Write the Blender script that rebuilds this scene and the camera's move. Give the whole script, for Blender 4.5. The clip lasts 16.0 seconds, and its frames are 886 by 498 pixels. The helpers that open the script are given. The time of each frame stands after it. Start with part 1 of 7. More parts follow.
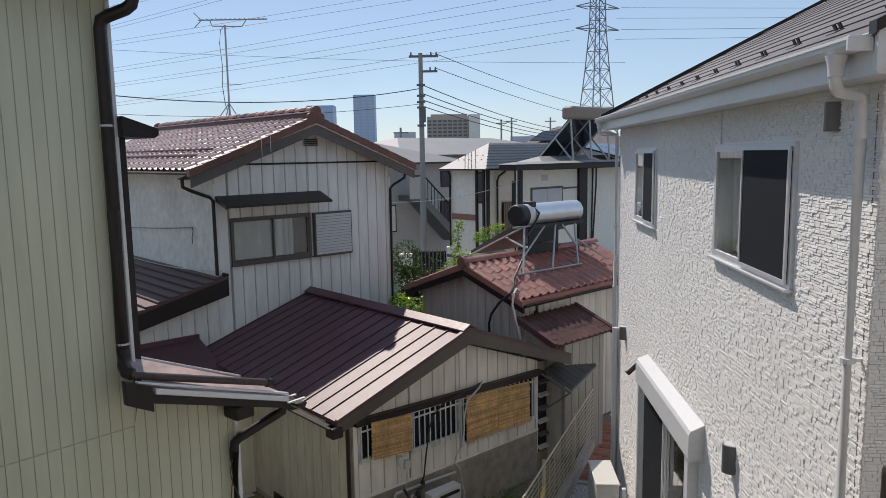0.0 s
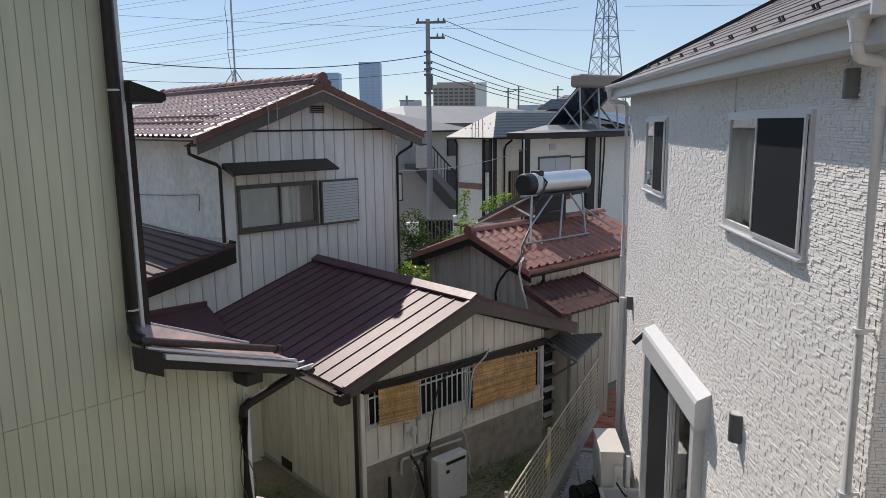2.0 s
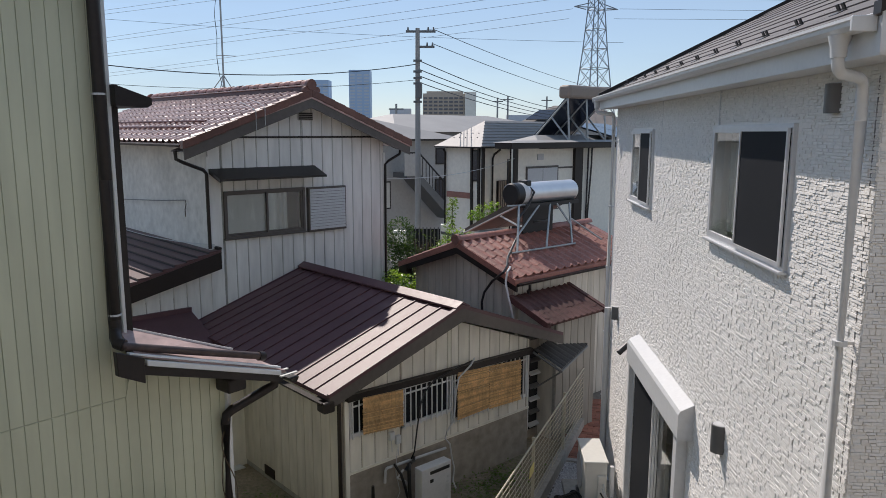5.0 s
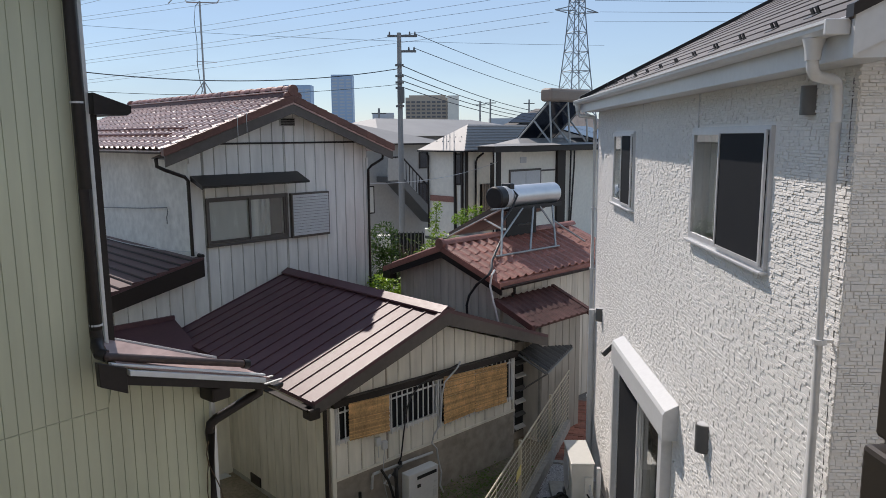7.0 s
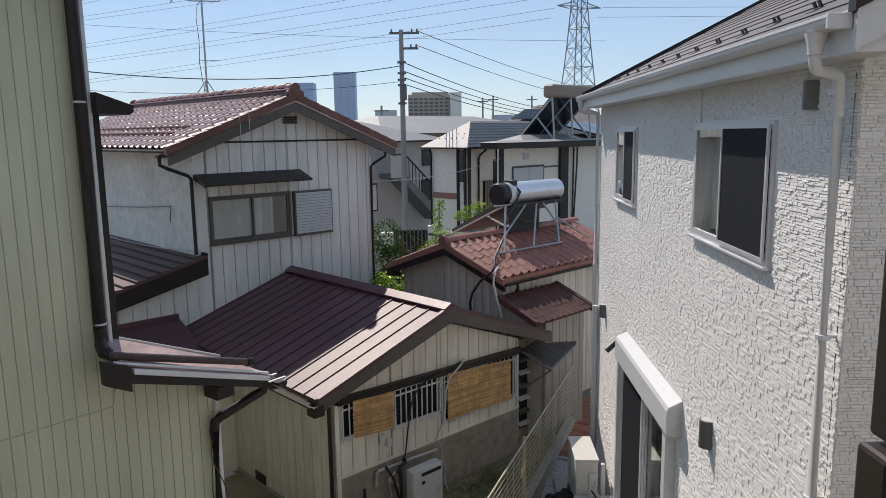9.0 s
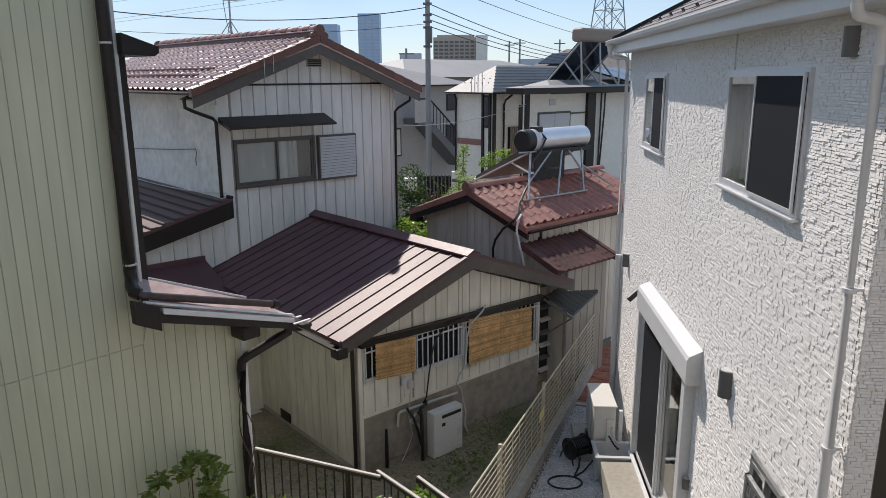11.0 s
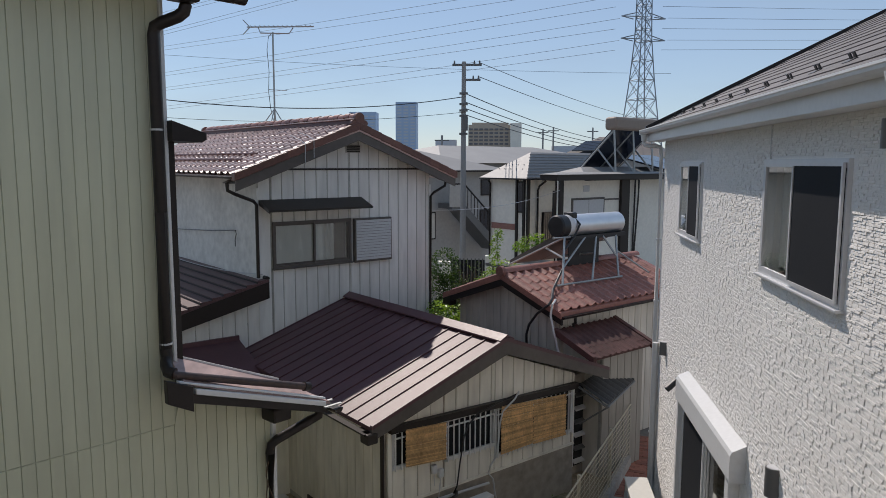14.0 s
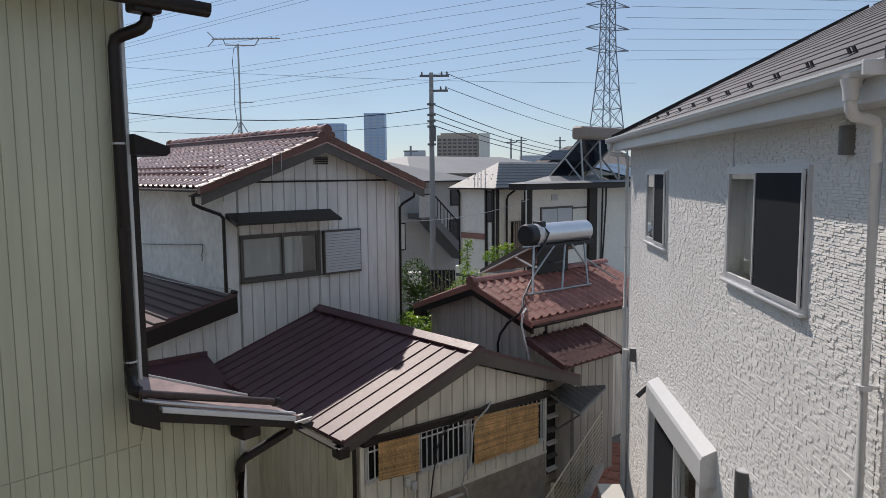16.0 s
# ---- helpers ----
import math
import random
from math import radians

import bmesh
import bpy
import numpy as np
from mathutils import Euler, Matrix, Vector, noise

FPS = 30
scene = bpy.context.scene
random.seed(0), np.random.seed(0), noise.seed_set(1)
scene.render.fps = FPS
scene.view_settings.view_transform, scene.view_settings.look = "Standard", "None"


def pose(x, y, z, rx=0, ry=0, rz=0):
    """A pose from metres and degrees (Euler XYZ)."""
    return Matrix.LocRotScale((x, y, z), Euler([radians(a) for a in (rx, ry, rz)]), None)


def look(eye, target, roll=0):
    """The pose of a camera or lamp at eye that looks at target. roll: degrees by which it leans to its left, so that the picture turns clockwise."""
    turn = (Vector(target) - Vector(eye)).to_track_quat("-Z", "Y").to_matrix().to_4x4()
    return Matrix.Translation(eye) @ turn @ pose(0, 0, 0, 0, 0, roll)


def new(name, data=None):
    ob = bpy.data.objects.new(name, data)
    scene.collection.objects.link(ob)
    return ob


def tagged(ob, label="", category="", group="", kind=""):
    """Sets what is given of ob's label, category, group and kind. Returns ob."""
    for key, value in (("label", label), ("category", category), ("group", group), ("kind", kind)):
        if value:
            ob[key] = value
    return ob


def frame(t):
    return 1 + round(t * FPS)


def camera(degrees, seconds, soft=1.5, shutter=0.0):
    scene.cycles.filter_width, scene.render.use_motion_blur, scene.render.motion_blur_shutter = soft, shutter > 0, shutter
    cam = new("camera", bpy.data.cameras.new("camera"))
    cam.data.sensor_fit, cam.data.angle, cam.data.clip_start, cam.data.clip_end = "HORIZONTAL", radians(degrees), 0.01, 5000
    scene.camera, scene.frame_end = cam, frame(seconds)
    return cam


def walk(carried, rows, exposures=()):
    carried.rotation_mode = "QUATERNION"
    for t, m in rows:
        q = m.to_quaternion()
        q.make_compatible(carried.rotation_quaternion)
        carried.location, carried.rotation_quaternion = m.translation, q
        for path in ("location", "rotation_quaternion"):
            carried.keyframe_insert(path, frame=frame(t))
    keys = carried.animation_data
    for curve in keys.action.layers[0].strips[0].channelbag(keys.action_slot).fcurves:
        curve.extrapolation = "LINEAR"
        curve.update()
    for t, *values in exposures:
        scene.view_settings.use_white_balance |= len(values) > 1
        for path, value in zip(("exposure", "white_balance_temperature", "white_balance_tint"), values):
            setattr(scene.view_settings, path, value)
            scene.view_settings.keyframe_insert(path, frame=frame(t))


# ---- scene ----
cam = camera(63.43, 16.0, soft=0.5)
PATH = [
    (0.0, pose(0.000, -0.000, 5.200, 82.50, 0.93, 0.00)),
    (0.5, pose(0.012, 0.049, 5.206, 81.43, 0.89, 0.36)),
    (1.0, pose(-0.017, 0.063, 5.170, 80.21, 0.89, 0.57)),
    (1.5, pose(-0.038, 0.046, 5.163, 79.93, 0.82, 0.68)),
    (2.0, pose(-0.032, 0.027, 5.184, 80.06, 0.65, 0.47)),
    (2.5, pose(-0.029, 0.016, 5.185, 80.22, 0.32, 0.21)),
    (3.0, pose(-0.027, 0.013, 5.180, 80.10, -0.00, 0.05)),
    (3.5, pose(-0.031, 0.017, 5.171, 79.87, -0.20, -0.05)),
    (4.0, pose(-0.020, 0.025, 5.180, 80.08, -0.13, -0.00)),
    (6.5, pose(-0.006, 0.017, 5.187, 81.29, 0.12, -1.41)),
    (7.0, pose(0.000, 0.017, 5.193, 81.03, 0.43, -1.70)),
    (7.5, pose(0.013, 0.027, 5.196, 80.75, 0.80, -2.03)),
    (8.0, pose(0.014, 0.025, 5.192, 80.84, 0.77, -2.29)),
    (10.5, pose(-0.004, 0.009, 5.200, 80.01, 0.64, 0.32)),
    (11.0, pose(-0.001, 0.011, 5.198, 76.52, 0.28, 0.48)),
    (11.5, pose(-0.010, 0.041, 5.133, 72.40, -0.48, 1.33)),
    (12.0, pose(-0.010, 0.043, 5.138, 71.23, -0.34, 3.87)),
    (12.5, pose(-0.064, 0.031, 5.166, 74.29, -0.04, 6.37)),
    (13.0, pose(-0.055, 0.018, 5.192, 78.18, -0.09, 6.30)),
    (13.5, pose(-0.007, 0.016, 5.210, 81.21, 0.18, 4.67)),
    (14.0, pose(-0.016, 0.014, 5.211, 83.14, -0.17, 3.21)),
    (14.5, pose(-0.013, 0.021, 5.222, 84.27, -0.23, 2.06)),
    (15.0, pose(-0.006, 0.030, 5.227, 84.52, 0.06, 1.28)),
    (15.5, pose(-0.009, 0.036, 5.219, 84.24, 0.35, 0.87)),
    (16.0, pose(-0.007, 0.030, 5.214, 83.96, 0.49, 0.76)),
]
EXPOSURE = [(0.0, 0.0), (4.2, 0.0), (10.5, 0.05), (11.0, 0.15), (11.5, 0.25), (12.0, 0.24), (12.5, 0.13), (13.0, 0.07), (13.5, -0.17), (14.0, -0.21), (14.5, -0.2), (16.0, -0.19)]
walk(cam, PATH, [(t, s + 0.25, 6760, 16) for t, s in EXPOSURE])

# ---- light ----
SUN = Vector((-0.302, 0.600, 0.741)).normalized()
sun_data = bpy.data.lights.new("sun", "SUN")
sun_data.energy, sun_data.angle, sun_data.color = 3.45, radians(0.53), (1.0, 0.95, 0.87)
sun_lamp = new("sun", sun_data)
sun_lamp.matrix_world = look((0, 0, 40), Vector((0, 0, 40)) - SUN)
world = bpy.data.worlds.new("sky")
scene.world = world
world.use_nodes = True
wn, wl = world.node_tree.nodes, world.node_tree.links
sky = wn.new("ShaderNodeTexSky")
sky.sky_type, sky.sun_disc = "NISHITA", False
sky.sun_elevation, sky.sun_rotation = math.asin(SUN.z), math.atan2(SUN.x, SUN.y)
sky.air_density, sky.dust_density, sky.ozone_density = 1.0, 0.0, 1.8
wtc = wn.new("ShaderNodeTexCoord")
wmap = wn.new("ShaderNodeMapping")
wmap.inputs["Scale"].default_value = (1.6, 1.6, 7.0)
cloud = wn.new("ShaderNodeTexNoise")
cloud.inputs["Scale"].default_value, cloud.inputs["Detail"].default_value, cloud.inputs["Roughness"].default_value = 1.7, 7, 0.55
ramp = wn.new("ShaderNodeValToRGB")
ramp.color_ramp.elements[0].position, ramp.color_ramp.elements[1].position = 0.47, 0.85
ramp.color_ramp.elements[0].color, ramp.color_ramp.elements[1].color = (0.5, 0.5, 0.5, 1), (0.78, 0.78, 0.78, 1)
wmix = wn.new("ShaderNodeMix")
wmix.data_type = "RGBA"
wmix.inputs[7].default_value = (3.5, 4.9, 6.4, 1)
wl.new(wtc.outputs["Generated"], wmap.inputs[0])
wl.new(wmap.outputs[0], cloud.inputs["Vector"])
wl.new(cloud.outputs[0], ramp.inputs[0])
wl.new(ramp.outputs[0], wmix.inputs[0])
wtint = wn.new("ShaderNodeMix")
wtint.data_type, wtint.blend_type = "RGBA", "MULTIPLY"
wtint.inputs[0].default_value = 1.0
wtint.inputs[7].default_value = (0.89, 0.96, 1.05, 1)
wl.new(sky.outputs[0], wtint.inputs[6])
wl.new(wtint.outputs[2], wmix.inputs[6])
wl.new(wmix.outputs[2], wn["Background"].inputs[0])
wn["Background"].inputs[1].default_value = 0.098

# ---- materials ----


def mat(name, col, rough=0.6, metal=0.0, var=0.25, big=0.8, fine=14.0, bump=0.2, bdist=0.004, stretch=(1, 1, 1), spec=0.5, rand=0.0, col2=None, coat=0.0):
    """Principled paint with two scales of variation, fine relief and an optional shift for each piece."""
    m = bpy.data.materials.new(name)
    m.use_nodes = True
    n, l = m.node_tree.nodes, m.node_tree.links
    b = n["Principled BSDF"]
    geo = n.new("ShaderNodeNewGeometry")
    mp = n.new("ShaderNodeMapping")
    mp.inputs["Scale"].default_value = stretch
    l.new(geo.outputs["Position"], mp.inputs[0])
    n1, n2 = n.new("ShaderNodeTexNoise"), n.new("ShaderNodeTexNoise")
    n1.inputs["Scale"].default_value, n1.inputs["Detail"].default_value = big, 6
    n2.inputs["Scale"].default_value, n2.inputs["Detail"].default_value = fine, 5
    l.new(mp.outputs[0], n1.inputs["Vector"])
    l.new(geo.outputs["Position"] if fine > 60 else mp.outputs[0], n2.inputs["Vector"])
    add = n.new("ShaderNodeMath")
    add.operation = "ADD"
    l.new(n1.outputs[0], add.inputs[0])
    l.new(n2.outputs[0], add.inputs[1])
    val = n.new("ShaderNodeMapRange")
    val.inputs[1].default_value, val.inputs[2].default_value = 0.65, 1.35
    l.new(add.outputs[0], val.inputs[0])
    mix = n.new("ShaderNodeMix")
    mix.data_type = "RGBA"
    c2 = col2 if col2 else tuple(c * (1 - var) for c in col)
    mix.inputs[6].default_value, mix.inputs[7].default_value = (*c2, 1), (*[min(1, c * (1 + var * 0.35)) for c in col], 1)
    l.new(val.outputs[0], mix.inputs[0])
    out = mix.outputs[2]
    if rand:
        oi = n.new("ShaderNodeObjectInfo")
        hv = n.new("ShaderNodeHueSaturation")
        rr = n.new("ShaderNodeMapRange")
        rr.inputs[3].default_value, rr.inputs[4].default_value = 1 - rand, 1 + rand
        l.new(oi.outputs["Random"], rr.inputs[0])
        l.new(rr.outputs[0], hv.inputs["Value"])
        l.new(out, hv.inputs["Color"])
        out = hv.outputs[0]
    l.new(out, b.inputs["Base Color"])
    rg = n.new("ShaderNodeMapRange")
    rg.inputs[3].default_value, rg.inputs[4].default_value = max(0.02, rough - 0.08), min(1, rough + 0.08)
    l.new(n2.outputs[0], rg.inputs[0])
    l.new(rg.outputs[0], b.inputs["Roughness"])
    b.inputs["Metallic"].default_value = metal
    b.inputs["Specular IOR Level"].default_value = spec
    b.inputs["Coat Weight"].default_value = coat
    if bump:
        bp = n.new("ShaderNodeBump")
        bp.inputs["Strength"].default_value, bp.inputs["Distance"].default_value = bump, bdist
        l.new(n2.outputs[0], bp.inputs["Height"])
        l.new(bp.outputs[0], b.inputs["Normal"])
    return m


def stone_siding():
    """White fibre-cement boards moulded as narrow split stones."""
    m = mat("white_stone_siding", (0.77, 0.757, 0.735), 0.9, var=0.10, big=0.5, fine=45, bump=0.5, bdist=0.005, spec=0.15)
    n, l = m.node_tree.nodes, m.node_tree.links
    tc = n.new("ShaderNodeTexCoord")
    sep = n.new("ShaderNodeSeparateXYZ")
    l.new(tc.outputs["Object"], sep.inputs[0])
    su = n.new("ShaderNodeMath")
    su.operation = "ADD"
    l.new(sep.outputs[0], su.inputs[0])
    l.new(sep.outputs[1], su.inputs[1])
    cb = n.new("ShaderNodeCombineXYZ")
    l.new(su.outputs[0], cb.inputs[0])
    l.new(sep.outputs[2], cb.inputs[1])
    wob = n.new("ShaderNodeTexNoise")
    wob.inputs["Scale"].default_value = 9
    l.new(cb.outputs[0], wob.inputs["Vector"])
    wv = n.new("ShaderNodeVectorMath")
    wv.operation = "MULTIPLY_ADD"
    wv.inputs[1].default_value = (0.07, 0.035, 0)
    l.new(wob.outputs[1], wv.inputs[0])
    l.new(cb.outputs[0], wv.inputs[2])
    br = n.new("ShaderNodeTexBrick")
    br.inputs["Scale"].default_value = 1.0
    br.inputs["Brick Width"].default_value, br.inputs["Row Height"].default_value = 0.11, 0.027
    br.inputs["Mortar Size"].default_value, br.inputs["Mortar Smooth"].default_value = 0.005, 0.6
    br.inputs["Color1"].default_value, br.inputs["Color2"].default_value, br.inputs["Mortar"].default_value = (1, 1, 1, 1), (0.45, 0.45, 0.45, 1), (0, 0, 0, 1)
    br.offset, br.squash, br.squash_frequency = 0.37, 1.5, 3
    l.new(wv.outputs[0], br.inputs["Vector"])
    bp = n.new("ShaderNodeBump")
    bp.inputs["Strength"].default_value, bp.inputs["Distance"].default_value = 0.12, 0.003
    l.new(br.outputs["Color"], bp.inputs["Height"])
    isl = [x for x in n if x.bl_idname == "ShaderNodeNewGeometry"][0]
    hv = n.new("ShaderNodeHueSaturation")
    rr = n.new("ShaderNodeMapRange")
    rr.inputs[3].default_value, rr.inputs[4].default_value = 0.97, 1.04
    l.new(isl.outputs["Random Per Island"], rr.inputs[0])
    l.new(rr.outputs[0], hv.inputs["Value"])
    prin = n["Principled BSDF"]
    src = prin.inputs["Base Color"].links[0].from_socket
    l.new(src, hv.inputs["Color"])
    l.new(hv.outputs[0], prin.inputs["Base Color"])
    old = [x for x in n if x.bl_idname == "ShaderNodeBump" and x != bp][0]
    l.new(bp.outputs[0], old.inputs["Normal"])
    return m


def leaf_mat(name, col):
    m = mat(name, col, 0.36, var=0.45, big=3, fine=30, bump=0.1, rand=0.2, spec=0.4)
    b = m.node_tree.nodes["Principled BSDF"]
    b.inputs["Subsurface Weight"].default_value = 0.0
    tr = m.node_tree.nodes.new("ShaderNodeBsdfTranslucent")
    tr.inputs[0].default_value = (col[0] * 2.2, col[1] * 2.0, col[2] * 0.8, 1)
    ms = m.node_tree.nodes.new("ShaderNodeMixShader")
    ms.inputs[0].default_value = 0.35
    o = m.node_tree.nodes["Material Output"]
    m.node_tree.links.new(b.outputs[0], ms.inputs[1])
    m.node_tree.links.new(tr.outputs[0], ms.inputs[2])
    m.node_tree.links.new(ms.outputs[0], o.inputs[0])
    return m


def glass_mat(name, col=(0.9, 0.95, 0.95), rough=0.02):
    m = bpy.data.materials.new(name)
    m.use_nodes = True
    n, l = m.node_tree.nodes, m.node_tree.links
    b = n["Principled BSDF"]
    b.inputs["Base Color"].default_value = (*col, 1)
    b.inputs["Roughness"].default_value, b.inputs["Transmission Weight"].default_value, b.inputs["IOR"].default_value = rough, 1.0, 1.45
    return m


STONE = stone_siding()
WHITE = mat("white_paint", (0.62, 0.63, 0.635), 0.4, var=0.10, fine=20, bump=0.05)
SASH = mat("white_aluminium", (0.72, 0.73, 0.73), 0.35, 0.2, var=0.08, bump=0.03)
STEELFR = mat("silver_aluminium", (0.45, 0.46, 0.46), 0.35, 0.8, var=0.1, bump=0.03)
SIDING = mat("offwhite_metal_siding", (0.76, 0.75, 0.72), 0.55, var=0.22, big=1.2, fine=9, bump=0.12, stretch=(1, 1, 0.18), rand=0.03)
SIDING2 = mat("cream_metal_siding", (0.80, 0.77, 0.68), 0.55, var=0.24, big=1.4, fine=8, bump=0.12, stretch=(1, 1, 0.2), rand=0.03)
GREEN = mat("pale_green_metal_siding", (0.595, 0.608, 0.448), 0.5, var=0.16, big=0.9, fine=7, bump=0.1, stretch=(1, 1, 0.12), rand=0.03)
GROOVE = mat("dirty_groove", (0.36, 0.35, 0.32), 0.8, var=0.3)
GGROOVE = mat("dirty_green_groove", (0.50, 0.52, 0.39), 0.8, var=0.3)
BROWN = mat("dark_brown_metal", (0.024, 0.018, 0.016), 0.4, 0.0, var=0.35, fine=25, bump=0.06, spec=0.35)
OLDPIPE = mat("weathered_pipe", (0.075, 0.045, 0.038), 0.45, var=0.5, big=4, fine=16, bump=0.15)
TAUPE = mat("taupe_metal_fascia", (0.10, 0.085, 0.075), 0.45, 0.0, var=0.3, fine=12, bump=0.08)
MAROON = mat("maroon_metal_roof", (0.112, 0.051, 0.060), 0.48, 0.0, var=0.3, big=1.0, fine=18, bump=0.12, rand=0.05, spec=0.5)
DARKROOF = mat("dark_brown_sheet_roof", (0.125, 0.068, 0.070), 0.42, var=0.3, fine=12, bump=0.1, rand=0.1, spec=0.3)
WORNRENDER = mat("worn_offwhite_render", (0.74, 0.73, 0.70), 0.8, var=0.28, big=0.9, fine=7, bump=0.25)
# darker copy of the cream siding; shade of the turned-away walls is in it
DIMSIDING = mat("dimmed_metal_siding", (0.64, 0.60, 0.53), 0.6, var=0.3, big=1.3, fine=8, bump=0.12, stretch=(1, 1, 0.2), rand=0.04)
# darkest copy of the siding, with the lower annex wall's shade in its colour
SHADESIDING = mat("shaded_metal_siding", (0.32, 0.30, 0.265), 0.6, var=0.3, big=1.3, fine=8, bump=0.12, stretch=(1, 1, 0.2), rand=0.04)
BLOCKM = mat("dark_weathered_block", (0.17, 0.16, 0.14), 0.9, var=0.45, big=2, fine=14, bump=0.5)
TILE = mat("glazed_red_brown_tile", (0.48, 0.28, 0.24), 0.33, 0.0, var=0.45, big=1.5, fine=22, bump=0.2, rand=0.16, spec=1.0, coat=0.5)
VERGE = mat("dark_red_verge_tile", (0.17, 0.07, 0.052), 0.4, var=0.4, big=2, fine=20, bump=0.2, rand=0.15)
RTILE = mat("red_clay_tile", (0.33, 0.145, 0.115), 0.45, 0.0, var=0.4, big=2, fine=20, bump=0.25, rand=0.14)
SLATE = mat("dark_grey_slate", (0.115, 0.10, 0.095), 0.6, var=0.45, fine=25, bump=0.3, rand=0.12)
CONC = mat("grey_concrete", (0.42, 0.40, 0.36), 0.85, var=0.35, big=1.0, fine=12, bump=0.35)
DARKCONC = mat("stained_concrete_render", (0.36, 0.32, 0.27), 0.85, var=0.45, big=0.9, fine=7, bump=0.3)
STEPC = mat("beige_concrete_step", (0.36, 0.335, 0.28), 0.8, var=0.25, big=1.6, fine=15, bump=0.2)
SOIL = mat("dark_soil", (0.31, 0.245, 0.185), 0.95, var=0.55, big=1.2, fine=16, bump=0.9, bdist=0.03, col2=(0.15, 0.145, 0.08))
GROUND = mat("dusty_asphalt", (0.19, 0.18, 0.165), 0.9, var=0.35, big=0.3, fine=20, bump=0.5)
PLASTIC = mat("ivory_plastic", (0.66, 0.65, 0.60), 0.4, var=0.08, bump=0.04)
GREYP = mat("grey_plastic", (0.13, 0.13, 0.13), 0.4, var=0.15, bump=0.05)
LGREY = mat("light_grey_plastic", (0.55, 0.56, 0.57), 0.4, var=0.1, bump=0.04)
BLACK = mat("black_plastic", (0.015, 0.015, 0.016), 0.4, var=0.3, bump=0.05)
RUBBER = mat("black_rubber", (0.02, 0.02, 0.02), 0.7, var=0.3, bump=0.1)
GALV = mat("galvanised_steel", (0.42, 0.43, 0.42), 0.42, 0.7, var=0.25, fine=25, bump=0.08)
FENCE = mat("beige_steel_fence", (0.50, 0.45, 0.34), 0.5, 0.0, var=0.15, bump=0.05)
STAINLESS = mat("stainless_steel", (0.78, 0.78, 0.79), 0.38, 0.9, var=0.1, fine=6, bump=0.04)
CHROME = mat("pale_railing_metal", (0.46, 0.43, 0.41), 0.55, 0.0, var=0.1, bump=0.03)
# near-black; behind windows it paints the darkness of an unlit room
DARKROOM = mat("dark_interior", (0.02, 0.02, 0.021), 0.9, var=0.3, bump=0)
SCREEN = mat("dark_insect_screen", (0.026, 0.028, 0.032), 0.7, var=0.2, fine=90, bump=0.1, spec=0.08)
CURTAIN = mat("pale_curtain", (0.46, 0.45, 0.42), 0.9, var=0.15, stretch=(1, 1, 0.1), fine=20, bump=0.2)
BAMBOO = mat("bamboo_blind", (0.70, 0.45, 0.21), 0.65, var=0.45, big=6, fine=32, bump=0.2, rand=0.26)
BRICKP = mat("red_brick_paver", (0.30, 0.12, 0.08), 0.8, var=0.35, fine=20, bump=0.3, rand=0.2)
WOODY = mat("brown_bark", (0.12, 0.085, 0.055), 0.9, var=0.4, fine=25, bump=0.6)
TAN = mat("tan_render_wall", (0.80, 0.76, 0.68), 0.8, var=0.14, big=0.5, fine=8, bump=0.2)
# unseen home walls; tone chosen for the light they bounce onto facades
HOMEW = mat("unseen_bounce_wall", (0.60, 0.54, 0.45), 0.8, var=0.14, big=0.5, fine=8, bump=0.2)
CREAMW = mat("cream_render_wall", (0.84, 0.81, 0.72), 0.8, var=0.12, big=0.5, fine=10, bump=0.2)
# dark copy of the red tile; shade on the lower roof is in the colour
DTILE = mat("shaded_red_tile", (0.095, 0.046, 0.042), 0.65, 0.0, var=0.4, big=2, fine=20, bump=0.2, rand=0.15, spec=0.25)
TANKM = mat("tan_tank_paint", (0.27, 0.215, 0.175), 0.6, var=0.15, bump=0.05)
POLEM = mat("pale_concrete_pole", (0.30, 0.30, 0.295), 0.8, var=0.15, bump=0.1)
GREYW = mat("grey_beige_wall", (0.40, 0.385, 0.365), 0.8, var=0.15, big=0.5, fine=8, bump=0.15)
PALEROOF = mat("pale_grey_roof_tile", (0.27, 0.265, 0.26), 0.6, var=0.15, big=0.8, fine=10, bump=0.2, rand=0.05)
FARTAN = mat("far_tan_block", (0.50, 0.42, 0.34), 0.8, var=0.08, bump=0)
# skyline blue includes the haze of distance, painted in
FARBLUE = mat("hazed_blue_tower", (0.38, 0.52, 0.70), 0.5, var=0.06, big=0.02, fine=0.2, bump=0)
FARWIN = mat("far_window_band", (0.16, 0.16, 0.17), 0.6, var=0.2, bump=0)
# bluish grey with distance haze painted in, for far blocks and window bands
FARGREY = mat("hazed_grey_block", (0.55, 0.59, 0.64), 0.8, var=0.1, bump=0)
# pale blue-grey: distance haze is put into the tower's colour
PYLON = mat("hazed_pylon_steel", (0.26, 0.30, 0.34), 0.5, 0.3, var=0.2, bump=0)
WIRE = mat("dark_cable", (0.06, 0.07, 0.08), 0.6, var=0.2, bump=0)
# paler and bluer than the near cable, haze mixed into the colour
HVWIRE = mat("hazed_far_cable", (0.28, 0.34, 0.40), 0.6, var=0.1, bump=0)
PV = mat("dark_solar_panel", (0.012, 0.016, 0.03), 0.15, 0.0, var=0.3, fine=8, bump=0, spec=0.8)
LEAF = leaf_mat("mid_green_leaf", (0.10, 0.17, 0.045))
LEAFW = leaf_mat("creeper_leaf", (0.185, 0.25, 0.08))
LEAFG = leaf_mat("glossy_lobed_leaf", (0.17, 0.28, 0.06))
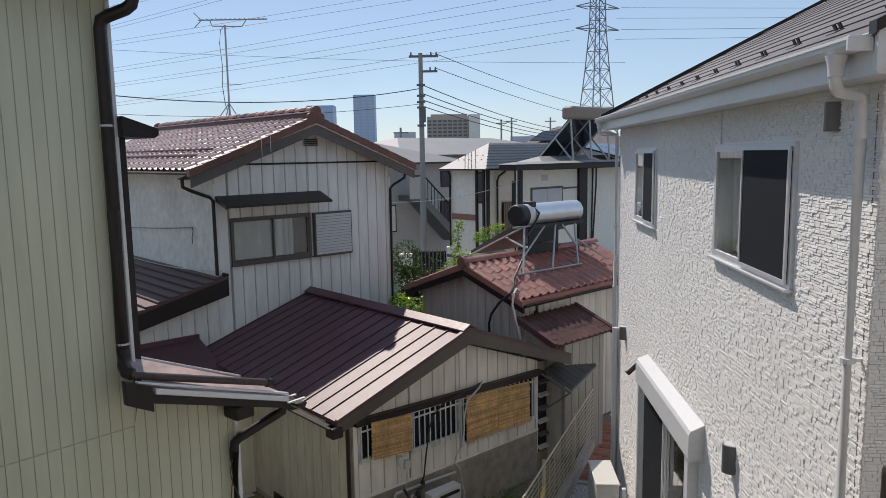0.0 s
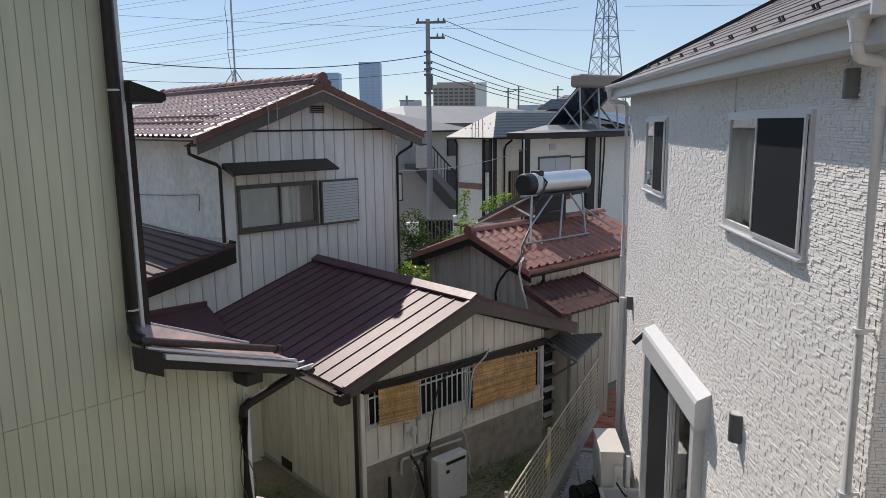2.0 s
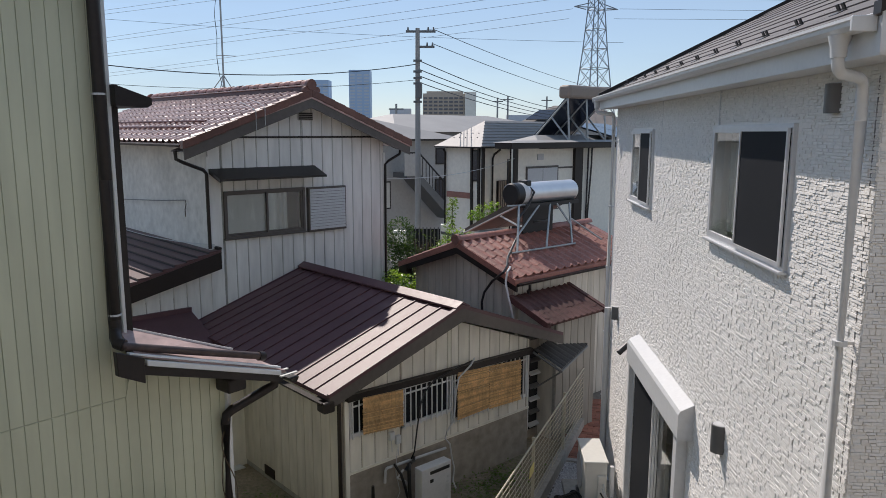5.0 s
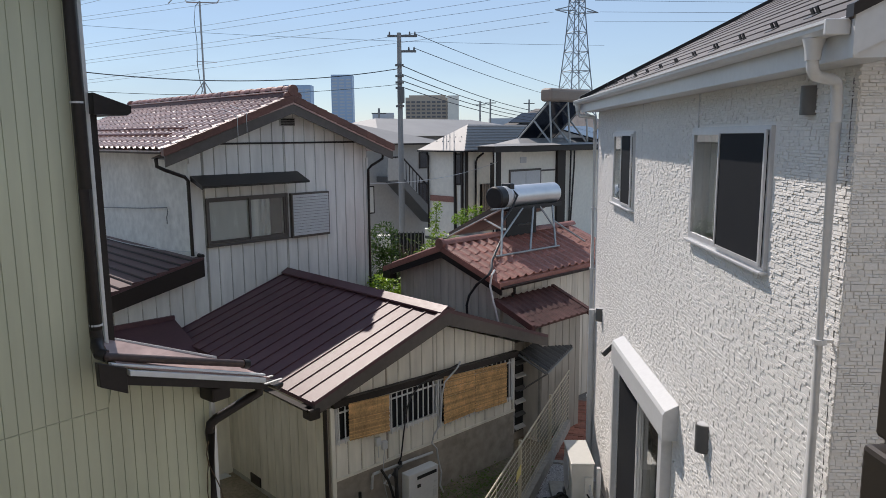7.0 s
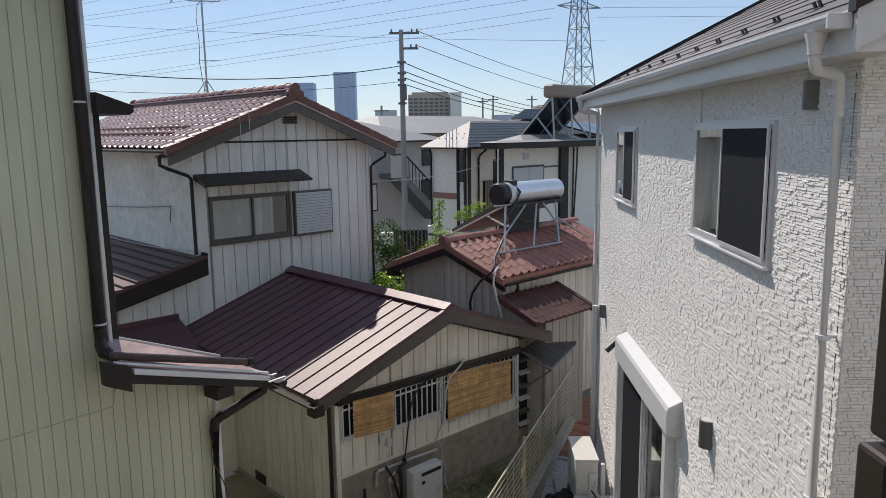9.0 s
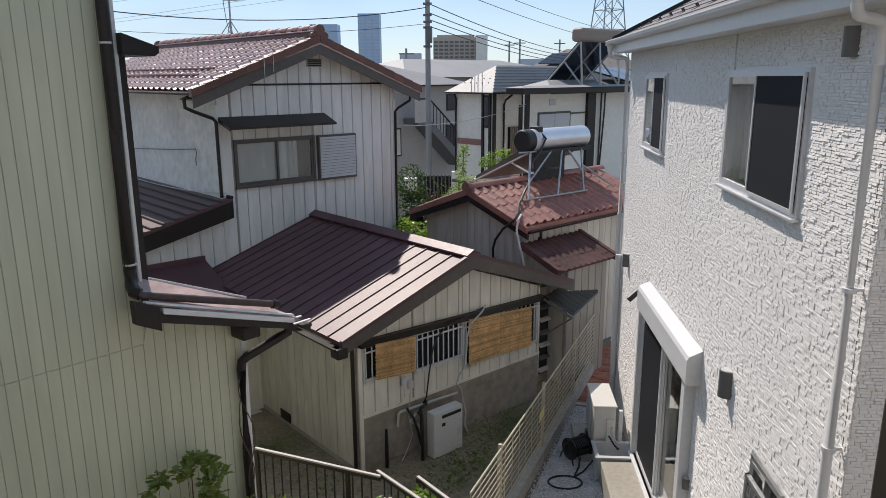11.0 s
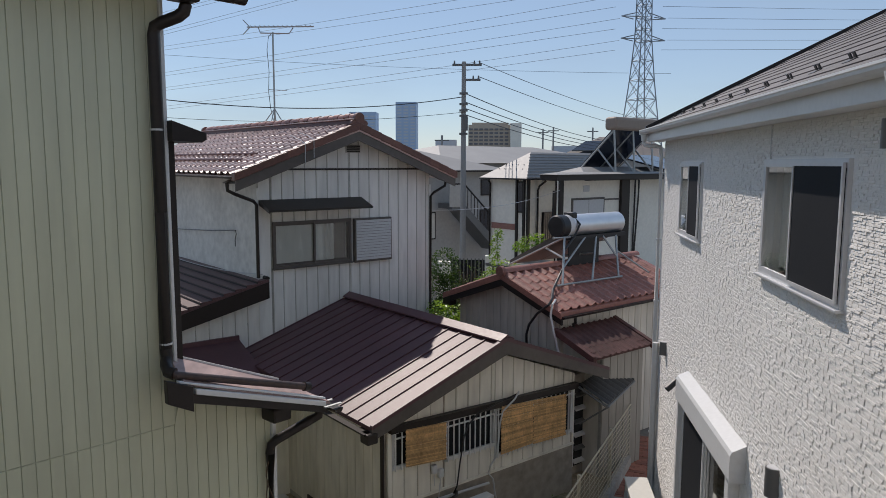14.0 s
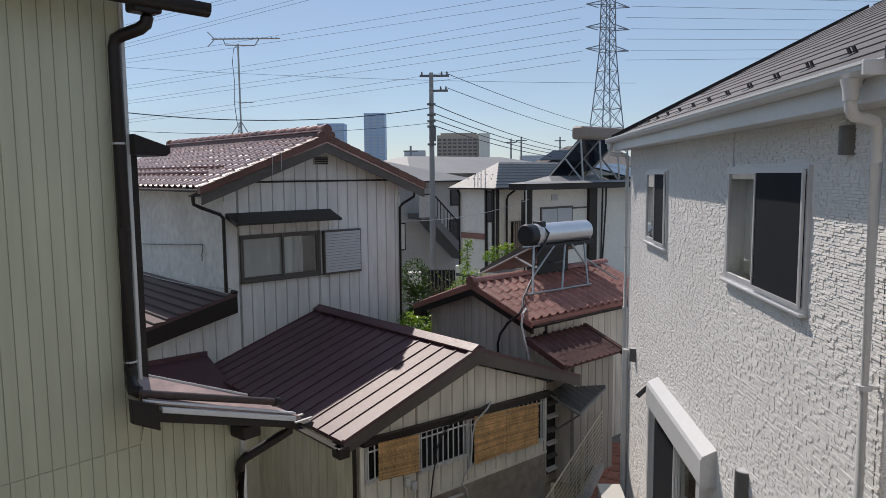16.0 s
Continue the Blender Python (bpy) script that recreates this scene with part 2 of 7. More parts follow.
LEAFG.node_tree.nodes["Principled BSDF"].inputs["Coat Weight"].default_value = 1.0
LEAFG.node_tree.nodes["Principled BSDF"].inputs["Coat Roughness"].default_value = 0.22
LEAFB = leaf_mat("bright_green_leaf", (0.17, 0.29, 0.05))
LEAFD = leaf_mat("dark_green_leaf", (0.038, 0.078, 0.02))
GLASS = glass_mat("window_glass")
FROST = mat("frosted_pane", (0.62, 0.61, 0.56), 0.25, var=0.15, stretch=(1, 1, 0.2), fine=10, bump=0.05, spec=0.6)
YELLOW = mat("yellow_tag", (0.75, 0.66, 0.25), 0.5, var=0.1)
WINFRAME = mat("bronze_window_frame", (0.045, 0.036, 0.030), 0.45, 0.2, var=0.2, bump=0.05)

# ---- mesh helpers ----


def B():
    return bmesh.new()


def box(bm, x0, x1, y0, y1, z0, z1, m=None):
    vs = [bm.verts.new((x, y, z)) for x in (x0, x1) for y in (y0, y1) for z in (z0, z1)]
    for f in ((0, 1, 3, 2), (4, 6, 7, 5), (0, 4, 5, 1), (2, 3, 7, 6), (0, 2, 6, 4), (1, 5, 7, 3)):
        bm.faces.new([vs[i] for i in f])
    if m is not None:
        bmesh.ops.transform(bm, matrix=m, verts=vs)
    return bm


def prism(bm, pts, vec):
    """A polygon pushed along vec."""
    v = Vector(vec)
    a = [bm.verts.new(Vector(q)) for q in pts]
    b = [bm.verts.new(Vector(q) + v) for q in pts]
    bm.faces.new(a)
    bm.faces.new(b[::-1])
    for i in range(len(a)):
        bm.faces.new((a[i], b[i], b[(i + 1) % len(a)], a[(i + 1) % len(a)]))
    return bm


def tube(bm, pts, r, n=8):
    """A round bar through the points."""
    pts = [Vector(q) for q in pts]
    rings = []
    for i, q in enumerate(pts):
        d = (pts[min(i + 1, len(pts) - 1)] - pts[max(i - 1, 0)]).normalized()
        u = d.cross(Vector((0, 0, 1)))
        if u.length < 1e-3:
            u = d.cross(Vector((0, 1, 0)))
        u.normalize()
        w = d.cross(u)
        rr = r[i] if isinstance(r, (list, tuple)) else r
        rings.append([bm.verts.new(q + (u * math.cos(a) + w * math.sin(a)) * rr) for a in [2 * math.pi * k / n for k in range(n)]])
    for a, b in zip(rings, rings[1:]):
        for k in range(n):
            bm.faces.new((a[k], a[(k + 1) % n], b[(k + 1) % n], b[k]))
    bm.faces.new(rings[0][::-1])
    bm.faces.new(rings[-1])
    return bm


def bev(bm, w, seg=2):
    bmesh.ops.remove_doubles(bm, verts=bm.verts, dist=1e-5)
    bmesh.ops.recalc_face_normals(bm, faces=bm.faces)
    bmesh.ops.bevel(bm, geom=bm.edges[:], offset=w, segments=seg, affect="EDGES", profile=0.5, clamp_overlap=True)
    return bm


def mesh_of(name, bm, material, smooth=False):
    bmesh.ops.recalc_face_normals(bm, faces=bm.faces)
    me = bpy.data.meshes.new(name)
    bm.to_mesh(me)
    bm.free()
    me.materials.append(material)
    if smooth:
        for f in me.polygons:
            f.use_smooth = True
        me.set_sharp_from_angle(angle=radians(35))
    return me


def part(name, bm, material, parent, label="", smooth=False):
    ob = new(name, mesh_of(name, bm, material, smooth))
    ob.parent = parent
    return tagged(ob, label)


def piece(name, me, parent, m):
    ob = new(name, me)
    ob.parent = parent
    ob.matrix_local = m
    return ob


def thing(name, m, label, category, group="", kind=""):
    ob = new(name)
    ob.empty_display_size = 0.1
    ob.matrix_world = m
    return tagged(ob, label, category, group, kind)


def solid(name, bm, material, m, label, category, group="", kind="", smooth=False):
    ob = new(name, mesh_of(name, bm, material, smooth))
    ob.matrix_world = m
    return tagged(ob, label, category, group, kind)


def holed(bm, x0, x1, y0, y1, z0, z1, holes):
    """A slab in the y-z plane with rectangular openings (ya, yb, za, zb)."""
    ys = sorted({y0, y1, *[h[0] for h in holes], *[h[1] for h in holes]})
    zs = sorted({z0, z1, *[h[2] for h in holes], *[h[3] for h in holes]})
    full = set()
    for i, (a, b) in enumerate(zip(ys, ys[1:])):
        for j, (c, d) in enumerate(zip(zs, zs[1:])):
            if not any(h[0] <= a + 1e-4 and b <= h[1] + 1e-4 and h[2] <= c + 1e-4 and d <= h[3] + 1e-4 for h in holes):
                full.add((i, j))
    made = {}

    def vert(x, i, j):
        if (x, i, j) not in made:
            made[x, i, j] = bm.verts.new((x, ys[i], zs[j]))
        return made[x, i, j]

    for i, j in full:
        for x in (x0, x1):
            bm.faces.new([vert(x, i, j), vert(x, i + 1, j), vert(x, i + 1, j + 1), vert(x, i, j + 1)])
        for (di, dj), (p, q) in (((-1, 0), ((0, 0), (0, 1))), ((1, 0), ((1, 0), (1, 1))), ((0, -1), ((0, 0), (1, 0))), ((0, 1), ((0, 1), (1, 1)))):
            if (i + di, j + dj) not in full:
                bm.faces.new([vert(x0, i + p[0], j + p[1]), vert(x0, i + q[0], j + q[1]), vert(x1, i + q[0], j + q[1]), vert(x1, i + p[0], j + p[1])])
    return bm


def planks(parent, place, a0, a1, pitch, z0, top, material, gap=0.012, thick=0.014, holes=()):
    """Upright siding boards along u from a0 to a1; place(u, out, z) gives the point. top(u) is the height of the upper end."""
    cuts = {a0, a1}
    n = 1
    while a0 + n * pitch < a1 - 0.03:
        cuts.add(a0 + n * pitch)
        n += 1
    for h in holes:
        cuts |= {q for q in h[:2] if a0 < q < a1}
    cuts = sorted(cuts)
    for u, v in zip(cuts, cuts[1:]):
        if v - u < 0.03:
            continue
        ua, ub = u + gap / 2, v - gap / 2
        spans = [(z0, None)]
        for h in holes:
            if h[0] < ub and h[1] > ua:
                spans = [(z0, h[2]), (h[3], None)]
        for lo, hi in spans:
            ta, tb = (top(ua), top(ub)) if hi is None else (hi, hi)
            if ta - lo < 0.02 and tb - lo < 0.02:
                continue
            c = min(0.006, gap / 2)
            bm = B()
            v0 = [place(ua, 0, lo), place(ub, 0, lo), place(ub, 0, max(tb, lo + 0.01)), place(ua, 0, max(ta, lo + 0.01))]
            v1 = [place(ua + c, thick, lo), place(ub - c, thick, lo), place(ub - c, thick, max(tb, lo + 0.01)), place(ua + c, thick, max(ta, lo + 0.01))]
            a = [bm.verts.new(q) for q in v0]
            b = [bm.verts.new(q) for q in v1]
            bm.faces.new(b)
            for i in range(4):
                bm.faces.new((a[i], a[(i + 1) % 4], b[(i + 1) % 4], b[i]))
            part("plank", bm, material, parent)


Z0 = -0.45
F_W = pose(2.54, 6.67, 0, 0, 0, -3.54)
F_T = pose(-1.91, 14.73, 0, 0, 0, -47.34)
F_A = pose(-2.0, 15.42, 0, 0, 0, -47.34)
F_S = pose(0.38, 12.0, 0, 0, 0, -48.48)
F_G = pose(-2.73, 5.79, 0, 0, 0, -40.0)

# ---- ground ----
bm = B()
R = 2500
for ring in [[(-R, -R), (R, -R), (R, R), (-R, R)]]:
    bm.faces.new([bm.verts.new((x, y, Z0 - 0.02)) for x, y in ring])
solid("ground", bm, GROUND, Matrix(), "dusty grey asphalt ground between the houses", "ground", kind="structure")
bm = B()
prism(bm, [(-5, 5.5, Z0 - 0.015), (0.3, 5.5, Z0 - 0.015), (0.55, 7.9, Z0 - 0.015), (2.35, 12.7, Z0 - 0.015), (-1.5, 16.5, Z0 - 0.015), (-7, 12, Z0 - 0.015)], (0, 0, 0.015))
solid("soil_yard", bm, SOIL, Matrix(), "dark bare soil yard with moss beside the shed", "ground", kind="structure")


# ---- windows ----
def sliding_window(parent, y0, y1, z0, z1, out, frame_m, inner=None, screen="right", name="window", mid=0.5, bar=0.045, back=True):
    """A two-sash sliding window in a wall whose outside looks along -x (out < 0) or +x (out > 0)."""
    s = 1 if out > 0 else -1
    d = abs(out)
    bm = B()
    for a, b, c, e in ((y0, y1, z0, z0 + bar), (y0, y1, z1 - bar, z1), (y0, y0 + bar, z0 + bar, z1 - bar), (y1 - bar, y1, z0 + bar, z1 - bar)):
        box(bm, *sorted((-s * 0.08, s * d)), a, b, c, e)
    win = part(name, bm, frame_m, parent)
    sill = B()
    box(sill, *sorted((0, s * (d + 0.035))), y0 - 0.02, y1 + 0.02, z0 - 0.025, z0)
    part("sill", bev(sill, 0.006), frame_m, win)
    ym = y0 + (y1 - y0) * mid
    for k, (a, b) in enumerate(((y0 + bar, ym + 0.02), (ym - 0.02, y1 - bar))):
        dx = s * (0.005 if k else -0.03)
        fb = B()
        t = 0.035
        for p, q, c, e in ((a, b, z0 + bar, z0 + bar + t), (a, b, z1 - bar - t, z1 - bar), (a, a + t, z0 + bar + t, z1 - bar - t), (b - t, b, z0 + bar + t, z1 - bar - t)):
            box(fb, *sorted((dx, dx + s * 0.028)), p, q, c, e)
        part("sash", fb, frame_m, win)
        gb = B()
        box(gb, *sorted((dx + s * 0.008, dx + s * 0.014)), a + t, b - t, z0 + bar + t, z1 - bar - t)
        gl = part("pane", gb, GLASS, win)
        gl.visible_shadow = False
    if screen:
        a, b = (y0 + bar, ym) if screen == "near" else (ym, y1 - bar)
        sb = B()
        t = 0.025
        dx = s * 0.036
        for p, q, c, e in ((a, b, z0 + bar, z0 + bar + t), (a, b, z1 - bar - t, z1 - bar), (a, a + t, z0 + bar + t, z1 - bar - t), (b - t, b, z0 + bar + t, z1 - bar - t)):
            box(sb, *sorted((dx, dx + s * 0.018)), p, q, c, e)
        part("screen_frame", sb, frame_m, win)
        sb = B()
        box(sb, *sorted((dx + s * 0.006, dx + s * 0.009)), a + t, b - t, z0 + bar + t, z1 - bar - t)
        part("insect_screen", sb, SCREEN, win, "dark insect screen")
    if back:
        # added sheet behind the panes, room shade put into its near-black colour
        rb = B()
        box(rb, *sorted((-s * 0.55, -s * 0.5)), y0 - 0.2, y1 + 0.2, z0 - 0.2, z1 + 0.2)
        part("painted_dark_room", rb, DARKROOM, win)
    return win


def curtain(parent, x, y0, y1, z0, z1, n=9, material=CURTAIN, amp=0.018):
    bm = B()
    k = n * 6
    a = [bm.verts.new((x + amp * math.sin(i / 6 * 2 * math.pi), y0 + (y1 - y0) * i / k, z0)) for i in range(k + 1)]
    b = [bm.verts.new((v.co.x, v.co.y, z1)) for v in a]
    for i in range(k):
        bm.faces.new((a[i], a[i + 1], b[i + 1], b[i]))
    return part("curtain", bm, material, parent, "pale gathered curtain", True)


# ---- white house ----
wh = thing("white_house", F_W, "white two-storey house with moulded stone-pattern siding and slate roof", "house")
YA, YB = -2.77, 4.95
H_SM, H_BG, H_DR, H_W3 = (2.37, 3.60, 4.24, 5.23), (-1.735, 0.0, 4.225, 5.25), (0.43, 2.72, -0.08, 2.12), (-2.02, -1.41, 1.22, 2.24)
SEAMS = (2.26, 0.03)
bm = B()
holed(bm, 0, 0.16, YA, YB, Z0, 5.72, [H_SM, H_BG, H_DR, H_W3])
part("wall", bm, STONE, wh, "white siding moulded as narrow split stones")
bm = B()
prism(bm, [(0.16, YA, Z0), (7.0, YA, Z0), (7.0, YA, 5.85), (3.6, YA, 7.6), (0.16, YA, 5.88)], (0, 0.16, 0))
part("wall", bm, STONE, wh)
bm = B()
prism(bm, [(0.16, YB - 0.16, Z0), (7.0, YB - 0.16, Z0), (7.0, YB - 0.16, 5.85), (3.6, YB - 0.16, 7.6), (0.16, YB - 0.16, 5.88)], (0, 0.16, 0))
part("wall", bm, STONE, wh)
bm = B()
box(bm, 6.84, 7.0, YA + 0.16, YB - 0.16, Z0, 5.85)
part("wall", bm, STONE, wh)
for yy in (2.02, -0.10):
    bm = B()
    box(bm, -0.006, 0.0, yy - 0.003, yy + 0.003, 2.5, 5.55) if yy > 1 else box(bm, -0.016, 0.0, yy - 0.005, yy + 0.005, 5.24, 5.55)
    part("joint_seal", bm, LGREY, wh)
for yy in (YA + 0.06,):
    bm = B()
    box(bm, -0.006, 0.0, yy - 0.003, yy + 0.003, Z0, 5.49)
    part("corner_joint", bm, GREYP, wh)
bm = B()
box(bm, 0.30, 0.308, YA - 0.02, YA, Z0, 5.9)
part("corner_joint", bm, GREYP, wh)



def stone_relief(parent, place, u0, u1, z0, z1, holes, seed, big=1.0):
    """The moulded split-stone face of the boards, one sheet of small raised blocks."""
    r = random.Random(seed)
    verts, faces = [], []

    def stone(a, b, c, d):
        a, b, d = max(a, u0), min(b, u1), min(d, z1)
        if b - a < 0.012 or d - c < 0.008 or any(h[0] - 0.02 < b and h[1] + 0.02 > a and h[2] - 0.03 < d and h[3] + 0.01 > c for h in holes):
            return
        o = r.choice((0.003, 0.005, 0.007, 0.009)) + r.uniform(-0.0006, 0.0006)
        tu, tz = r.uniform(-0.0008, 0.0008), r.uniform(-0.0018, -0.0002)
        g, e = 0.0013, r.uniform(0.0006, 0.0013)
        i = len(verts)
        q = [(a + g, c + g), (b - g, c + g), (b - g, d - g), (a + g, d - g)]
        verts.extend(place(u, 0.0005, z) for u, z in q)
        for k, (u, z) in enumerate(q):
            su, sz = (1, -1, -1, 1)[k], (1, 1, -1, -1)[k]
            verts.append(place(u + su * e * r.uniform(0.7, 1.6), max(0.001, o - su * tu - sz * tz), z + sz * e * r.uniform(0.7, 1.5)))
        faces.append((i + 4, i + 5, i + 6, i + 7))
        faces.extend((i + k, i + (k + 1) % 4, i + 4 + (k + 1) % 4, i + 4 + k) for k in range(4))

    z = z0
    while z < z1 - 0.02:
        hgt = 0.041 * big
        u = u0 - r.uniform(0, 0.1)
        while u < u1:
            run = r.uniform(0.10, 0.26) * big
            if r.random() < 0.08:
                ways = [(z, z + hgt)]
            elif r.random() < 0.08:
                m1, m2 = r.uniform(0.28, 0.38) * hgt, r.uniform(0.62, 0.72) * hgt
                ways = [(z, z + m1), (z + m1, z + m2), (z + m2, z + hgt)]
            else:
                m1 = r.uniform(0.40, 0.60) * hgt
                ways = [(z, z + m1), (z + m1, z + hgt)]
            for c, d in ways:
                v = u
                while v < u + run - 1e-4:
                    w = min(r.uniform(0.03, 0.085) * big, u + run - v)
                    if u + run - v - w < 0.02:
                        w = u + run - v
                    stone(v, v + w, c, d)
                    v += w
            u += run
        z += hgt
    me = bpy.data.meshes.new("stone_relief")
    me.from_pydata(verts, [], faces)
    me.materials.append(STONE)
    ob = new("stone_relief", me)
    ob.parent = parent
    return tagged(ob, "raised split-stone relief", kind="stuff")


stone_relief(wh, lambda u, o, z: (-o, u, z), YA, YB, Z0 + 0.25, 5.555, [H_SM, H_BG, (0.28, 2.82, -0.5, 2.48), H_W3], 4)
stone_relief(wh, lambda u, o, z: (u, YA - o, z), 0.0, 2.6, Z0 + 0.25, 5.85, [], 5)
SL = 0.51


def roof_z(x):
    return 5.80 + SL * (x + 0.25)


RY0, RY1 = -3.18, YB + 0.20
roof = B()
prism(roof, [(-0.25, RY0, 5.74), (3.6, RY0, roof_z(3.6) - 0.06), (7.45, RY0, 5.74), (7.45, RY0, 5.62), (3.6, RY0, roof_z(3.6) - 0.18), (-0.25, RY0, 5.62)], (0, RY1 - RY0, 0))
roof = part("roof", roof, SLATE, wh, "dark grey slate roof with snow guards")
ln = math.hypot(1, SL)
sb = B()
for k in range(1):
    prism(sb, [(0, 0, 0), (0.30, 0, 0), (0.30, 0, 0.006), (0, 0, 0.016)], (0, 0.893, 0))
slate_me = mesh_of("slate", sb, SLATE)
ang = math.atan(SL)
rows = int(3.85 * ln / 0.27)
for i in range(rows + 1):
    x = -0.27 + i * 0.27 / ln
    for j in range(9):
        y = RY0 - (0.45 if i % 2 else 0.0) + j * 0.9
        ya, yb = max(y, RY0), min(y + 0.893, RY1)
        if yb - ya < 0.05:
            continue
        piece("slate", slate_me, roof, Matrix.Translation((x, ya, roof_z(x) - 0.062 + 0.004)) @ Matrix.Rotation(-ang, 4, "Y") @ Matrix.Diagonal((1, (yb - ya) / 0.893, 1, 1)))
# snow guards
for i, yy in enumerate([-2.55 + 0.62 * k for k in range(13)]):
    for xx in (0.12,):
        gb = B()
        box(gb, -0.05, 0.02, -0.06, 0.06, 0, 0.010)
        for sy in (-0.055, 0.015):
            box(gb, 0.010, 0.02, sy, sy + 0.04, 0.010, 0.055)
        o = part("snow_guard", bev(gb, 0.003, 1), BLACK, roof)
        o.matrix_local = Matrix.Translation((xx, yy, roof_z(xx) - 0.05)) @ Matrix.Rotation(-ang, 4, "Y")
# fascia, soffit, gutter
bm = B()
box(bm, -0.235, -0.005, RY0 + 0.02, RY1 - 0.02, 5.555, 5.585)
part("soffit", bm, WHITE, wh)
bm = B()
box(bm, -0.26, -0.235, RY0, RY1, 5.55, 5.76)
part("fascia", bev(bm, 0.004), WHITE, wh)
bm = B()
prof = [(-0.368, 5.705), (-0.368, 5.69), (-0.359, 5.685), (-0.356, 5.665), (-0.335, 5.645), (-0.28, 5.64), (-0.265, 5.65), (-0.265, 5.70), (-0.271, 5.70), (-0.272, 5.655), (-0.332, 5.652), (-0.350, 5.67), (-0.353, 5.705)]
prism(bm, [(x - 0.014 * (x < -0.3), RY0 + 0.05, z + 0.032) for x, z in prof], (0, RY1 - RY0 - 0.06, 0))
part("gutter", bm, WHITE, wh, "white plastic eaves gutter")
for yy in (RY0 + 0.05, RY1 - 0.02):
    bm = B()
    box(bm, -0.384, -0.262, yy - 0.012, yy + 0.012, 5.664, 5.740)
    part("gutter_end", bev(bm, 0.006), WHITE, wh)
for s_, (ra, rb) in enumerate(((RY0, RY0 + 0.03), (RY1 - 0.03, RY1))):
    bm = B()
    prism(bm, [(-0.27, ra - 0.012, 5.56), (3.6, ra - 0.012, roof_z(3.6) - 0.30), (3.6, ra - 0.012, roof_z(3.6) - 0.02), (-0.27, ra - 0.012, 5.76)], (0, 0.026, 0))
    part("barge_board", bm, WHITE, wh)
    bm = B()
    yc = ra + 0.016 if s_ == 0 else ra - 0.034
    prism(bm, [(-0.258, yc, 5.552), (0.0, yc, 5.552), (0.34, yc, 5.80), (-0.258, yc, 5.70)], (0, 0.018, 0))
    part("eave_end_board", bm, WHITE, wh)
    bm = B()
    prism(bm, [(-0.29, ra - 0.03, 5.74), (3.6, ra - 0.03, roof_z(3.6) - 0.07), (3.6, ra - 0.03, roof_z(3.6) - 0.01), (-0.29, ra - 0.03, 5.80)], (0, 0.07, 0))
    part("verge_trim", bm, BROWN, wh)
# downpipes
for yo, yp, xo, zb in ((-2.90, -2.71, -0.085, Z0), (YB + 0.08, YB + 0.02, -0.05, Z0)):
    bm = B()
    run_ = Vector((xo + 0.315, yp - yo, 0))
    far_, bend = run_.length, 0.06
    run_.normalize()
    top_ = Vector((-0.322, yo, 5.55))
    way = [top_ + Vector((0, 0, 0.11))] + [top_ + run_ * bend * (1 - math.cos(a)) - Vector((0, 0, bend * math.sin(a))) for a in np.linspace(0, 1.45, 7)]
    low_ = top_ + run_ * (far_ - bend) - Vector((0, 0, bend + 0.012))
    way += [low_ + run_ * bend * math.sin(a) - Vector((0, 0, bend * (1 - math.cos(a)))) for a in np.linspace(0.12, math.pi / 2, 7)]
    tube(bm, way + [(xo, yp, 5.25), (xo, yp, 3.0), (xo, yp, zb)], 0.031, 12)
    dp = part("downpipe", bm, WHITE, wh, "white round downpipe", True)
    bm = B()
    tube(bm, [(-0.322, yo, 5.675), (-0.322, yo, 5.655), (-0.322, yo, 5.62), (-0.322, yo, 5.565)], [0.056, 0.052, 0.042, 0.038], 12)
    part("outlet", bm, WHITE, dp, "", True)
    for zz in (4.0, 3.0, 1.9, 0.8):
        bm = B()
        tube(bm, [(xo, yp, zz - 0.014), (xo, yp, zz + 0.014)], 0.042, 12)
        box(bm, xo, 0, yp - 0.008, yp + 0.008, zz - 0.01, zz + 0.01)
        part("pipe_clip", bm, WHITE, dp)
bm = B()
tube(bm, [(-0.06, 4.80, Z0), (-0.06, 4.80, 2.35)], 0.05, 12)
part("duct_cover", bm, WHITE, wh, "white pipe cover on the wall", True)
# windows and door
FRAMEG = mat("grey_anodised_frame", (0.62, 0.63, 0.645), 0.4, 0.3, var=0.1, bump=0.03)
w_ = sliding_window(wh, *H_SM, -0.03, FRAMEG, screen="near", mid=0.5, name="window", bar=0.03)
curtain(w_, 0.12, 3.0, 3.55, 4.28, 5.19, 4)
w_ = sliding_window(wh, *H_BG, -0.03, FRAMEG, screen="near", mid=0.56, name="window", bar=0.03)
curtain(w_, 0.14, -0.75, -0.05, 4.28, 5.19, 5)
d_ = sliding_window(wh, *H_DR, -0.05, SASH, screen="far", mid=0.5, name="sliding_door", bar=0.06)
curtain(d_, 0.2, 0.7, 1.5, 0.0, 1.95, 6)
bm = B()
prism(bm, [(0, 0.12, 2.13), (-0.15, 0.12, 2.13), (-0.16, 0.12, 2.15), (-0.16, 0.12, 2.40), (-0.14, 0.12, 2.44), (0, 0.12, 2.51)], (0, 2.56, 0))
sbx = part("shutter_box", bm, WHITE, wh, "white roller shutter box over the sliding door")
for a, b in ((0.30, 0.43), (2.72, 2.80)):
    bm = B()
    box(bm, -0.11, 0, a, b, -0.08, 2.13)
    part("shutter_rail", bev(bm, 0.006), WHITE, wh)
bm = B()
box(bm, -0.13, 0, 0.30, 2.80, -0.13, -0.08)
part("threshold", bev(bm, 0.006), WHITE, wh)
g_ = sliding_window(wh, *H_W3, -0.03, STEELFR, screen=None, mid=0.5, name="window")
gr = B()
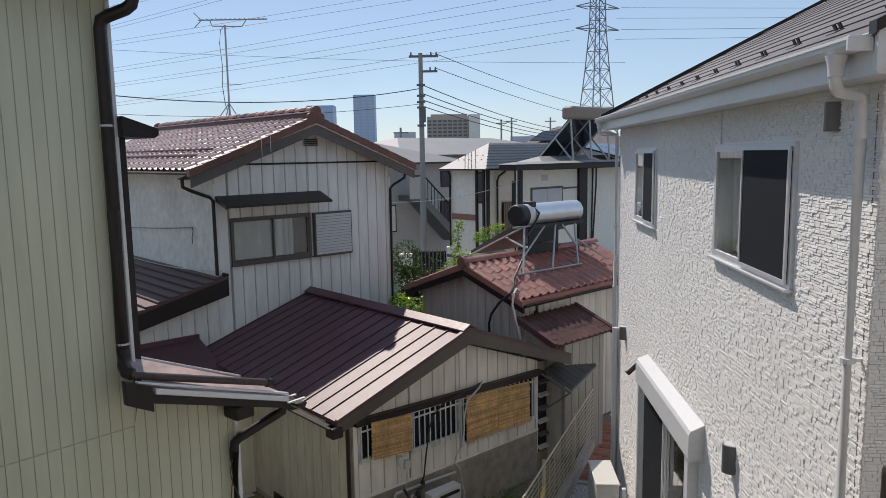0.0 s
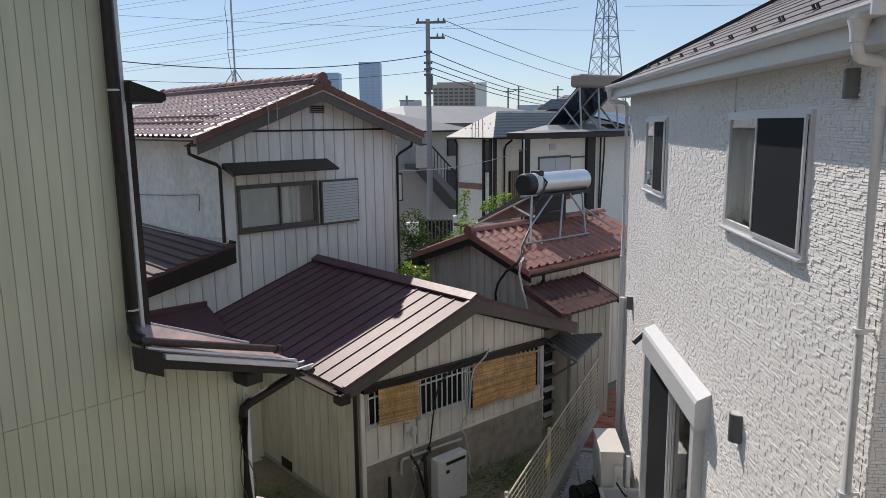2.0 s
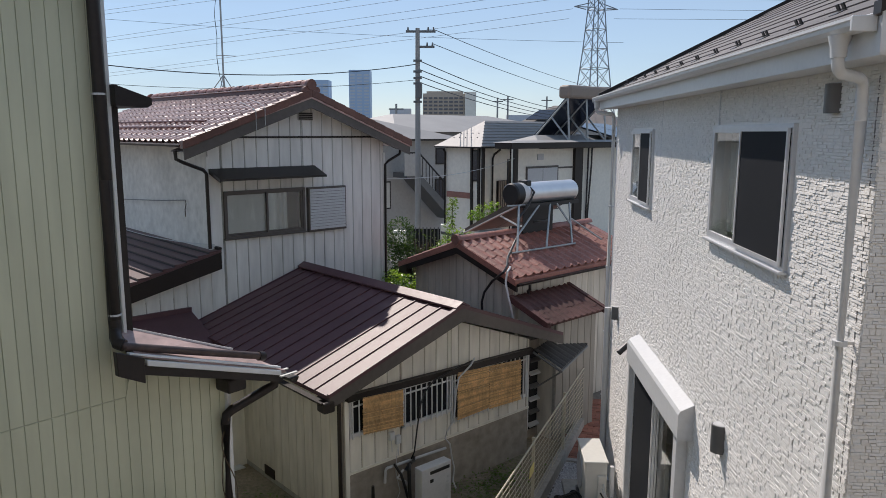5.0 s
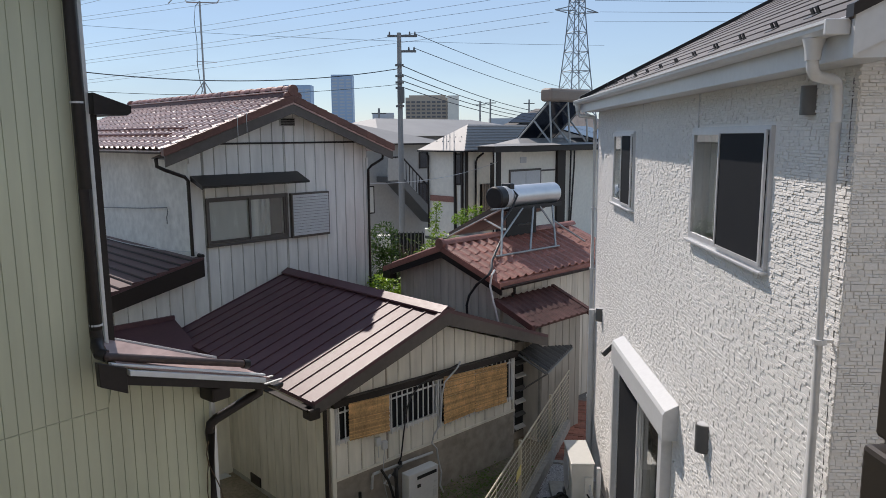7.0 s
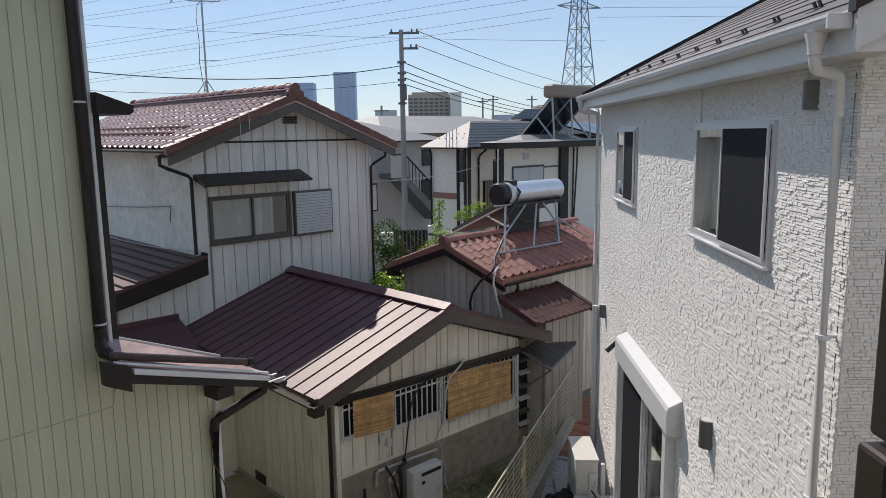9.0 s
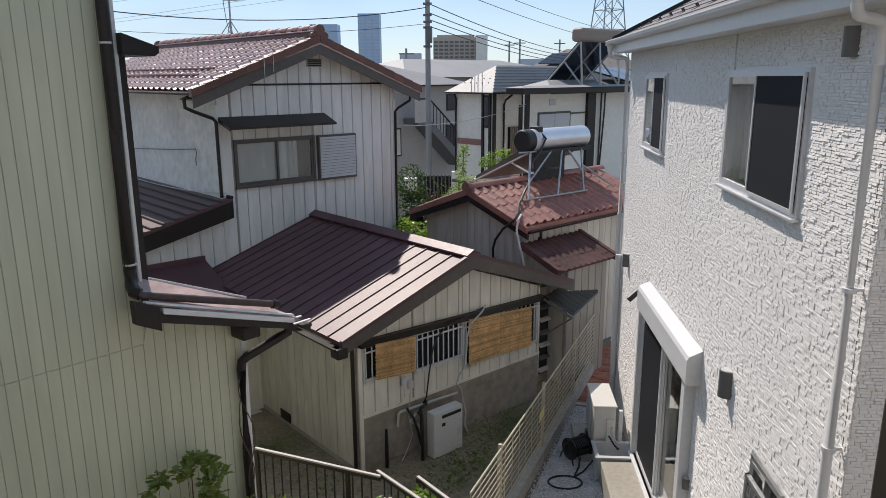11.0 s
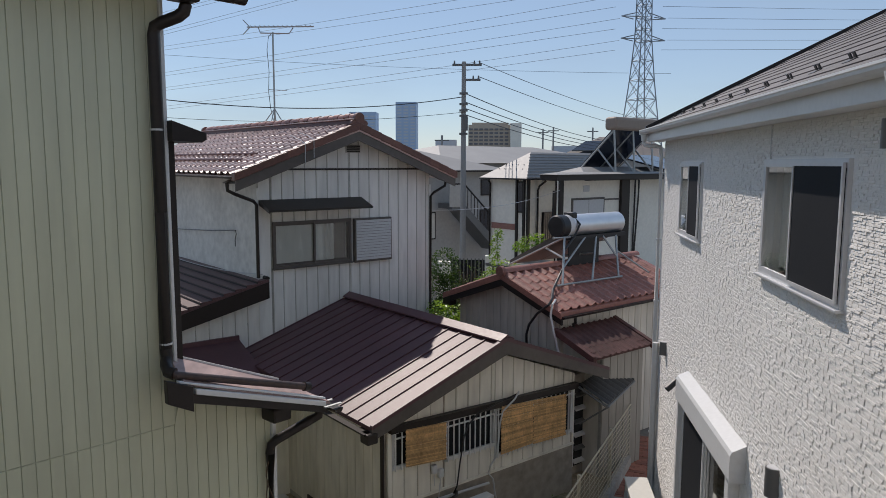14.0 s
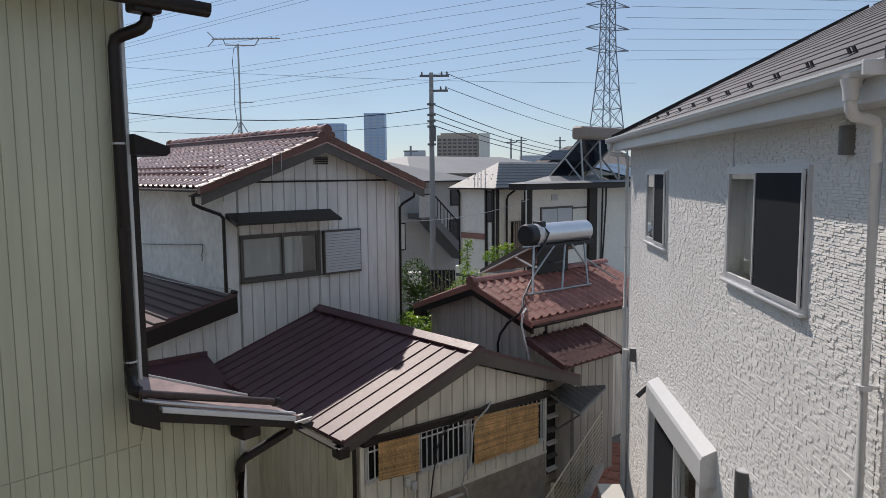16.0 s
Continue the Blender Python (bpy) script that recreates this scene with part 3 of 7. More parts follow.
y0, y1, z0, z1 = H_W3[0] + 0.06, H_W3[1] - 0.06, H_W3[2] - 0.02, H_W3[3] - 0.14
for a, b, c, e in ((y0, y1, z0, z0 + 0.03), (y0, y1, z1 - 0.03, z1), (y0, y0 + 0.03, z0, z1), (y1 - 0.03, y1, z0, z1)):
    box(gr, -0.085, -0.05, a, b, c, e)
for k in range(-5, 9):
    for sgn in (1, -1):
        pts = []
        for t in np.linspace(0, 1, 41):
            zz = z0 + (z1 - z0) * t
            yy = y0 + (k + 0.5) * 0.13 + sgn * (zz - z0) * 0.5 * 1.0 + (0.0 if sgn > 0 else 0.5)
            if y0 <= yy <= y1:
                pts.append((-0.068, yy, zz))
        if len(pts) > 2:
            tube(gr, [pts[0], pts[-1]], 0.009, 6)
part("grille", gr, STEELFR, g_, "silver diamond lattice grille")


# ---- lamps on the white house ----
def wall_lamp(y, z, r=0.06, h=0.24, d=0.10, lab="grey half-round outdoor wall lamp on the white siding"):
    lamp = thing("wall_lamp", F_W @ pose(0, y, z), lab, "wall lamp", "wall lamps of the white house")
    bm = B()
    arc = [(-d * math.sin(a) * 1.0 if 0 < a < math.pi else 0, -r * math.cos(a)) for a in np.linspace(0, math.pi, 13)]
    prism(bm, [(x, yy, -h / 2) for x, yy in arc], (0, 0, h))
    part("shade", bm, GREYP, lamp, "", True)
    bm = B()
    arc2 = [(x * 0.86 - 0.002, yy * 0.86) for x, yy in arc]
    prism(bm, [(x, yy, h / 2 + 0.001) for x, yy in arc2], (0, 0, 0.004))
    part("lens", bm, LGREY, lamp, "pale lens")
    return lamp


wall_lamp(-2.245, 5.39, 0.056, 0.175, 0.075)
wall_lamp(-0.70, 2.53, 0.075, 0.25)
wall_lamp(4.23, 2.40, 0.05, 0.20)
wall_lamp(0.25, 0.95, 0.04, 0.12, 0.07)
sc = thing("security_camera", F_W @ pose(0, 3.22, 2.14), "small black security camera beside the shutter box", "security camera")
bm = B()
tube(bm, [(0, 0, 0.04), (-0.06, 0, 0.04), (-0.08, 0, 0.0)], 0.012, 8)
part("arm", bm, BLACK, sc)
bm = B()
tube(bm, [(-0.03, 0.03, 0.05), (-0.17, -0.03, -0.06)], 0.042, 10)
part("body", bm, BLACK, sc, "", True)

# ---- step, planter tray and air conditioner ----
bm = B()
box(bm, -0.56, 0.0, -0.6, 2.55, Z0 - 0.02, -0.13)
solid("concrete_step", bev(bm, 0.012), STEPC, F_W, "long beige concrete step below the sliding door", "step", kind="structure")


def air_conditioner(m):
    ac = thing("air_conditioner", m, "ivory outdoor air conditioner unit on plastic feet", "air conditioner")
    bm = B()
    box(bm, -0.16, 0.16, 0.0, 0.82, 0.08, 0.80)
    part("casing", bev(bm, 0.018), PLASTIC, ac)
    bm = B()
    box(bm, -0.175, 0.175, -0.012, 0.83, 0.785, 0.82)
    part("lid", bev(bm, 0.012), PLASTIC, ac)
    bm = B()
    tube(bm, [(-0.163, 0.50, 0.45), (-0.178, 0.50, 0.45)], 0.27, 24)
    part("fan_grille", bm, LGREY, ac)
    for yy in (0.12, 0.70):
        bm = B()
        box(bm, -0.19, 0.19, yy - 0.04, yy + 0.04, 0, 0.08)
        part("foot", bev(bm, 0.008), GREYP, ac)
    bm = B()
    box(bm, 0.02, 0.14, -0.05, -0.002, 0.25, 0.62)
    part("valve_cover", bev(bm, 0.01), PLASTIC, ac)
    for k in range(3):
        bm = B()
        tube(bm, [(0.06 + 0.02 * k, -0.05, 0.36 + 0.07 * k), (0.08 + 0.01 * k, -0.10 - 0.02 * k, 0.34 + 0.06 * k), (0.12, -0.15 - 0.02 * k, 0.28 + 0.05 * k), (0.18, -0.14 - 0.01 * k, 0.20 + 0.05 * k), (0.23, -0.06, 0.17 + 0.05 * k), (0.24, -0.01, 0.20 + 0.05 * k)], 0.012, 7)
        part("refrigerant_pipe", bm, LGREY if k else BLACK, ac, "", True)
    bm = B()
    box(bm, 0.20, 0.26, -0.02, 0.05, 0.1, 0.75)
    part("pipe_cover", bev(bm, 0.01), WHITE, ac)
    return ac


air_conditioner(F_W @ pose(-0.43, 3.12, Z0 + 0.08))
bm = B()
box(bm, -0.80, 0.05, 3.1, 4.2, Z0 - 0.01, Z0 + 0.08)
solid("equipment_plinth", bev(bm, 0.01), CONC, F_W, "low concrete plinth under the air conditioner", "plinth")
tray = thing("plastic_tray", F_W @ pose(-0.28, 2.83, Z0), "shallow white plastic storage tray by the step", "plastic tray")
bm = B()
box(bm, -0.32, 0.27, -0.22, 0.22, 0.02, 0.05)
for a, b, c, d in ((-0.32, 0.27, -0.22, -0.19), (-0.32, 0.27, 0.19, 0.22), (-0.32, -0.29, -0.19, 0.19), (0.24, 0.27, -0.19, 0.19)):
    box(bm, a, b, c, d, 0.0, 0.34)
part("tub", bm, LGREY, tray)
bm = B()
for a, b, c, d in ((-0.35, 0.30, -0.25, -0.19), (-0.35, 0.30, 0.19, 0.25), (-0.35, -0.29, -0.19, 0.19), (0.24, 0.30, -0.19, 0.19)):
    box(bm, a, b, c, d, 0.34, 0.36)
part("rim", bm, LGREY, tray)

# ---- tile helper ----


def pantile(w, l, h, material, name, step=0.022):
    """One S-shaped roof tile: x runs down the slope, y across, z out."""
    bm = B()
    n = 8
    rows_ = []
    for x, lift in ((0.0, 0.0), (l + 0.03, step)):
        top = []
        for k in range(n + 1):
            t = k / n
            z = h * (0.5 - 0.5 * math.cos(2 * math.pi * min(1, t / 0.62))) if t < 0.62 else h * 0.12 * (t - 0.62)
            top.append((x, w * (t * 1.04 - 0.02), z + lift))
        rows_.append(top)
    a = [bm.verts.new(q) for q in rows_[0]]
    b = [bm.verts.new(q) for q in rows_[1]]
    c = [bm.verts.new((q[0], q[1], q[2] - 0.02)) for q in rows_[1]]
    for k in range(n):
        bm.faces.new((a[k], b[k], b[k + 1], a[k + 1]))
        bm.faces.new((b[k], c[k], c[k + 1], b[k + 1]))
    return mesh_of(name, bm, material, True)


def slope_matrix(origin, down, across):
    """Axes for a roof plane: x down the slope, y across, z out."""
    x, y = Vector(down).normalized(), Vector(across).normalized()
    z = x.cross(y)
    m = Matrix((x, y, z)).transposed().to_4x4()
    m.translation = origin
    return m


def tiled(parent, m, length, width, tl, tw, me, seed=1):
    r = random.Random(seed)
    for i in range(int(round(length / tl))):
        for j in range(int(round(width / tw))):
            piece("roof_tile", me, parent, m @ Matrix.Translation((i * tl, j * tw, 0.006 * r.random())) @ Matrix.Rotation(r.uniform(-0.012, 0.012), 4, "Z"))


# ---- two-storey house with the tile roof ----
th = thing("tile_roof_house", F_T, "off-white two-storey house with red-brown glazed tile roof", "house")
TL, TR_, RX, RZ = -2.95, 0.99, -1.02, 5.98
TX0 = -6.9
EZL = 4.98


def th_top(u):
    return 5.78 - 0.375 * abs(u - RX) + 0.0


HW = (-2.68, -1.00, 3.26, 4.12)
w0 = B()
holed(w0, -0.06, 0.0, TL, TR_, Z0, 4.90, [HW])
prism(w0, [(-0.06, TL, 4.90), (-0.06, TR_, 4.90), (-0.06, TR_, th_top(TR_)), (-0.06, RX, th_top(RX)), (-0.06, TL, th_top(TL))], (0.06, 0, 0))
wall = part("wall", w0, GROOVE, th, "off-white ribbed metal siding")
planks(wall, lambda u, o, z: (o, u, z), TL, TR_, 0.24, Z0, th_top, SIDING, holes=[HW])
bm = B()
box(bm, TX0, -0.06, TL, TL + 0.06, Z0, 5.08)
part("wall", bm, WORNRENDER, th, "smooth off-white rendered side wall")
bm = B()
box(bm, TX0, 0.0, TL - 0.014, TL - 0.001, Z0, 5.06)
part("wall", bm, WORNRENDER, th)
bm = B()
box(bm, TX0, -0.06, TR_ - 0.06, TR_, Z0, 4.75)
part("wall", bm, SIDING, th)
bm = B()
prism(bm, [(TX0, TL, Z0), (TX0, TR_, Z0), (TX0, TR_, th_top(TR_)), (TX0, RX, th_top(RX)), (TX0, TL, th_top(TL))], (0.06, 0, 0))
part("wall", bm, SIDING, th)
# corner trims and band
for yy in (TL, TR_):
    bm = B()
    box(bm, -0.02, 0.03, yy - 0.03, yy + 0.03, Z0, 4.75)
    part("corner_trim", bev(bm, 0.005), SIDING, th)
bm = B()
box(bm, 0.014, 0.04, -2.55, 0.80, 5.065, 5.10)
part("trim_band", bev(bm, 0.004), BROWN, th, "dark brown trim band")
# roof slabs
roof = B()
EX = 0.42
pl = [(EX, -3.50, EZL), (EX, RX, 5.91), (EX, RX, 5.80), (EX, -3.50, EZL - 0.03)]
prism(roof, pl, (TX0 - 0.4 - EX, 0, 0))
pr = [(EX, RX, 5.91), (EX, 1.38, 4.97), (EX, 1.38, 4.88), (EX, RX, 5.80)]
prism(roof, pr, (TX0 - 0.4 - EX, 0, 0))
roof = part("roof", roof, TILE, th, "red-brown glazed pantile roof")
tile_me = pantile(0.268, 0.262, 0.055, TILE, "roof_tile")
dn = Vector((0, -3.50 - RX, EZL - 5.91))
m = slope_matrix(Vector((EX - 0.02, RX, 5.925)), dn, (-1, 0, 0))
if m.to_3x3().col[2].z < 0:
    m = slope_matrix(Vector((TX0 - 0.35, RX, 5.925)), dn, (1, 0, 0))
tiled(roof, m, dn.length, 7.55, 0.262, 0.268, tile_me)
dn2 = Vector((0, 1.38 - RX, 4.97 - 5.91))
m2 = slope_matrix(Vector((EX - 0.02, RX, 5.925)), dn2, (-1, 0, 0))
if m2.to_3x3().col[2].z < 0:
    m2 = slope_matrix(Vector((EX - 0.02 - 0.268 * 1, RX, 5.925)), dn2, (1, 0, 0))
tiled(roof, m2, dn2.length, 0.27, 0.262, 0.268, tile_me, 3)
# verge tiles and barge boards
for ya, za, yb, zb in ((RX, 5.93, -3.52, 4.99), (RX, 5.93, 1.40, 4.99)):
    n = 10
    for k in range(n):
        a, b = k / n, (k + 1.12) / n
        pa, pb = Vector((EX + 0.015, ya + (yb - ya) * a, za + (zb - za) * a)), Vector((EX + 0.015, ya + (yb - ya) * b, za + (zb - za) * b + 0.012))
        bm = B()
        prism(bm, [pa + Vector((0, 0, -0.10)), pb + Vector((0, 0, -0.10)), pb + Vector((0, 0, 0.04)), pa + Vector((0, 0, 0.04))], (-0.14, 0, 0))
        part("verge_tile", bev(bm, 0.01), VERGE, roof)
    bm = B()
    prism(bm, [(EX - 0.02, ya, za - 0.30), (EX - 0.02, yb, zb - 0.28), (EX - 0.02, yb, zb - 0.09), (EX - 0.02, ya, za - 0.09)], (-0.03, 0, 0))
    part("barge_board", bm, TAUPE, th, "taupe barge board")
    bm = B()
    prism(bm, [(EX - 0.05, ya, za - 0.17), (EX - 0.05, yb, zb - 0.15), (EX - 0.05, yb, zb - 0.13), (EX - 0.05, ya, za - 0.15)], (-EX - 0.1, 0, 0))
    part("soffit", bm, TAUPE, th)
# ridge
for k in range(37):
    x = EX - 0.06 - k * 0.20
    bm = B()
    prism(bm, [(0, 0.095 * math.cos(a), 0.085 * math.sin(a)) for a in np.linspace(0, math.pi, 9)], (-0.185, 0, 0))
    bmesh.ops.translate(bm, verts=bm.verts, vec=(x, RX, 6.055 + 0.012 * (k % 2)))
    part("ridge_tile", bm, RTILE, roof, "", True)
bm = B()
box(bm, TX0 - 0.35, EX - 0.04, RX - 0.085, RX + 0.085, 5.90, 6.02)
part("ridge_course", bev(bm, 0.01), MAROON, roof)
bm = B()
box(bm, TX0 - 0.35, EX - 0.02, RX - 0.11, RX + 0.11, 6.02, 6.05)
part("ridge_course", bev(bm, 0.012), TILE, roof)
for x, sgn in ((EX - 0.04, 1), (TX0 - 0.35, -1)):
    bm = B()
    tube(bm, [(x - 0.03 * sgn, RX, 6.05), (x + 0.05 * sgn, RX, 6.05)], 0.105, 14)
    tube(bm, [(x - 0.03 * sgn, RX - 0.12, 5.95), (x + 0.04 * sgn, RX - 0.12, 5.95)], 0.065, 12)
    tube(bm, [(x - 0.03 * sgn, RX + 0.12, 5.95), (x + 0.04 * sgn, RX + 0.12, 5.95)], 0.065, 12)
    part("ridge_end_tile", bm, VERGE, roof, "rounded ridge end tile", True)
# snow guard row on the tiles
for f_ in (0.68, 0.80):
    p_ = Vector((0, RX, 5.99)) + dn * f_
    bm = B()
    tube(bm, [(EX - 0.9, p_.y, p_.z + 0.015), (TX0, p_.y, p_.z + 0.015)], 0.024, 6)
    part("snow_guard", bm, VERGE, roof, "dark snow guard bar")
# eaves gutter and downpipes
bm = B()
prism(bm, [(EX - 0.12, -3.535 + 0.03 * math.cos(a), EZL - 0.02 + 0.035 * math.sin(a)) for a in np.linspace(math.pi, 2 * math.pi, 8)], (TX0 - EX, 0, 0))
part("gutter", bm, BROWN, th, "dark brown eaves gutter", True)
bm = B()
tube(bm, [(0.10, -3.55, 4.86), (0.10, -3.54, 4.72), (0.10, -3.42, 4.66), (0.06, -3.05, 4.52), (0.05, -2.99, 4.45), (0.05, -2.99, 3.4), (0.05, -2.99, 3.12)], 0.032, 10)
part("downpipe", bm, BROWN, th, "dark brown downpipe", True)
bm = B()
tube(bm, [(0.12, 1.36, 4.84), (0.12, 1.34, 4.72), (0.10, 1.05, 4.58), (0.05, 1.0, 4.50), (0.04, 1.0, 2.0), (0.04, 1.0, Z0)], 0.028, 10)
part("downpipe", bm, BROWN, th, "", True)
bm = B()
box(bm, 0.02, 0.20, 1.30, 1.42, 4.83, 4.92)
part("gutter_end", bev(bm, 0.01), BROWN, th)
# window, shutter, awning, vent
w_ = sliding_window(th, *HW, 0.05, TAUPE, screen=None, mid=0.52, back=True)
for a, b in ((-2.62, -1.62),):
    bm = B()
    box(bm, -0.03, -0.02, a, b, 3.33, 4.05)
    part("frosted_pane", bm, FROST, w_, "pale frosted lower pane")
curtain(w_, -0.06, -1.84, -1.34, 3.32, 4.06, 5, amp=0.012)
bm = B()
box(bm, 0.014, 0.10, -0.95, -0.06, 3.23, 4.11)
shu = part("shutter_case", bev(bm, 0.008), TAUPE, th, "grey metal storm shutter case")
for k in range(14):
    bm = B()
    z = 3.275 + k * 0.0573
    prism(bm, [(0.10, -0.92, z), (0.116, -0.92, z + 0.004), (0.112, -0.92, z + 0.05), (0.10, -0.92, z + 0.052)], (0, 0.83, 0))
    part("slat", bm, LGREY, shu)
bm = B()
prism(bm, [(0.01, -2.92, 4.535), (0.44, -2.92, 4.365), (0.44, -2.92, 4.33), (0.42, -2.92, 4.33), (0.01, -2.92, 4.50)], (0, 2.18, 0))
prism(bm, [(0.01, -2.94, 4.54), (0.45, -2.94, 4.37), (0.45, -2.94, 4.31), (0.01, -2.94, 4.45)], (0, 0.02, 0))
part("awning", bm, BROWN, th, "dark brown metal window awning")
vent = B()
box(vent, 0.014, 0.03, -1.09, -0.76, 5.40, 5.55)
vent = part("gable_vent", vent, GREYW, th, "small louvred gable vent")
for k in range(4):
    bm = B()
    box(bm, 0.03, 0.05, -1.07, -0.78, 5.415 + k * 0.034, 5.435 + k * 0.034)
    part("louvre", bm, BROWN, vent)
# side lean-to roof
bm = B()
prism(bm, [(0.20, -2.85, 3.10), (0.20, -5.6, 2.42), (0.20, -5.6, 2.36), (0.20, -2.85, 3.04)], (-5.2, 0, 0))
lean = part("lean_to_roof", bm, DARKROOF, th, "dark brown stepped metal lean-to roof")
for k in range(13):
    y = -2.87 - k * 0.21
    z = 3.10 - (k * 0.21 + 0.02) * 0.2473
    bm = B()
    prism(bm, [(0.19, y, z + 0.004), (0.19, y - 0.20, z - 0.049 + 0.040), (0.19, y - 0.203, z - 0.050), (0.19, y, z)], (-5.18, 0, 0))
    part("roof_strip", bm, DARKROOF, lean)
    # added dark bar drawing the shadow line under each strip's lip
    bm = B()
    box(bm, -4.99, 0.188, y - 0.209, y - 0.2035, z - 0.052, z - 0.018)
    part("strip_shade_bar", bm, BROWN, lean)
bm = B()
prism(bm, [(0.215, -2.86, 3.06), (0.215, -5.6, 2.38), (0.215, -5.6, 2.12), (0.215, -2.86, 2.76)], (-0.05, 0, 0))
part("fascia", bm, BROWN, lean)
bm = B()
tube(bm, [(0.17, -2.86, 3.12), (-5.0, -2.86, 3.12)], 0.035, 8)
part("flashing", bm, BROWN, lean, "", True)
bm = B()
box(bm, -0.06, 0.0, -5.6, TL, Z0, 2.30)
wall = part("wall", bm, GROOVE, th)
planks(wall, lambda u, o, z: (o, u, z), -5.6, TL, 0.24, Z0, lambda u: 2.98 + (u + 2.95) * 0.247 - 0.1, SIDING)

# ---- metal-roof shed ----
sh = thing("metal_roof_shed", F_S, "cream single-storey shed with maroon standing-seam metal roof", "shed")
SX, SXB, SYL, SYR, SRY = 0.75, -3.48, -3.0, 0.93, -0.98


def sh_top(u):
    return 2.33 - (0.345 if u < SRY else 0.36) * abs(u - SRY)


HS = (-2.86, 0.86, 0.60, 1.46)
H1, H2, H3 = (-2.86, -1.92, 0.93, 1.50), (-1.92, -0.92, 0.82, 1.46), (-0.92, 0.86, 0.62, 1.42)
bm = B()
holed(bm, SX - 0.08, SX, SYL, SYR, Z0 - 0.02, 1.50, [H1, H2, H3])
prism(bm, [(SX - 0.08, SYL, 1.50), (SX - 0.08, SYR, 1.50), (SX - 0.08, SYR, sh_top(SYR)), (SX - 0.08, SRY, sh_top(SRY)), (SX - 0.08, SYL, sh_top(SYL))], (0.08, 0, 0))
wall = part("wall", bm, DARKCONC, sh, "stained concrete wall with cream boards above")
planks(wall, lambda u, o, z: (SX + o, u, z), SYL + 0.12, SYR, 0.235, 0.40, sh_top, SIDING2, holes=[H1, H2, H3])
bm = B()
box(bm, SX + 0.004, SX + 0.03, SYL + 0.12, SYR, 0.385, 0.425)
part("drip_trim", bm, SIDING2, sh)
bm = B()
box(bm, SXB, SX - 0.08, SYL, SYL + 0.06, Z0 - 0.02, 1.55)
wall = part("wall", bm, GROOVE, sh)
# left side in the darker copy: its shade is painted into the boards
planks(wall, lambda u, o, z: (u, SYL - o, z), SXB, SX, 0.235, Z0 + 0.1, lambda u: 1.55, DIMSIDING)
bm = B()
box(bm, SXB, SX - 0.08, SYR - 0.06, SYR, Z0 - 0.02, 1.55)
part("wall", bm, SIDING2, sh)
bm = B()
box(bm, -1.46, -1.14, SYL - 0.03, SYL - 0.014, -0.36, -0.20)
part("floor_vent", bm, BROWN, sh, "small brown underfloor vent")
bm = B()
tube(bm, [(SX + 0.03, SYL - 0.03, 1.5), (SX + 0.03, SYL - 0.03, Z0)], 0.03, 8)
part("downpipe", bm, BROWN, sh, "", True)
bm = B()
box(bm, SX + 0.005, SX + 0.05, SYL + 0.05, SYL + 0.12, Z0, 1.5)
part("corner_post", bev(bm, 0.005), SIDING2, sh)
# roof
RXF = 1.06
roof = B()
prism(roof, [(RXF, -3.36, 1.76), (RXF, SRY, 2.56), (RXF, SRY, 2.50), (RXF, -3.36, 1.70)], (SXB - RXF, 0, 0))
prism(roof, [(RXF, SRY, 2.56), (RXF, 1.42, 1.70), (RXF, 1.42, 1.64), (RXF, SRY, 2.50)], (SXB - RXF, 0, 0))
roof = part("roof", roof, MAROON, sh, "maroon standing-seam metal roof, half in sun")
for side, (ye, ze) in enumerate(((-3.38, 1.757), (1.44, 1.697))):
    n = 15
    w = (RXF - 0.02 - SXB) / n
    for k in range(n):
        x0 = SXB + k * w
        bm = B()
        prism(bm, [(x0 + 0.012, SRY, 2.564), (x0 + w - 0.012, SRY, 2.564), (x0 + w - 0.012, ye, ze + 0.006), (x0 + 0.012, ye, ze + 0.006)], (0, 0, 0.008))
        part("roof_panel", bm, MAROON, roof)
        bm = B()
        prism(bm, [(x0 - 0.009, SRY, 2.566), (x0 + 0.009, SRY, 2.566), (x0 + 0.009, ye, ze + 0.006), (x0 - 0.009, ye, ze + 0.006)], (0, 0, 0.026))
        part("seam", bm, MAROON, roof)
for ye, ze in ((-3.38, 1.757), (1.44, 1.697)):
    bm = B()
    prism(bm, [(RXF - 0.03, SRY, 2.62), (RXF + 0.03, SRY, 2.62), (RXF + 0.03, ye, ze + 0.04), (RXF - 0.03, ye, ze + 0.04)], (0, 0, -0.06))
    part("verge_trim", bm, MAROON, roof)
    bm = B()
    prism(bm, [(RXF + 0.03, SRY, 2.56), (RXF + 0.03, ye, ze - 0.01), (RXF + 0.03, ye, ze - 0.17), (RXF + 0.03, SRY, 2.36)], (-0.05, 0, 0))
    part("barge_board", bm, TAUPE, sh, "taupe metal barge board")
    bm = B()
    prism(bm, [(RXF - 0.02, SRY, 2.42), (RXF - 0.02, ye, ze - 0.10), (RXF - 0.02, ye, ze - 0.12), (RXF - 0.02, SRY, 2.40)], (SX - RXF, 0, 0))
    part("soffit", bm, TAUPE, sh)
bm = B()
prism(bm, [(0, SRY - 0.14, 2.535), (0, SRY, 2.605), (0, SRY + 0.14, 2.535), (0, SRY + 0.14, 2.56), (0, SRY, 2.635), (0, SRY - 0.14, 2.56)], (SXB - RXF - 0.03, 0, 0))
bmesh.ops.translate(bm, verts=bm.verts, vec=(RXF + 0.03, 0, 0.03))
part("ridge_cap", bm, MAROON, roof)
bm = B()
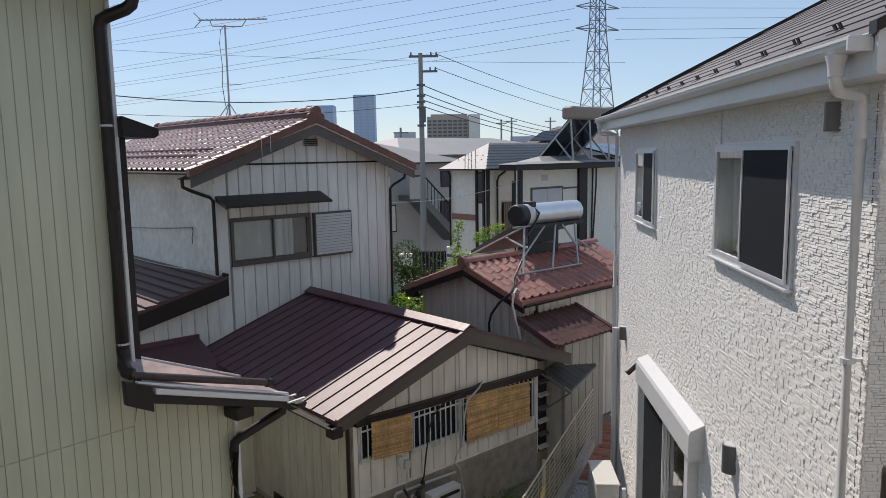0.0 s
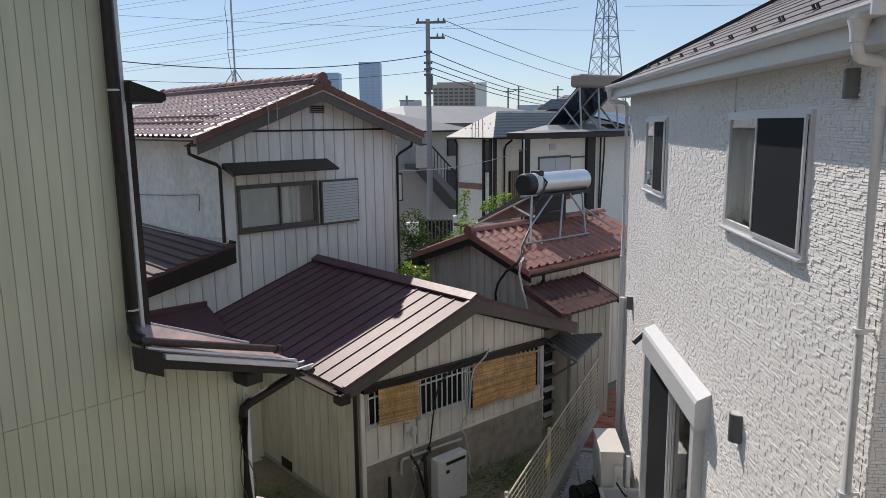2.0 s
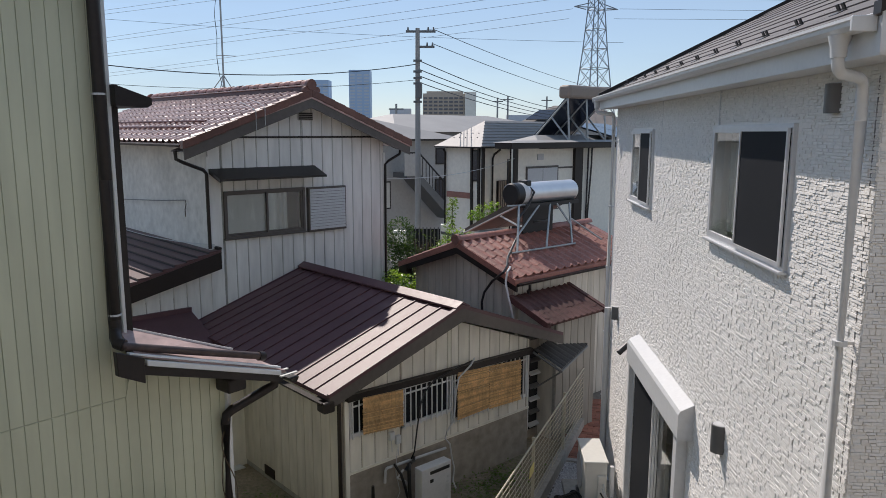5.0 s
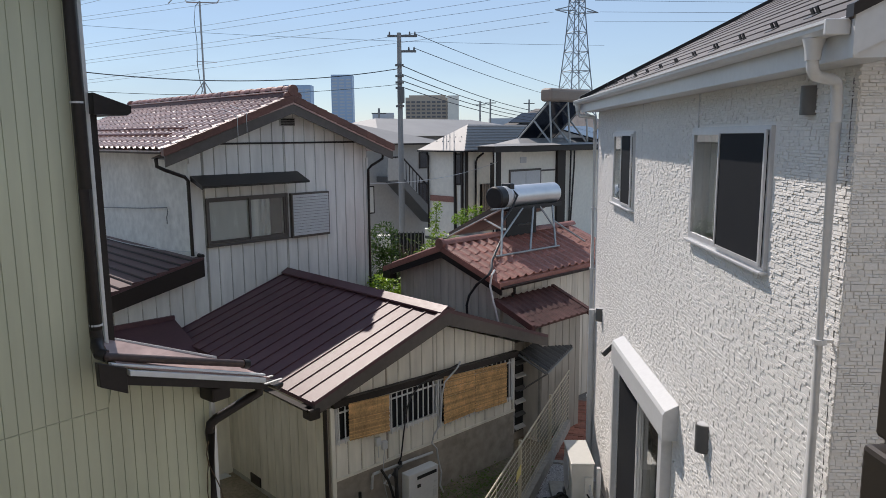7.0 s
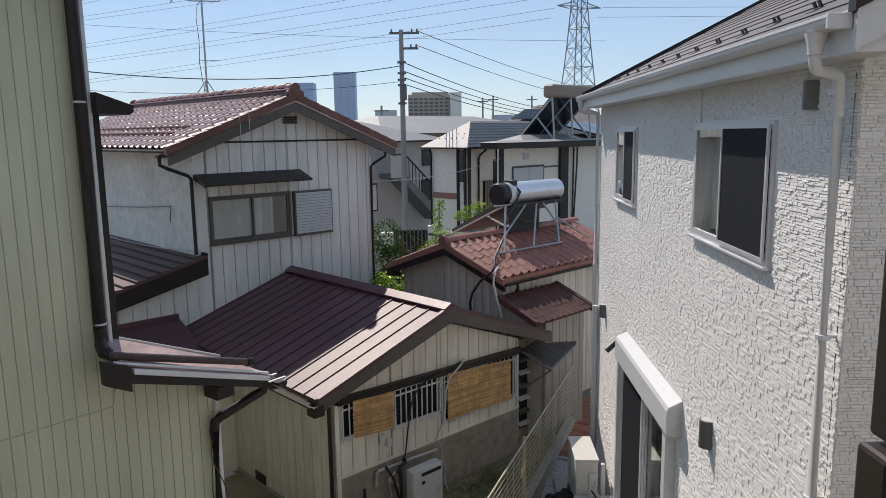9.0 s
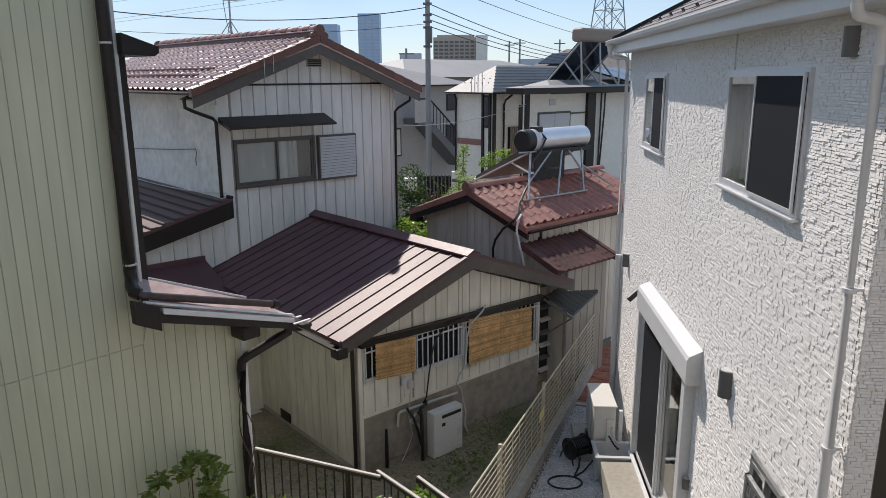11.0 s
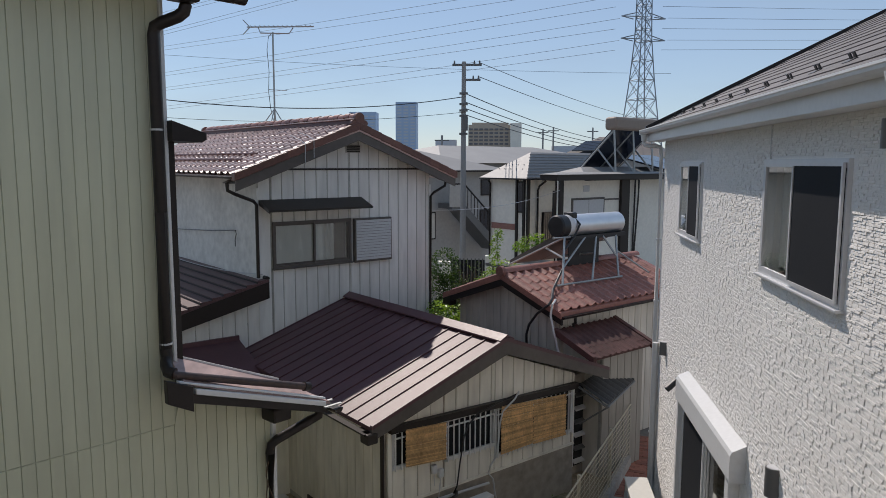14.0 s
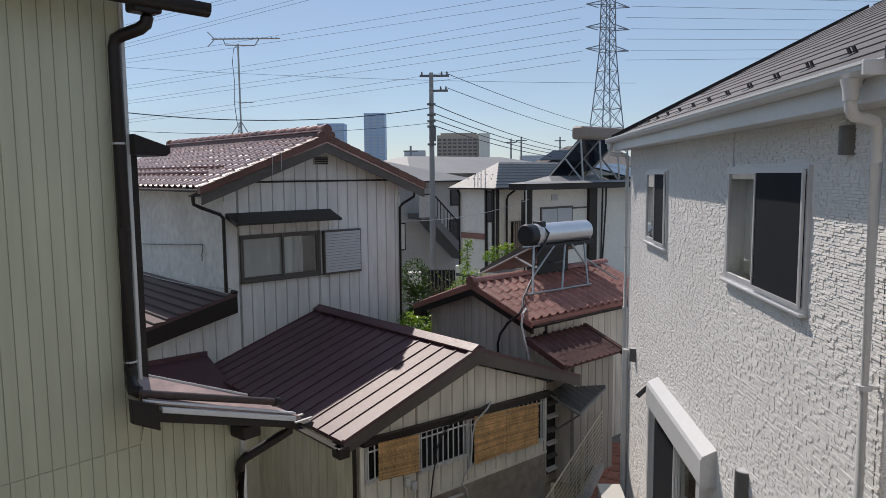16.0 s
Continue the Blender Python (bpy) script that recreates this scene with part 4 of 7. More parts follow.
prism(bm, [(RXF, -3.40 + 0.05 * math.cos(a) - 0.045, 1.70 + 0.05 * math.sin(a)) for a in np.linspace(math.pi, 2 * math.pi, 8)], (SXB - RXF, 0, 0))
part("gutter", bm, BROWN, sh, "", True)
bm = B()
box(bm, RXF - 0.14, RXF + 0.05, -3.47, -3.30, 1.55, 1.70)
part("gutter_box", bev(bm, 0.02), BROWN, sh)
# window row: hood beam, bars, panes
bm = B()
prism(bm, [(SX + 0.014, -2.92, 1.50), (SX + 0.014, 0.93, 1.40), (SX + 0.014, 0.93, 1.50), (SX + 0.014, -2.92, 1.60)], (0.09, 0, 0))
part("hood_beam", bm, BROWN, sh, "dark beam over the windows")
for i, h in enumerate((H1, H2, H3)):
    bm = B()
    y0, y1, z0, z1 = h
    for a, b, c, e in ((y0, y1, z0, z0 + 0.04), (y0, y1, z1 - 0.04, z1), (y0, y0 + 0.04, z0, z1), (y1 - 0.04, y1, z0, z1)):
        box(bm, SX - 0.05, SX + 0.03, a, b, c, e)
    win = part("window", bm, SASH, sh, "pale aluminium window behind bars")
    # opaque pane; the unlit inside is painted as its near-black colour
    bm = B()
    box(bm, SX - 0.04, SX - 0.03, y0 + 0.04, y1 - 0.04, z0 + 0.04, z1 - 0.04)
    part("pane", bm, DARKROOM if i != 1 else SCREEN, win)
    n = int((y1 - y0) / 0.105)
    for k in range(n + 1):
        y = y0 + 0.03 + (y1 - y0 - 0.06) * k / n
        bm = B()
        box(bm, SX + 0.06, SX + 0.075, y - 0.008, y + 0.008, z0 - 0.0, z1 + 0.02)
        part("bar", bm, SASH, win)
    for z in (z0 + 0.06, z1 - 0.10):
        bm = B()
        box(bm, SX + 0.05, SX + 0.062, y0, y1, z - 0.012, z + 0.012)
        part("rail", bm, SASH, win)


def blind(y0, y1, z0a, z0b, z1):
    bl = thing("bamboo_blind", F_S @ pose(SX + 0.10, 0, 0), "tan bamboo slat blind hung over the window bars", "blind", "bamboo blinds")
    n = int((z1 - min(z0a, z0b)) / 0.018)
    rb_ = random.Random(int(y0 * 100))
    for k in range(n):
        z = z1 - k * 0.018
        t = k / n
        zl, zr = z1 - (z1 - z0a) * t, z1 - 0.05 - (z1 - 0.05 - z0b) * t
        bm = B()
        j = 0.004 * rb_.uniform(-1, 1)
        prism(bm, [(j, y0 + j, zl), (0.010 + j, y0 + j, zl + 0.003), (0.010 + j, y0 + j, zl + 0.012), (j, y0 + j, zl + 0.0165)], (0, y1 - y0, zr - zl))
        part("slat", bm, BAMBOO, bl)
    for y in np.linspace(y0 + 0.08, y1 - 0.08, max(2, int((y1 - y0) / 0.075))):
        bm = B()
        f = (y - y0) / (y1 - y0)
        tube(bm, [(0.014, y, z1 + 0.02 - 0.05 * f), (0.016, y, z0a + (z0b - z0a) * f)], 0.0022, 5)
        part("cord", bm, BAMBOO, bl)


blind(-2.68, -1.96, 0.95, 0.88, 1.50)
blind(-0.86, -0.16, 0.66, 0.68, 1.45)
blind(-0.15, 0.62, 0.66, 0.63, 1.40)
# link roof towards the green house
bm = B()
prism(bm, [(-3.45, -3.30, 2.02), (-3.45, -7.5, 2.02), (-1.9, -7.5, 1.50), (-1.9, -3.30, 1.50)], (0, 0, 0.03))
lk = solid("link_roof", bm, MAROON, F_S, "low maroon metal roof between shed and green house", "roof")
bm = B()
box(bm, -2.2, -2.14, -7.5, SYL, Z0 - 0.02, 1.58)
part("wall", bm, SIDING2, lk)
bm = B()
box(bm, -3.47, -3.42, -7.5, -3.3, 2.02, 2.12)
part("flashing", bm, MAROON, lk)

# ---- tile-roof annex ----
an = thing("tile_roof_annex", F_A, "low cream outbuilding with a red clay tile roof", "outbuilding")
AX0, AX1, AY0, AY1, AR = 1.15, 3.97, 1.0, 4.9, 2.68


def an_top(u):
    return 2.98 - 0.34 * abs(u - AR)


bm = B()
prism(bm, [(AX0, AY0, Z0), (AX1, AY0, Z0), (AX1, AY0, an_top(AX1)), (AR, AY0, an_top(AR)), (AX0, AY0, an_top(AX0))], (0, 0.08, 0))
wall = part("wall", bm, GROOVE, an, "cream ribbed metal siding")
planks(wall, lambda u, o, z: (u, AY0 - o, z), AX0, AX1, 0.21, Z0, an_top, DIMSIDING)
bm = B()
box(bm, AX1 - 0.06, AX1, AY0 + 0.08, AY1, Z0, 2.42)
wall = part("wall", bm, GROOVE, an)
planks(wall, lambda u, o, z: (AX1 + o, u, z), AY0, AY1, 0.21, Z0, lambda u: 2.42, DIMSIDING)
bm = B()
box(bm, AX0, AX0 + 0.06, AY0 + 0.08, AY1, Z0, 2.42)
box(bm, AX0 + 0.06, AX1 - 0.06, AY1 - 0.08, AY1, Z0, 2.42)
part("wall", bm, DIMSIDING, an)
roof = B()
prism(roof, [(AR, 0.72, 3.06), (4.22, 0.72, 2.52), (4.22, 0.72, 2.45), (AR, 0.72, 2.98)], (0, 4.4, 0))
prism(roof, [(AR, 0.72, 3.06), (0.92, 0.72, 2.42), (0.92, 0.72, 2.35), (AR, 0.72, 2.98)], (0, 4.4, 0))
roof = part("roof", roof, RTILE, an, "red clay tile roof")
rt_me = pantile(0.235, 0.26, 0.055, RTILE, "roof_tile", 0.010)
dn = Vector((4.22 - AR, 0, 2.52 - 3.06))
m = slope_matrix(Vector((AR, 0.74, 3.068)), dn, (0, 1, 0))
if m.to_3x3().col[2].z < 0:
    m = slope_matrix(Vector((AR, 5.1, 3.068)), dn, (0, -1, 0))
tiled(roof, m, dn.length, 4.32, 0.26, 0.235, rt_me, 5)
dn = Vector((0.92 - AR, 0, 2.42 - 3.06))
m = slope_matrix(Vector((AR, 0.74 + 4.3, 3.068)), dn, (0, -1, 0))
if m.to_3x3().col[2].z < 0:
    m = slope_matrix(Vector((AR, 0.74, 3.068)), dn, (0, 1, 0))
tiled(roof, m, dn.length, 4.32, 0.26, 0.235, rt_me, 6)
for k in range(16):
    bm = B()
    prism(bm, [(0.10 * math.cos(a), 0, 0.09 * math.sin(a)) for a in np.linspace(0, math.pi, 9)], (0, 0.285, 0))
    bmesh.ops.translate(bm, verts=bm.verts, vec=(AR, 0.70 + k * 0.275, 3.085 + 0.004 * (k % 2)))
    part("ridge_tile", bm, RTILE, roof, "", True)
bm = B()
tube(bm, [(AR, 0.68, 3.10), (AR, 0.76, 3.10)], 0.11, 14)
part("ridge_end_tile", bm, RTILE, roof, "", True)
for xe, ze in ((4.24, 2.515), (0.90, 2.415)):
    bm = B()
    prism(bm, [(AR, 0.71, 3.07), (xe, 0.71, ze + 0.01), (xe, 0.71, ze - 0.10), (AR, 0.71, 2.95)], (0, 0.10, 0))
    part("verge_tile", bm, RTILE, roof)
    bm = B()
    prism(bm, [(AR, 0.74, 2.97), (xe, 0.74, ze - 0.08), (xe, 0.74, ze - 0.22), (AR, 0.74, 2.82)], (0, 0.04, 0))
    part("barge_board", bm, BROWN, an)
bm = B()
prism(bm, [(4.26 + 0.05 * math.cos(a), 0.75, 2.45 + 0.05 * math.sin(a)) for a in np.linspace(math.pi, 2 * math.pi, 8)], (0, 4.3, 0))
part("gutter", bm, BROWN, an, "", True)
bm = B()
tube(bm, [(4.26, 1.1, 2.40), (4.26, 1.1, 2.30), (4.20, 1.12, 2.26), (4.20, 1.12, 2.20)], 0.03, 8)
part("downpipe", bm, BROWN, an, "", True)
bm = B()
box(bm, 0.88, 1.15, 0.72, 0.90, 2.18, 2.40)
part("gutter_end", bev(bm, 0.02), BROWN, an)
# lower lean-to tile roof
# eave shade over this roof is put into its tile colour
lr = B()
prism(lr, [(4.15, 0.68, 2.20), (5.02, 0.68, 1.871), (5.02, 0.68, 1.81), (4.15, 0.68, 2.14)], (0, 1.72, 0))
lr = part("lower_roof", lr, DTILE, an, "lower red tile roof darkened by painted shade")
dn = Vector((0.9, 0, -0.34))
m = slope_matrix(Vector((4.15, 0.68, 2.21)), dn, (0, 1, 0))
if m.to_3x3().col[2].z < 0:
    m = slope_matrix(Vector((4.15, 2.40, 2.21)), dn, (0, -1, 0))
tiled(lr, m, dn.length, 1.72, 0.16, 0.172, pantile(0.172, 0.16, 0.030, DTILE, "roof_tile", 0.006), 8)
for yy in (0.69, 2.40):
    bm = B()
    prism(bm, [(4.15, yy - 0.05, 2.25), (5.06, yy - 0.05, 1.90), (5.06, yy - 0.05, 1.78), (4.15, yy - 0.05, 2.12)], (0, 0.10, 0))
    part("verge_tile", bev(bm, 0.01), DTILE, lr)
bm = B()
box(bm, 3.97, 4.84, 1.1, 1.16, Z0, 1.92)
part("wall", bm, DIMSIDING, an)
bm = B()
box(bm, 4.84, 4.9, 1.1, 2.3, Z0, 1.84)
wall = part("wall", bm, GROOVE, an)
# shade under the lower roof is put into these boards' colour
planks(wall, lambda u, o, z: (4.9 + o, u, z), 1.1, 2.3, 0.21, Z0, lambda u: 1.84, SHADESIDING)

# ---- solar water heater ----
so = thing("solar_water_heater", F_A, "rooftop solar water heater with silver tank on a steel frame", "solar heater")
ya, yb, tx, tz = 2.24, 4.30, 2.72, 3.90
bm = B()
n = 20
tube(bm, [(tx, ya + 0.36, tz), (tx, yb - 0.03, tz), (tx, yb, tz)], [0.235, 0.235, 0.20], 28)
tank = part("tank", bm, STAINLESS, so, "brushed silver cylindrical tank", True)
bm = B()
tube(bm, [(tx, ya, tz), (tx, ya + 0.03, tz), (tx, ya + 0.22, tz)], [0.21, 0.24, 0.24], 28)
part("end_cap", bm, BLACK, tank, "black end cap", True)
bm = B()
tube(bm, [(tx, ya + 0.22, tz), (tx, ya + 0.36, tz)], 0.238, 28)
part("collar", bm, LGREY, tank, "", True)
bm = B()
box(bm, tx - 0.10, tx + 0.16, ya + 0.34, ya + 0.50, tz + 0.12, tz + 0.29)
part("valve_box", bev(bm, 0.03), BLACK, tank)
bm = B()
tube(bm, [(tx + 0.10, ya + 0.42, tz + 0.2), (tx + 0.27, ya + 0.45, tz + 0.05), (tx + 0.26, ya + 0.30, tz - 0.2), (3.05, 2.15, 3.45), (3.2, 1.95, 3.12), (3.3, 1.7, 2.95), (3.65, 1.15, 2.82), (3.95, 0.80, 2.74), (4.02, 0.64, 2.66), (3.75, 0.62, 2.45), (3.53, 0.64, 2.2), (3.45, 0.66, 2.0), (3.42, 0.72, 1.5)], 0.024, 8)
part("hose", bm, BLACK, so, "black hose", True)
bm = B()
tube(bm, [(3.98, 0.86, 2.72), (4.05, 0.70, 2.66), (4.05, 0.66, 2.46), (4.16, 0.62, 2.2), (4.22, 0.62, 2.05), (4.27, 0.66, 1.75)], 0.02, 8)
part("hose", bm, WHITE, so, "pale lagged pipe", True)
bm = B()
box(bm, tx - 0.26, tx + 0.26, ya + 0.25, yb - 0.03, tz - 0.28, tz - 0.20)
part("tank_cradle", bm, BLACK, so)
# collector panels towards -x
for k in range(2):
    y0 = 2.42 + k * 1.0
    bm = B()
    prism(bm, [(tx - 0.02, y0, tz - 0.24), (1.22, y0, 2.94), (1.20, y0, 3.02), (tx - 0.06, y0, tz - 0.15)], (0, 0.97, 0))
    col = part("collector", bm, TAUPE, so, "dark flat solar collector")
    bm = B()
    prism(bm, [(tx - 0.08, y0 + 0.04, tz - 0.155), (1.24, y0 + 0.04, 3.045), (1.24, y0 + 0.04, 3.055), (tx - 0.08, y0 + 0.04, tz - 0.145)], (0, 0.89, 0))
    part("glass_cover", bm, PV, col)
LT, MT, RT = Vector((2.95, 2.26, 3.69)), Vector((2.95, 3.28, 3.675)), Vector((2.95, 3.95, 3.665))
LB, MB, RB = Vector((3.53, 1.56, 2.86)), Vector((3.54, 2.45, 2.855)), Vector((3.55, 3.30, 2.85))
bars = [(LT - Vector((0.05, 0.3, 0)), RT), (LB - Vector((0, 0.16, 0)), RB + Vector((0, 0.12, 0))), (LT, LB), (MT, MB), (RT, RB), (MT - Vector((0, 0.35, 0)), LB.lerp(LT, 0.35)), (MT + Vector((0, 0.2, 0)), RB.lerp(RT, 0.45)),
        (LB.lerp(LT, 0.55), Vector((2.2, 2.45, 3.42))), (MB.lerp(MT, 0.6), Vector((2.3, 2.9, 3.2))), (Vector((1.2, 2.42, 2.93)), LT), (RB.lerp(RT, 0.6), Vector((3.6, 4.3, 2.85))), (Vector((1.22, 2.45, 2.97)), Vector((1.22, 4.4, 2.97)))]
bm = B()
box(bm, 2.80, 2.82, 2.55, 3.55, 3.06, 3.60)
part("back_board", bm, BLACK, so, "black back board")
for a, b in bars:
    bm = B()
    tube(bm, [a, b], 0.022, 6)
    part("frame_bar", bm, GALV, so)

# ---- green house ----
gh = thing("green_house", F_G, "two-storey house in pale green ribbed metal siding", "house")
GY0, GYU, GYL = -7.0, 0.16, 1.06
bm = B()
box(bm, -6.0, -0.02, GY0, GYU - 0.03, Z0 - 0.02, 6.9)
prism(bm, [(-0.02, GYU, Z0), (-0.02, GYL, Z0), (-0.02, GYL, 2.98), (-0.02, GYU, 3.32)], (-0.53, 0, 0))
core = part("wall", bm, GGROOVE, gh, "pale green ribbed metal siding")
planks(core, lambda u, o, z: (-0.02 + o, u, z), GY0, GYU - 0.05, 0.1, 2.95, lambda u: 6.9, GREEN, gap=0.004, thick=0.008)
planks(core, lambda u, o, z: (-0.02 + o, u, z), GY0, GYL, 0.1, Z0, lambda u: 3.36 - 0.36 * (u - 0.12) if u > GYU - 0.01 else 2.94, GREEN, gap=0.004, thick=0.008)
bm = B()
box(bm, -0.06, 0.014, GYU - 0.05, GYU - 0.018, 3.4, 6.9)
part("corner_trim", bev(bm, 0.006), SASH, gh, "pale corner trim")
bm = B()
box(bm, -0.06, 0.03, GYL - 0.002, GYL + 0.04, Z0, 2.80)
part("corner_trim", bev(bm, 0.006), SASH, gh)
bm = B()
box(bm, -0.16, -0.06, GYU - 0.016, GYU + 0.068, 3.3, 5.38)
part("side_post", bm, BROWN, gh, "dark brown boxed corner post")
# upper downpipe
bm = B()
tube(bm, [(0.30, 0.19, 6.56), (0.30, 0.19, 6.44), (0.29, 0.18, 6.39), (0.25, 0.15, 6.355), (0.15, 0.065, 6.31), (0.10, 0.028, 6.28), (0.085, 0.02, 6.22), (0.08, 0.02, 4.8), (0.08, 0.01, 3.66), (0.09, 0.01, 3.58), (0.14, -0.02, 3.53), (0.24, -0.05, 3.50), (0.28, -0.02, 3.485)], 0.05, 12)
pp = part("downpipe", bm, BROWN, gh, "dark brown downpipe", True)
for zz in (5.47, 3.70):
    bm = B()
    tube(bm, [(0.08, 0.015, zz - 0.008), (0.08, 0.015, zz + 0.008)], 0.054, 12)
    part("pipe_clip", bm, LGREY, pp, "pale pipe clip")
bm = B()
tube(bm, [(0.24, -0.05, 3.50), (0.30, -0.01, 3.475), (0.30, 0.06, 3.455), (0.30, 0.6, 3.29), (0.30, 1.28, 3.083)], 0.034, 12)
part("roof_pipe", bm, OLDPIPE, pp, "weathered red-brown pipe lying on the lower roof", True)
# upper eaves
bm = B()
prism(bm, [(0.46, 0.72, 6.72), (0.46, 0.72, 6.84), (-6.4, 0.72, 8.84), (-6.4, 0.72, 8.72)], (0, GY0 - 1.2, 0))
part("roof", bm, BROWN, gh, "dark metal upper roof")
bm = B()
prism(bm, [(0.40 + 0.06 * math.cos(a), 0.66, 6.565 + 0.07 * math.sin(a)) for a in np.linspace(math.pi, 2 * math.pi, 8)] + [(0.46, 0.66, 6.60), (0.34, 0.66, 6.60)], (0, GY0 - 0.8, 0))
part("gutter", bm, BROWN, gh, "", True)
bm = B()
box(bm, 0.24, 0.40, 0.04, 0.27, 6.46, 6.62)
part("gutter_box", bev(bm, 0.02), BROWN, gh)
bm = B()
box(bm, 0.0, 0.44, GY0, 0.64, 6.68, 6.71)
part("soffit", bm, TAUPE, gh)
# side awning piece behind the corner
bm = B()
prism(bm, [(-2.0, 0.135, 5.55), (-2.0, 0.44, 5.452), (-2.0, 0.44, 5.40), (-2.0, 0.40, 5.375), (-2.0, 0.135, 5.385)], (2.1, 0, 0))
part("side_awning", bm, BROWN, gh, "dark brown side awning")
# lower roof over the extension
bm = B()
prism(bm, [(0.36, 0.02, 3.43), (0.36, 1.50, 2.90), (-0.10, 1.20, 3.09), (-0.10, 0.10, 3.56)], (0, 0, -0.03))
PINKROOF = mat("faded_pink_sheet", (0.42, 0.30, 0.28), 0.55, var=0.4, big=3, fine=14, bump=0.15, stretch=(1, 0.3, 1))
lo = part("lower_roof", bm, PINKROOF, gh, "faded pinkish maroon sheet metal lower roof")
bm = B()
prism(bm, [(-0.085, 0.10, 3.55), (-0.085, 1.22, 3.08), (-0.115, 1.22, 3.08), (-0.115, 0.10, 3.55)], (0, 0, 0.018))
part("verge_flashing", bm, SASH, lo, "pale verge flashing")
for x_, a_, b_, t_ in ((0.375, (-0.03, 3.445), (1.44, 2.955), 0.02), (0.405, (0.10, 3.358), (1.42, 2.925), 0.048)):
    bm = B()
    prism(bm, [(x_, a_[0], a_[1]), (x_, b_[0], b_[1]), (x_, b_[0], b_[1] - t_), (x_, a_[0], a_[1] - t_)], (-0.05, 0, 0))
    part("white_flashing", bev(bm, 0.004, 1), SASH, lo, "white edge flashing")
bm = B()
prism(bm, [(0.385, 0.08, 3.315), (0.385, 1.45, 2.875), (0.385, 1.45, 2.80), (0.385, 0.08, 3.235)], (-0.03, 0, 0))
part("fascia", bm, BROWN, lo)
bm = B()
prism(bm, [(0.355, 0.02, 3.27), (0.355, 1.46, 2.82), (0.355, 1.46, 2.80), (0.355, 0.02, 3.25)], (-0.36, 0, 0))
part("soffit", bm, TAUPE, lo)
bm = B()
prism(bm, [(0.41, -0.15, 3.48), (0.41, 0.075, 3.385), (0.41, 0.075, 3.17), (0.41, -0.145, 3.285)], (-0.06, 0, 0))
part("fascia_end", bev(bm, 0.006), BROWN, lo)
bm = B()
tube(bm, [(0.30, 1.24, 3.095), (0.30, 1.30, 3.077)], 0.045, 12)
part("pipe_socket", bm, BROWN, lo, "", True)
bm = B()
prism(bm, [(0.50, 1.50 + 0.05 * math.cos(a), 2.86 + 0.05 * math.sin(a)) for a in np.linspace(math.pi, 2 * math.pi, 8)], (-0.95, 0, 0))
part("gutter", bm, BROWN, lo, "", True)
for x_ in (0.32, 0.46):
    bm = B()
    box(bm, x_ - 0.015, x_ + 0.015, 1.36, 1.56, 2.888, 2.900)
    part("gutter_strap", bm, GALV, lo)
bm = B()
tube(bm, [(0.20, 1.50, 2.82), (0.20, 1.48, 2.72), (0.16, 1.40, 2.68), (0.09, 1.06, 2.56), (0.075, 1.01, 2.52), (0.07, 1.0, 2.44), (0.07, 1.0, 1.6), (0.07, 1.0, Z0)], 0.046, 12)
part("downpipe", bm, BROWN, gh, "dark downpipe wound with dry creeper", True)
bm = B()
box(bm, 0.02, 0.24, 0.94, 1.14, 2.78, 2.92)
part("bracket", bev(bm, 0.02), BROWN, gh)

# ---- wire mesh fence on its kerb ----
FA, FB = Vector((0.196, 7.07, 0)), Vector((2.95, 13.63, 0))
fd = (FB - FA).normalized()
F_F = Matrix.Translation(FA) @ Matrix.Rotation(math.atan2(-fd.x, fd.y), 4, "Z")
FL = (FB - FA).length
bm = B()
for k in range(int(FL / 0.6)):
    box(bm, -0.07, 0.07, k * 0.6 + 0.004, k * 0.6 + 0.596, Z0 - 0.02, -0.25)
solid("kerb", bm, CONC, F_F, "low grey concrete block kerb under the fence", "kerb", kind="structure")
fe = thing("mesh_fence", F_F, "beige steel mesh fence on a concrete kerb", "fence")
k = 0
y = 1.095
while y < FL:
    bm = B()
    box(bm, -0.022, 0.022, y - 0.022, y + 0.022, -0.25, 0.78)
    part("post", bev(bm, 0.004), FENCE, fe)
    y += 2.0
for z in np.linspace(-0.16, 0.74, 11):
    bm = B()
    r = 0.015 if z > 0.73 else 0.006
    tube(bm, [(0.025, 0.0, z), (0.025, FL, z)], r, 6)
    part("rail_wire", bm, FENCE, fe)
bm = B()
for j in range(int(FL / 0.3)):
    yy = j * 0.3
    tube(bm, [(0.03, yy, -0.18), (0.03, yy, 0.74)], 0.0035, 4)
tagged(part("upright_wire", bm, FENCE, fe), kind="stuff")
bm = B()
box(bm, -0.005, 0.004, -0.12, 0.10, -0.07, 0.09)
sg = solid("fence_sign", bev(bm, 0.002, 1), YELLOW, F_F @ pose(0.05, 2.85, 0.38, 6, 4, 0), "small yellow plate tied to the fence", "sign")

# gravel strip and brick path
GRAVEL = mat("grey_gravel", (0.57, 0.575, 0.59), 0.85, var=0.7, big=3, fine=42, bump=1.0, bdist=0.03)
bm = B()
bm.faces.new([bm.verts.new((x, y, Z0 - 0.012)) for x, y in ((0.12, 6.4), (0.7, 4.0), (2.6, 4.0), (2.9, 11.8), (2.25, 11.75))])
solid("gravel", bm, GRAVEL, Matrix(), "light grey crushed gravel strip", "gravel", kind="structure")
path = new("brick_path")
path.matrix_world = pose(2.20, 11.80, Z0 - 0.015, 0, 0, -16)
tagged(path, "red brick paver path beside the house corner", "path", kind="structure")
bm = B()
box(bm, 0.003, 0.197, 0.003, 0.097, 0, 0.035)
paver = mesh_of("paver", bm, BRICKP)
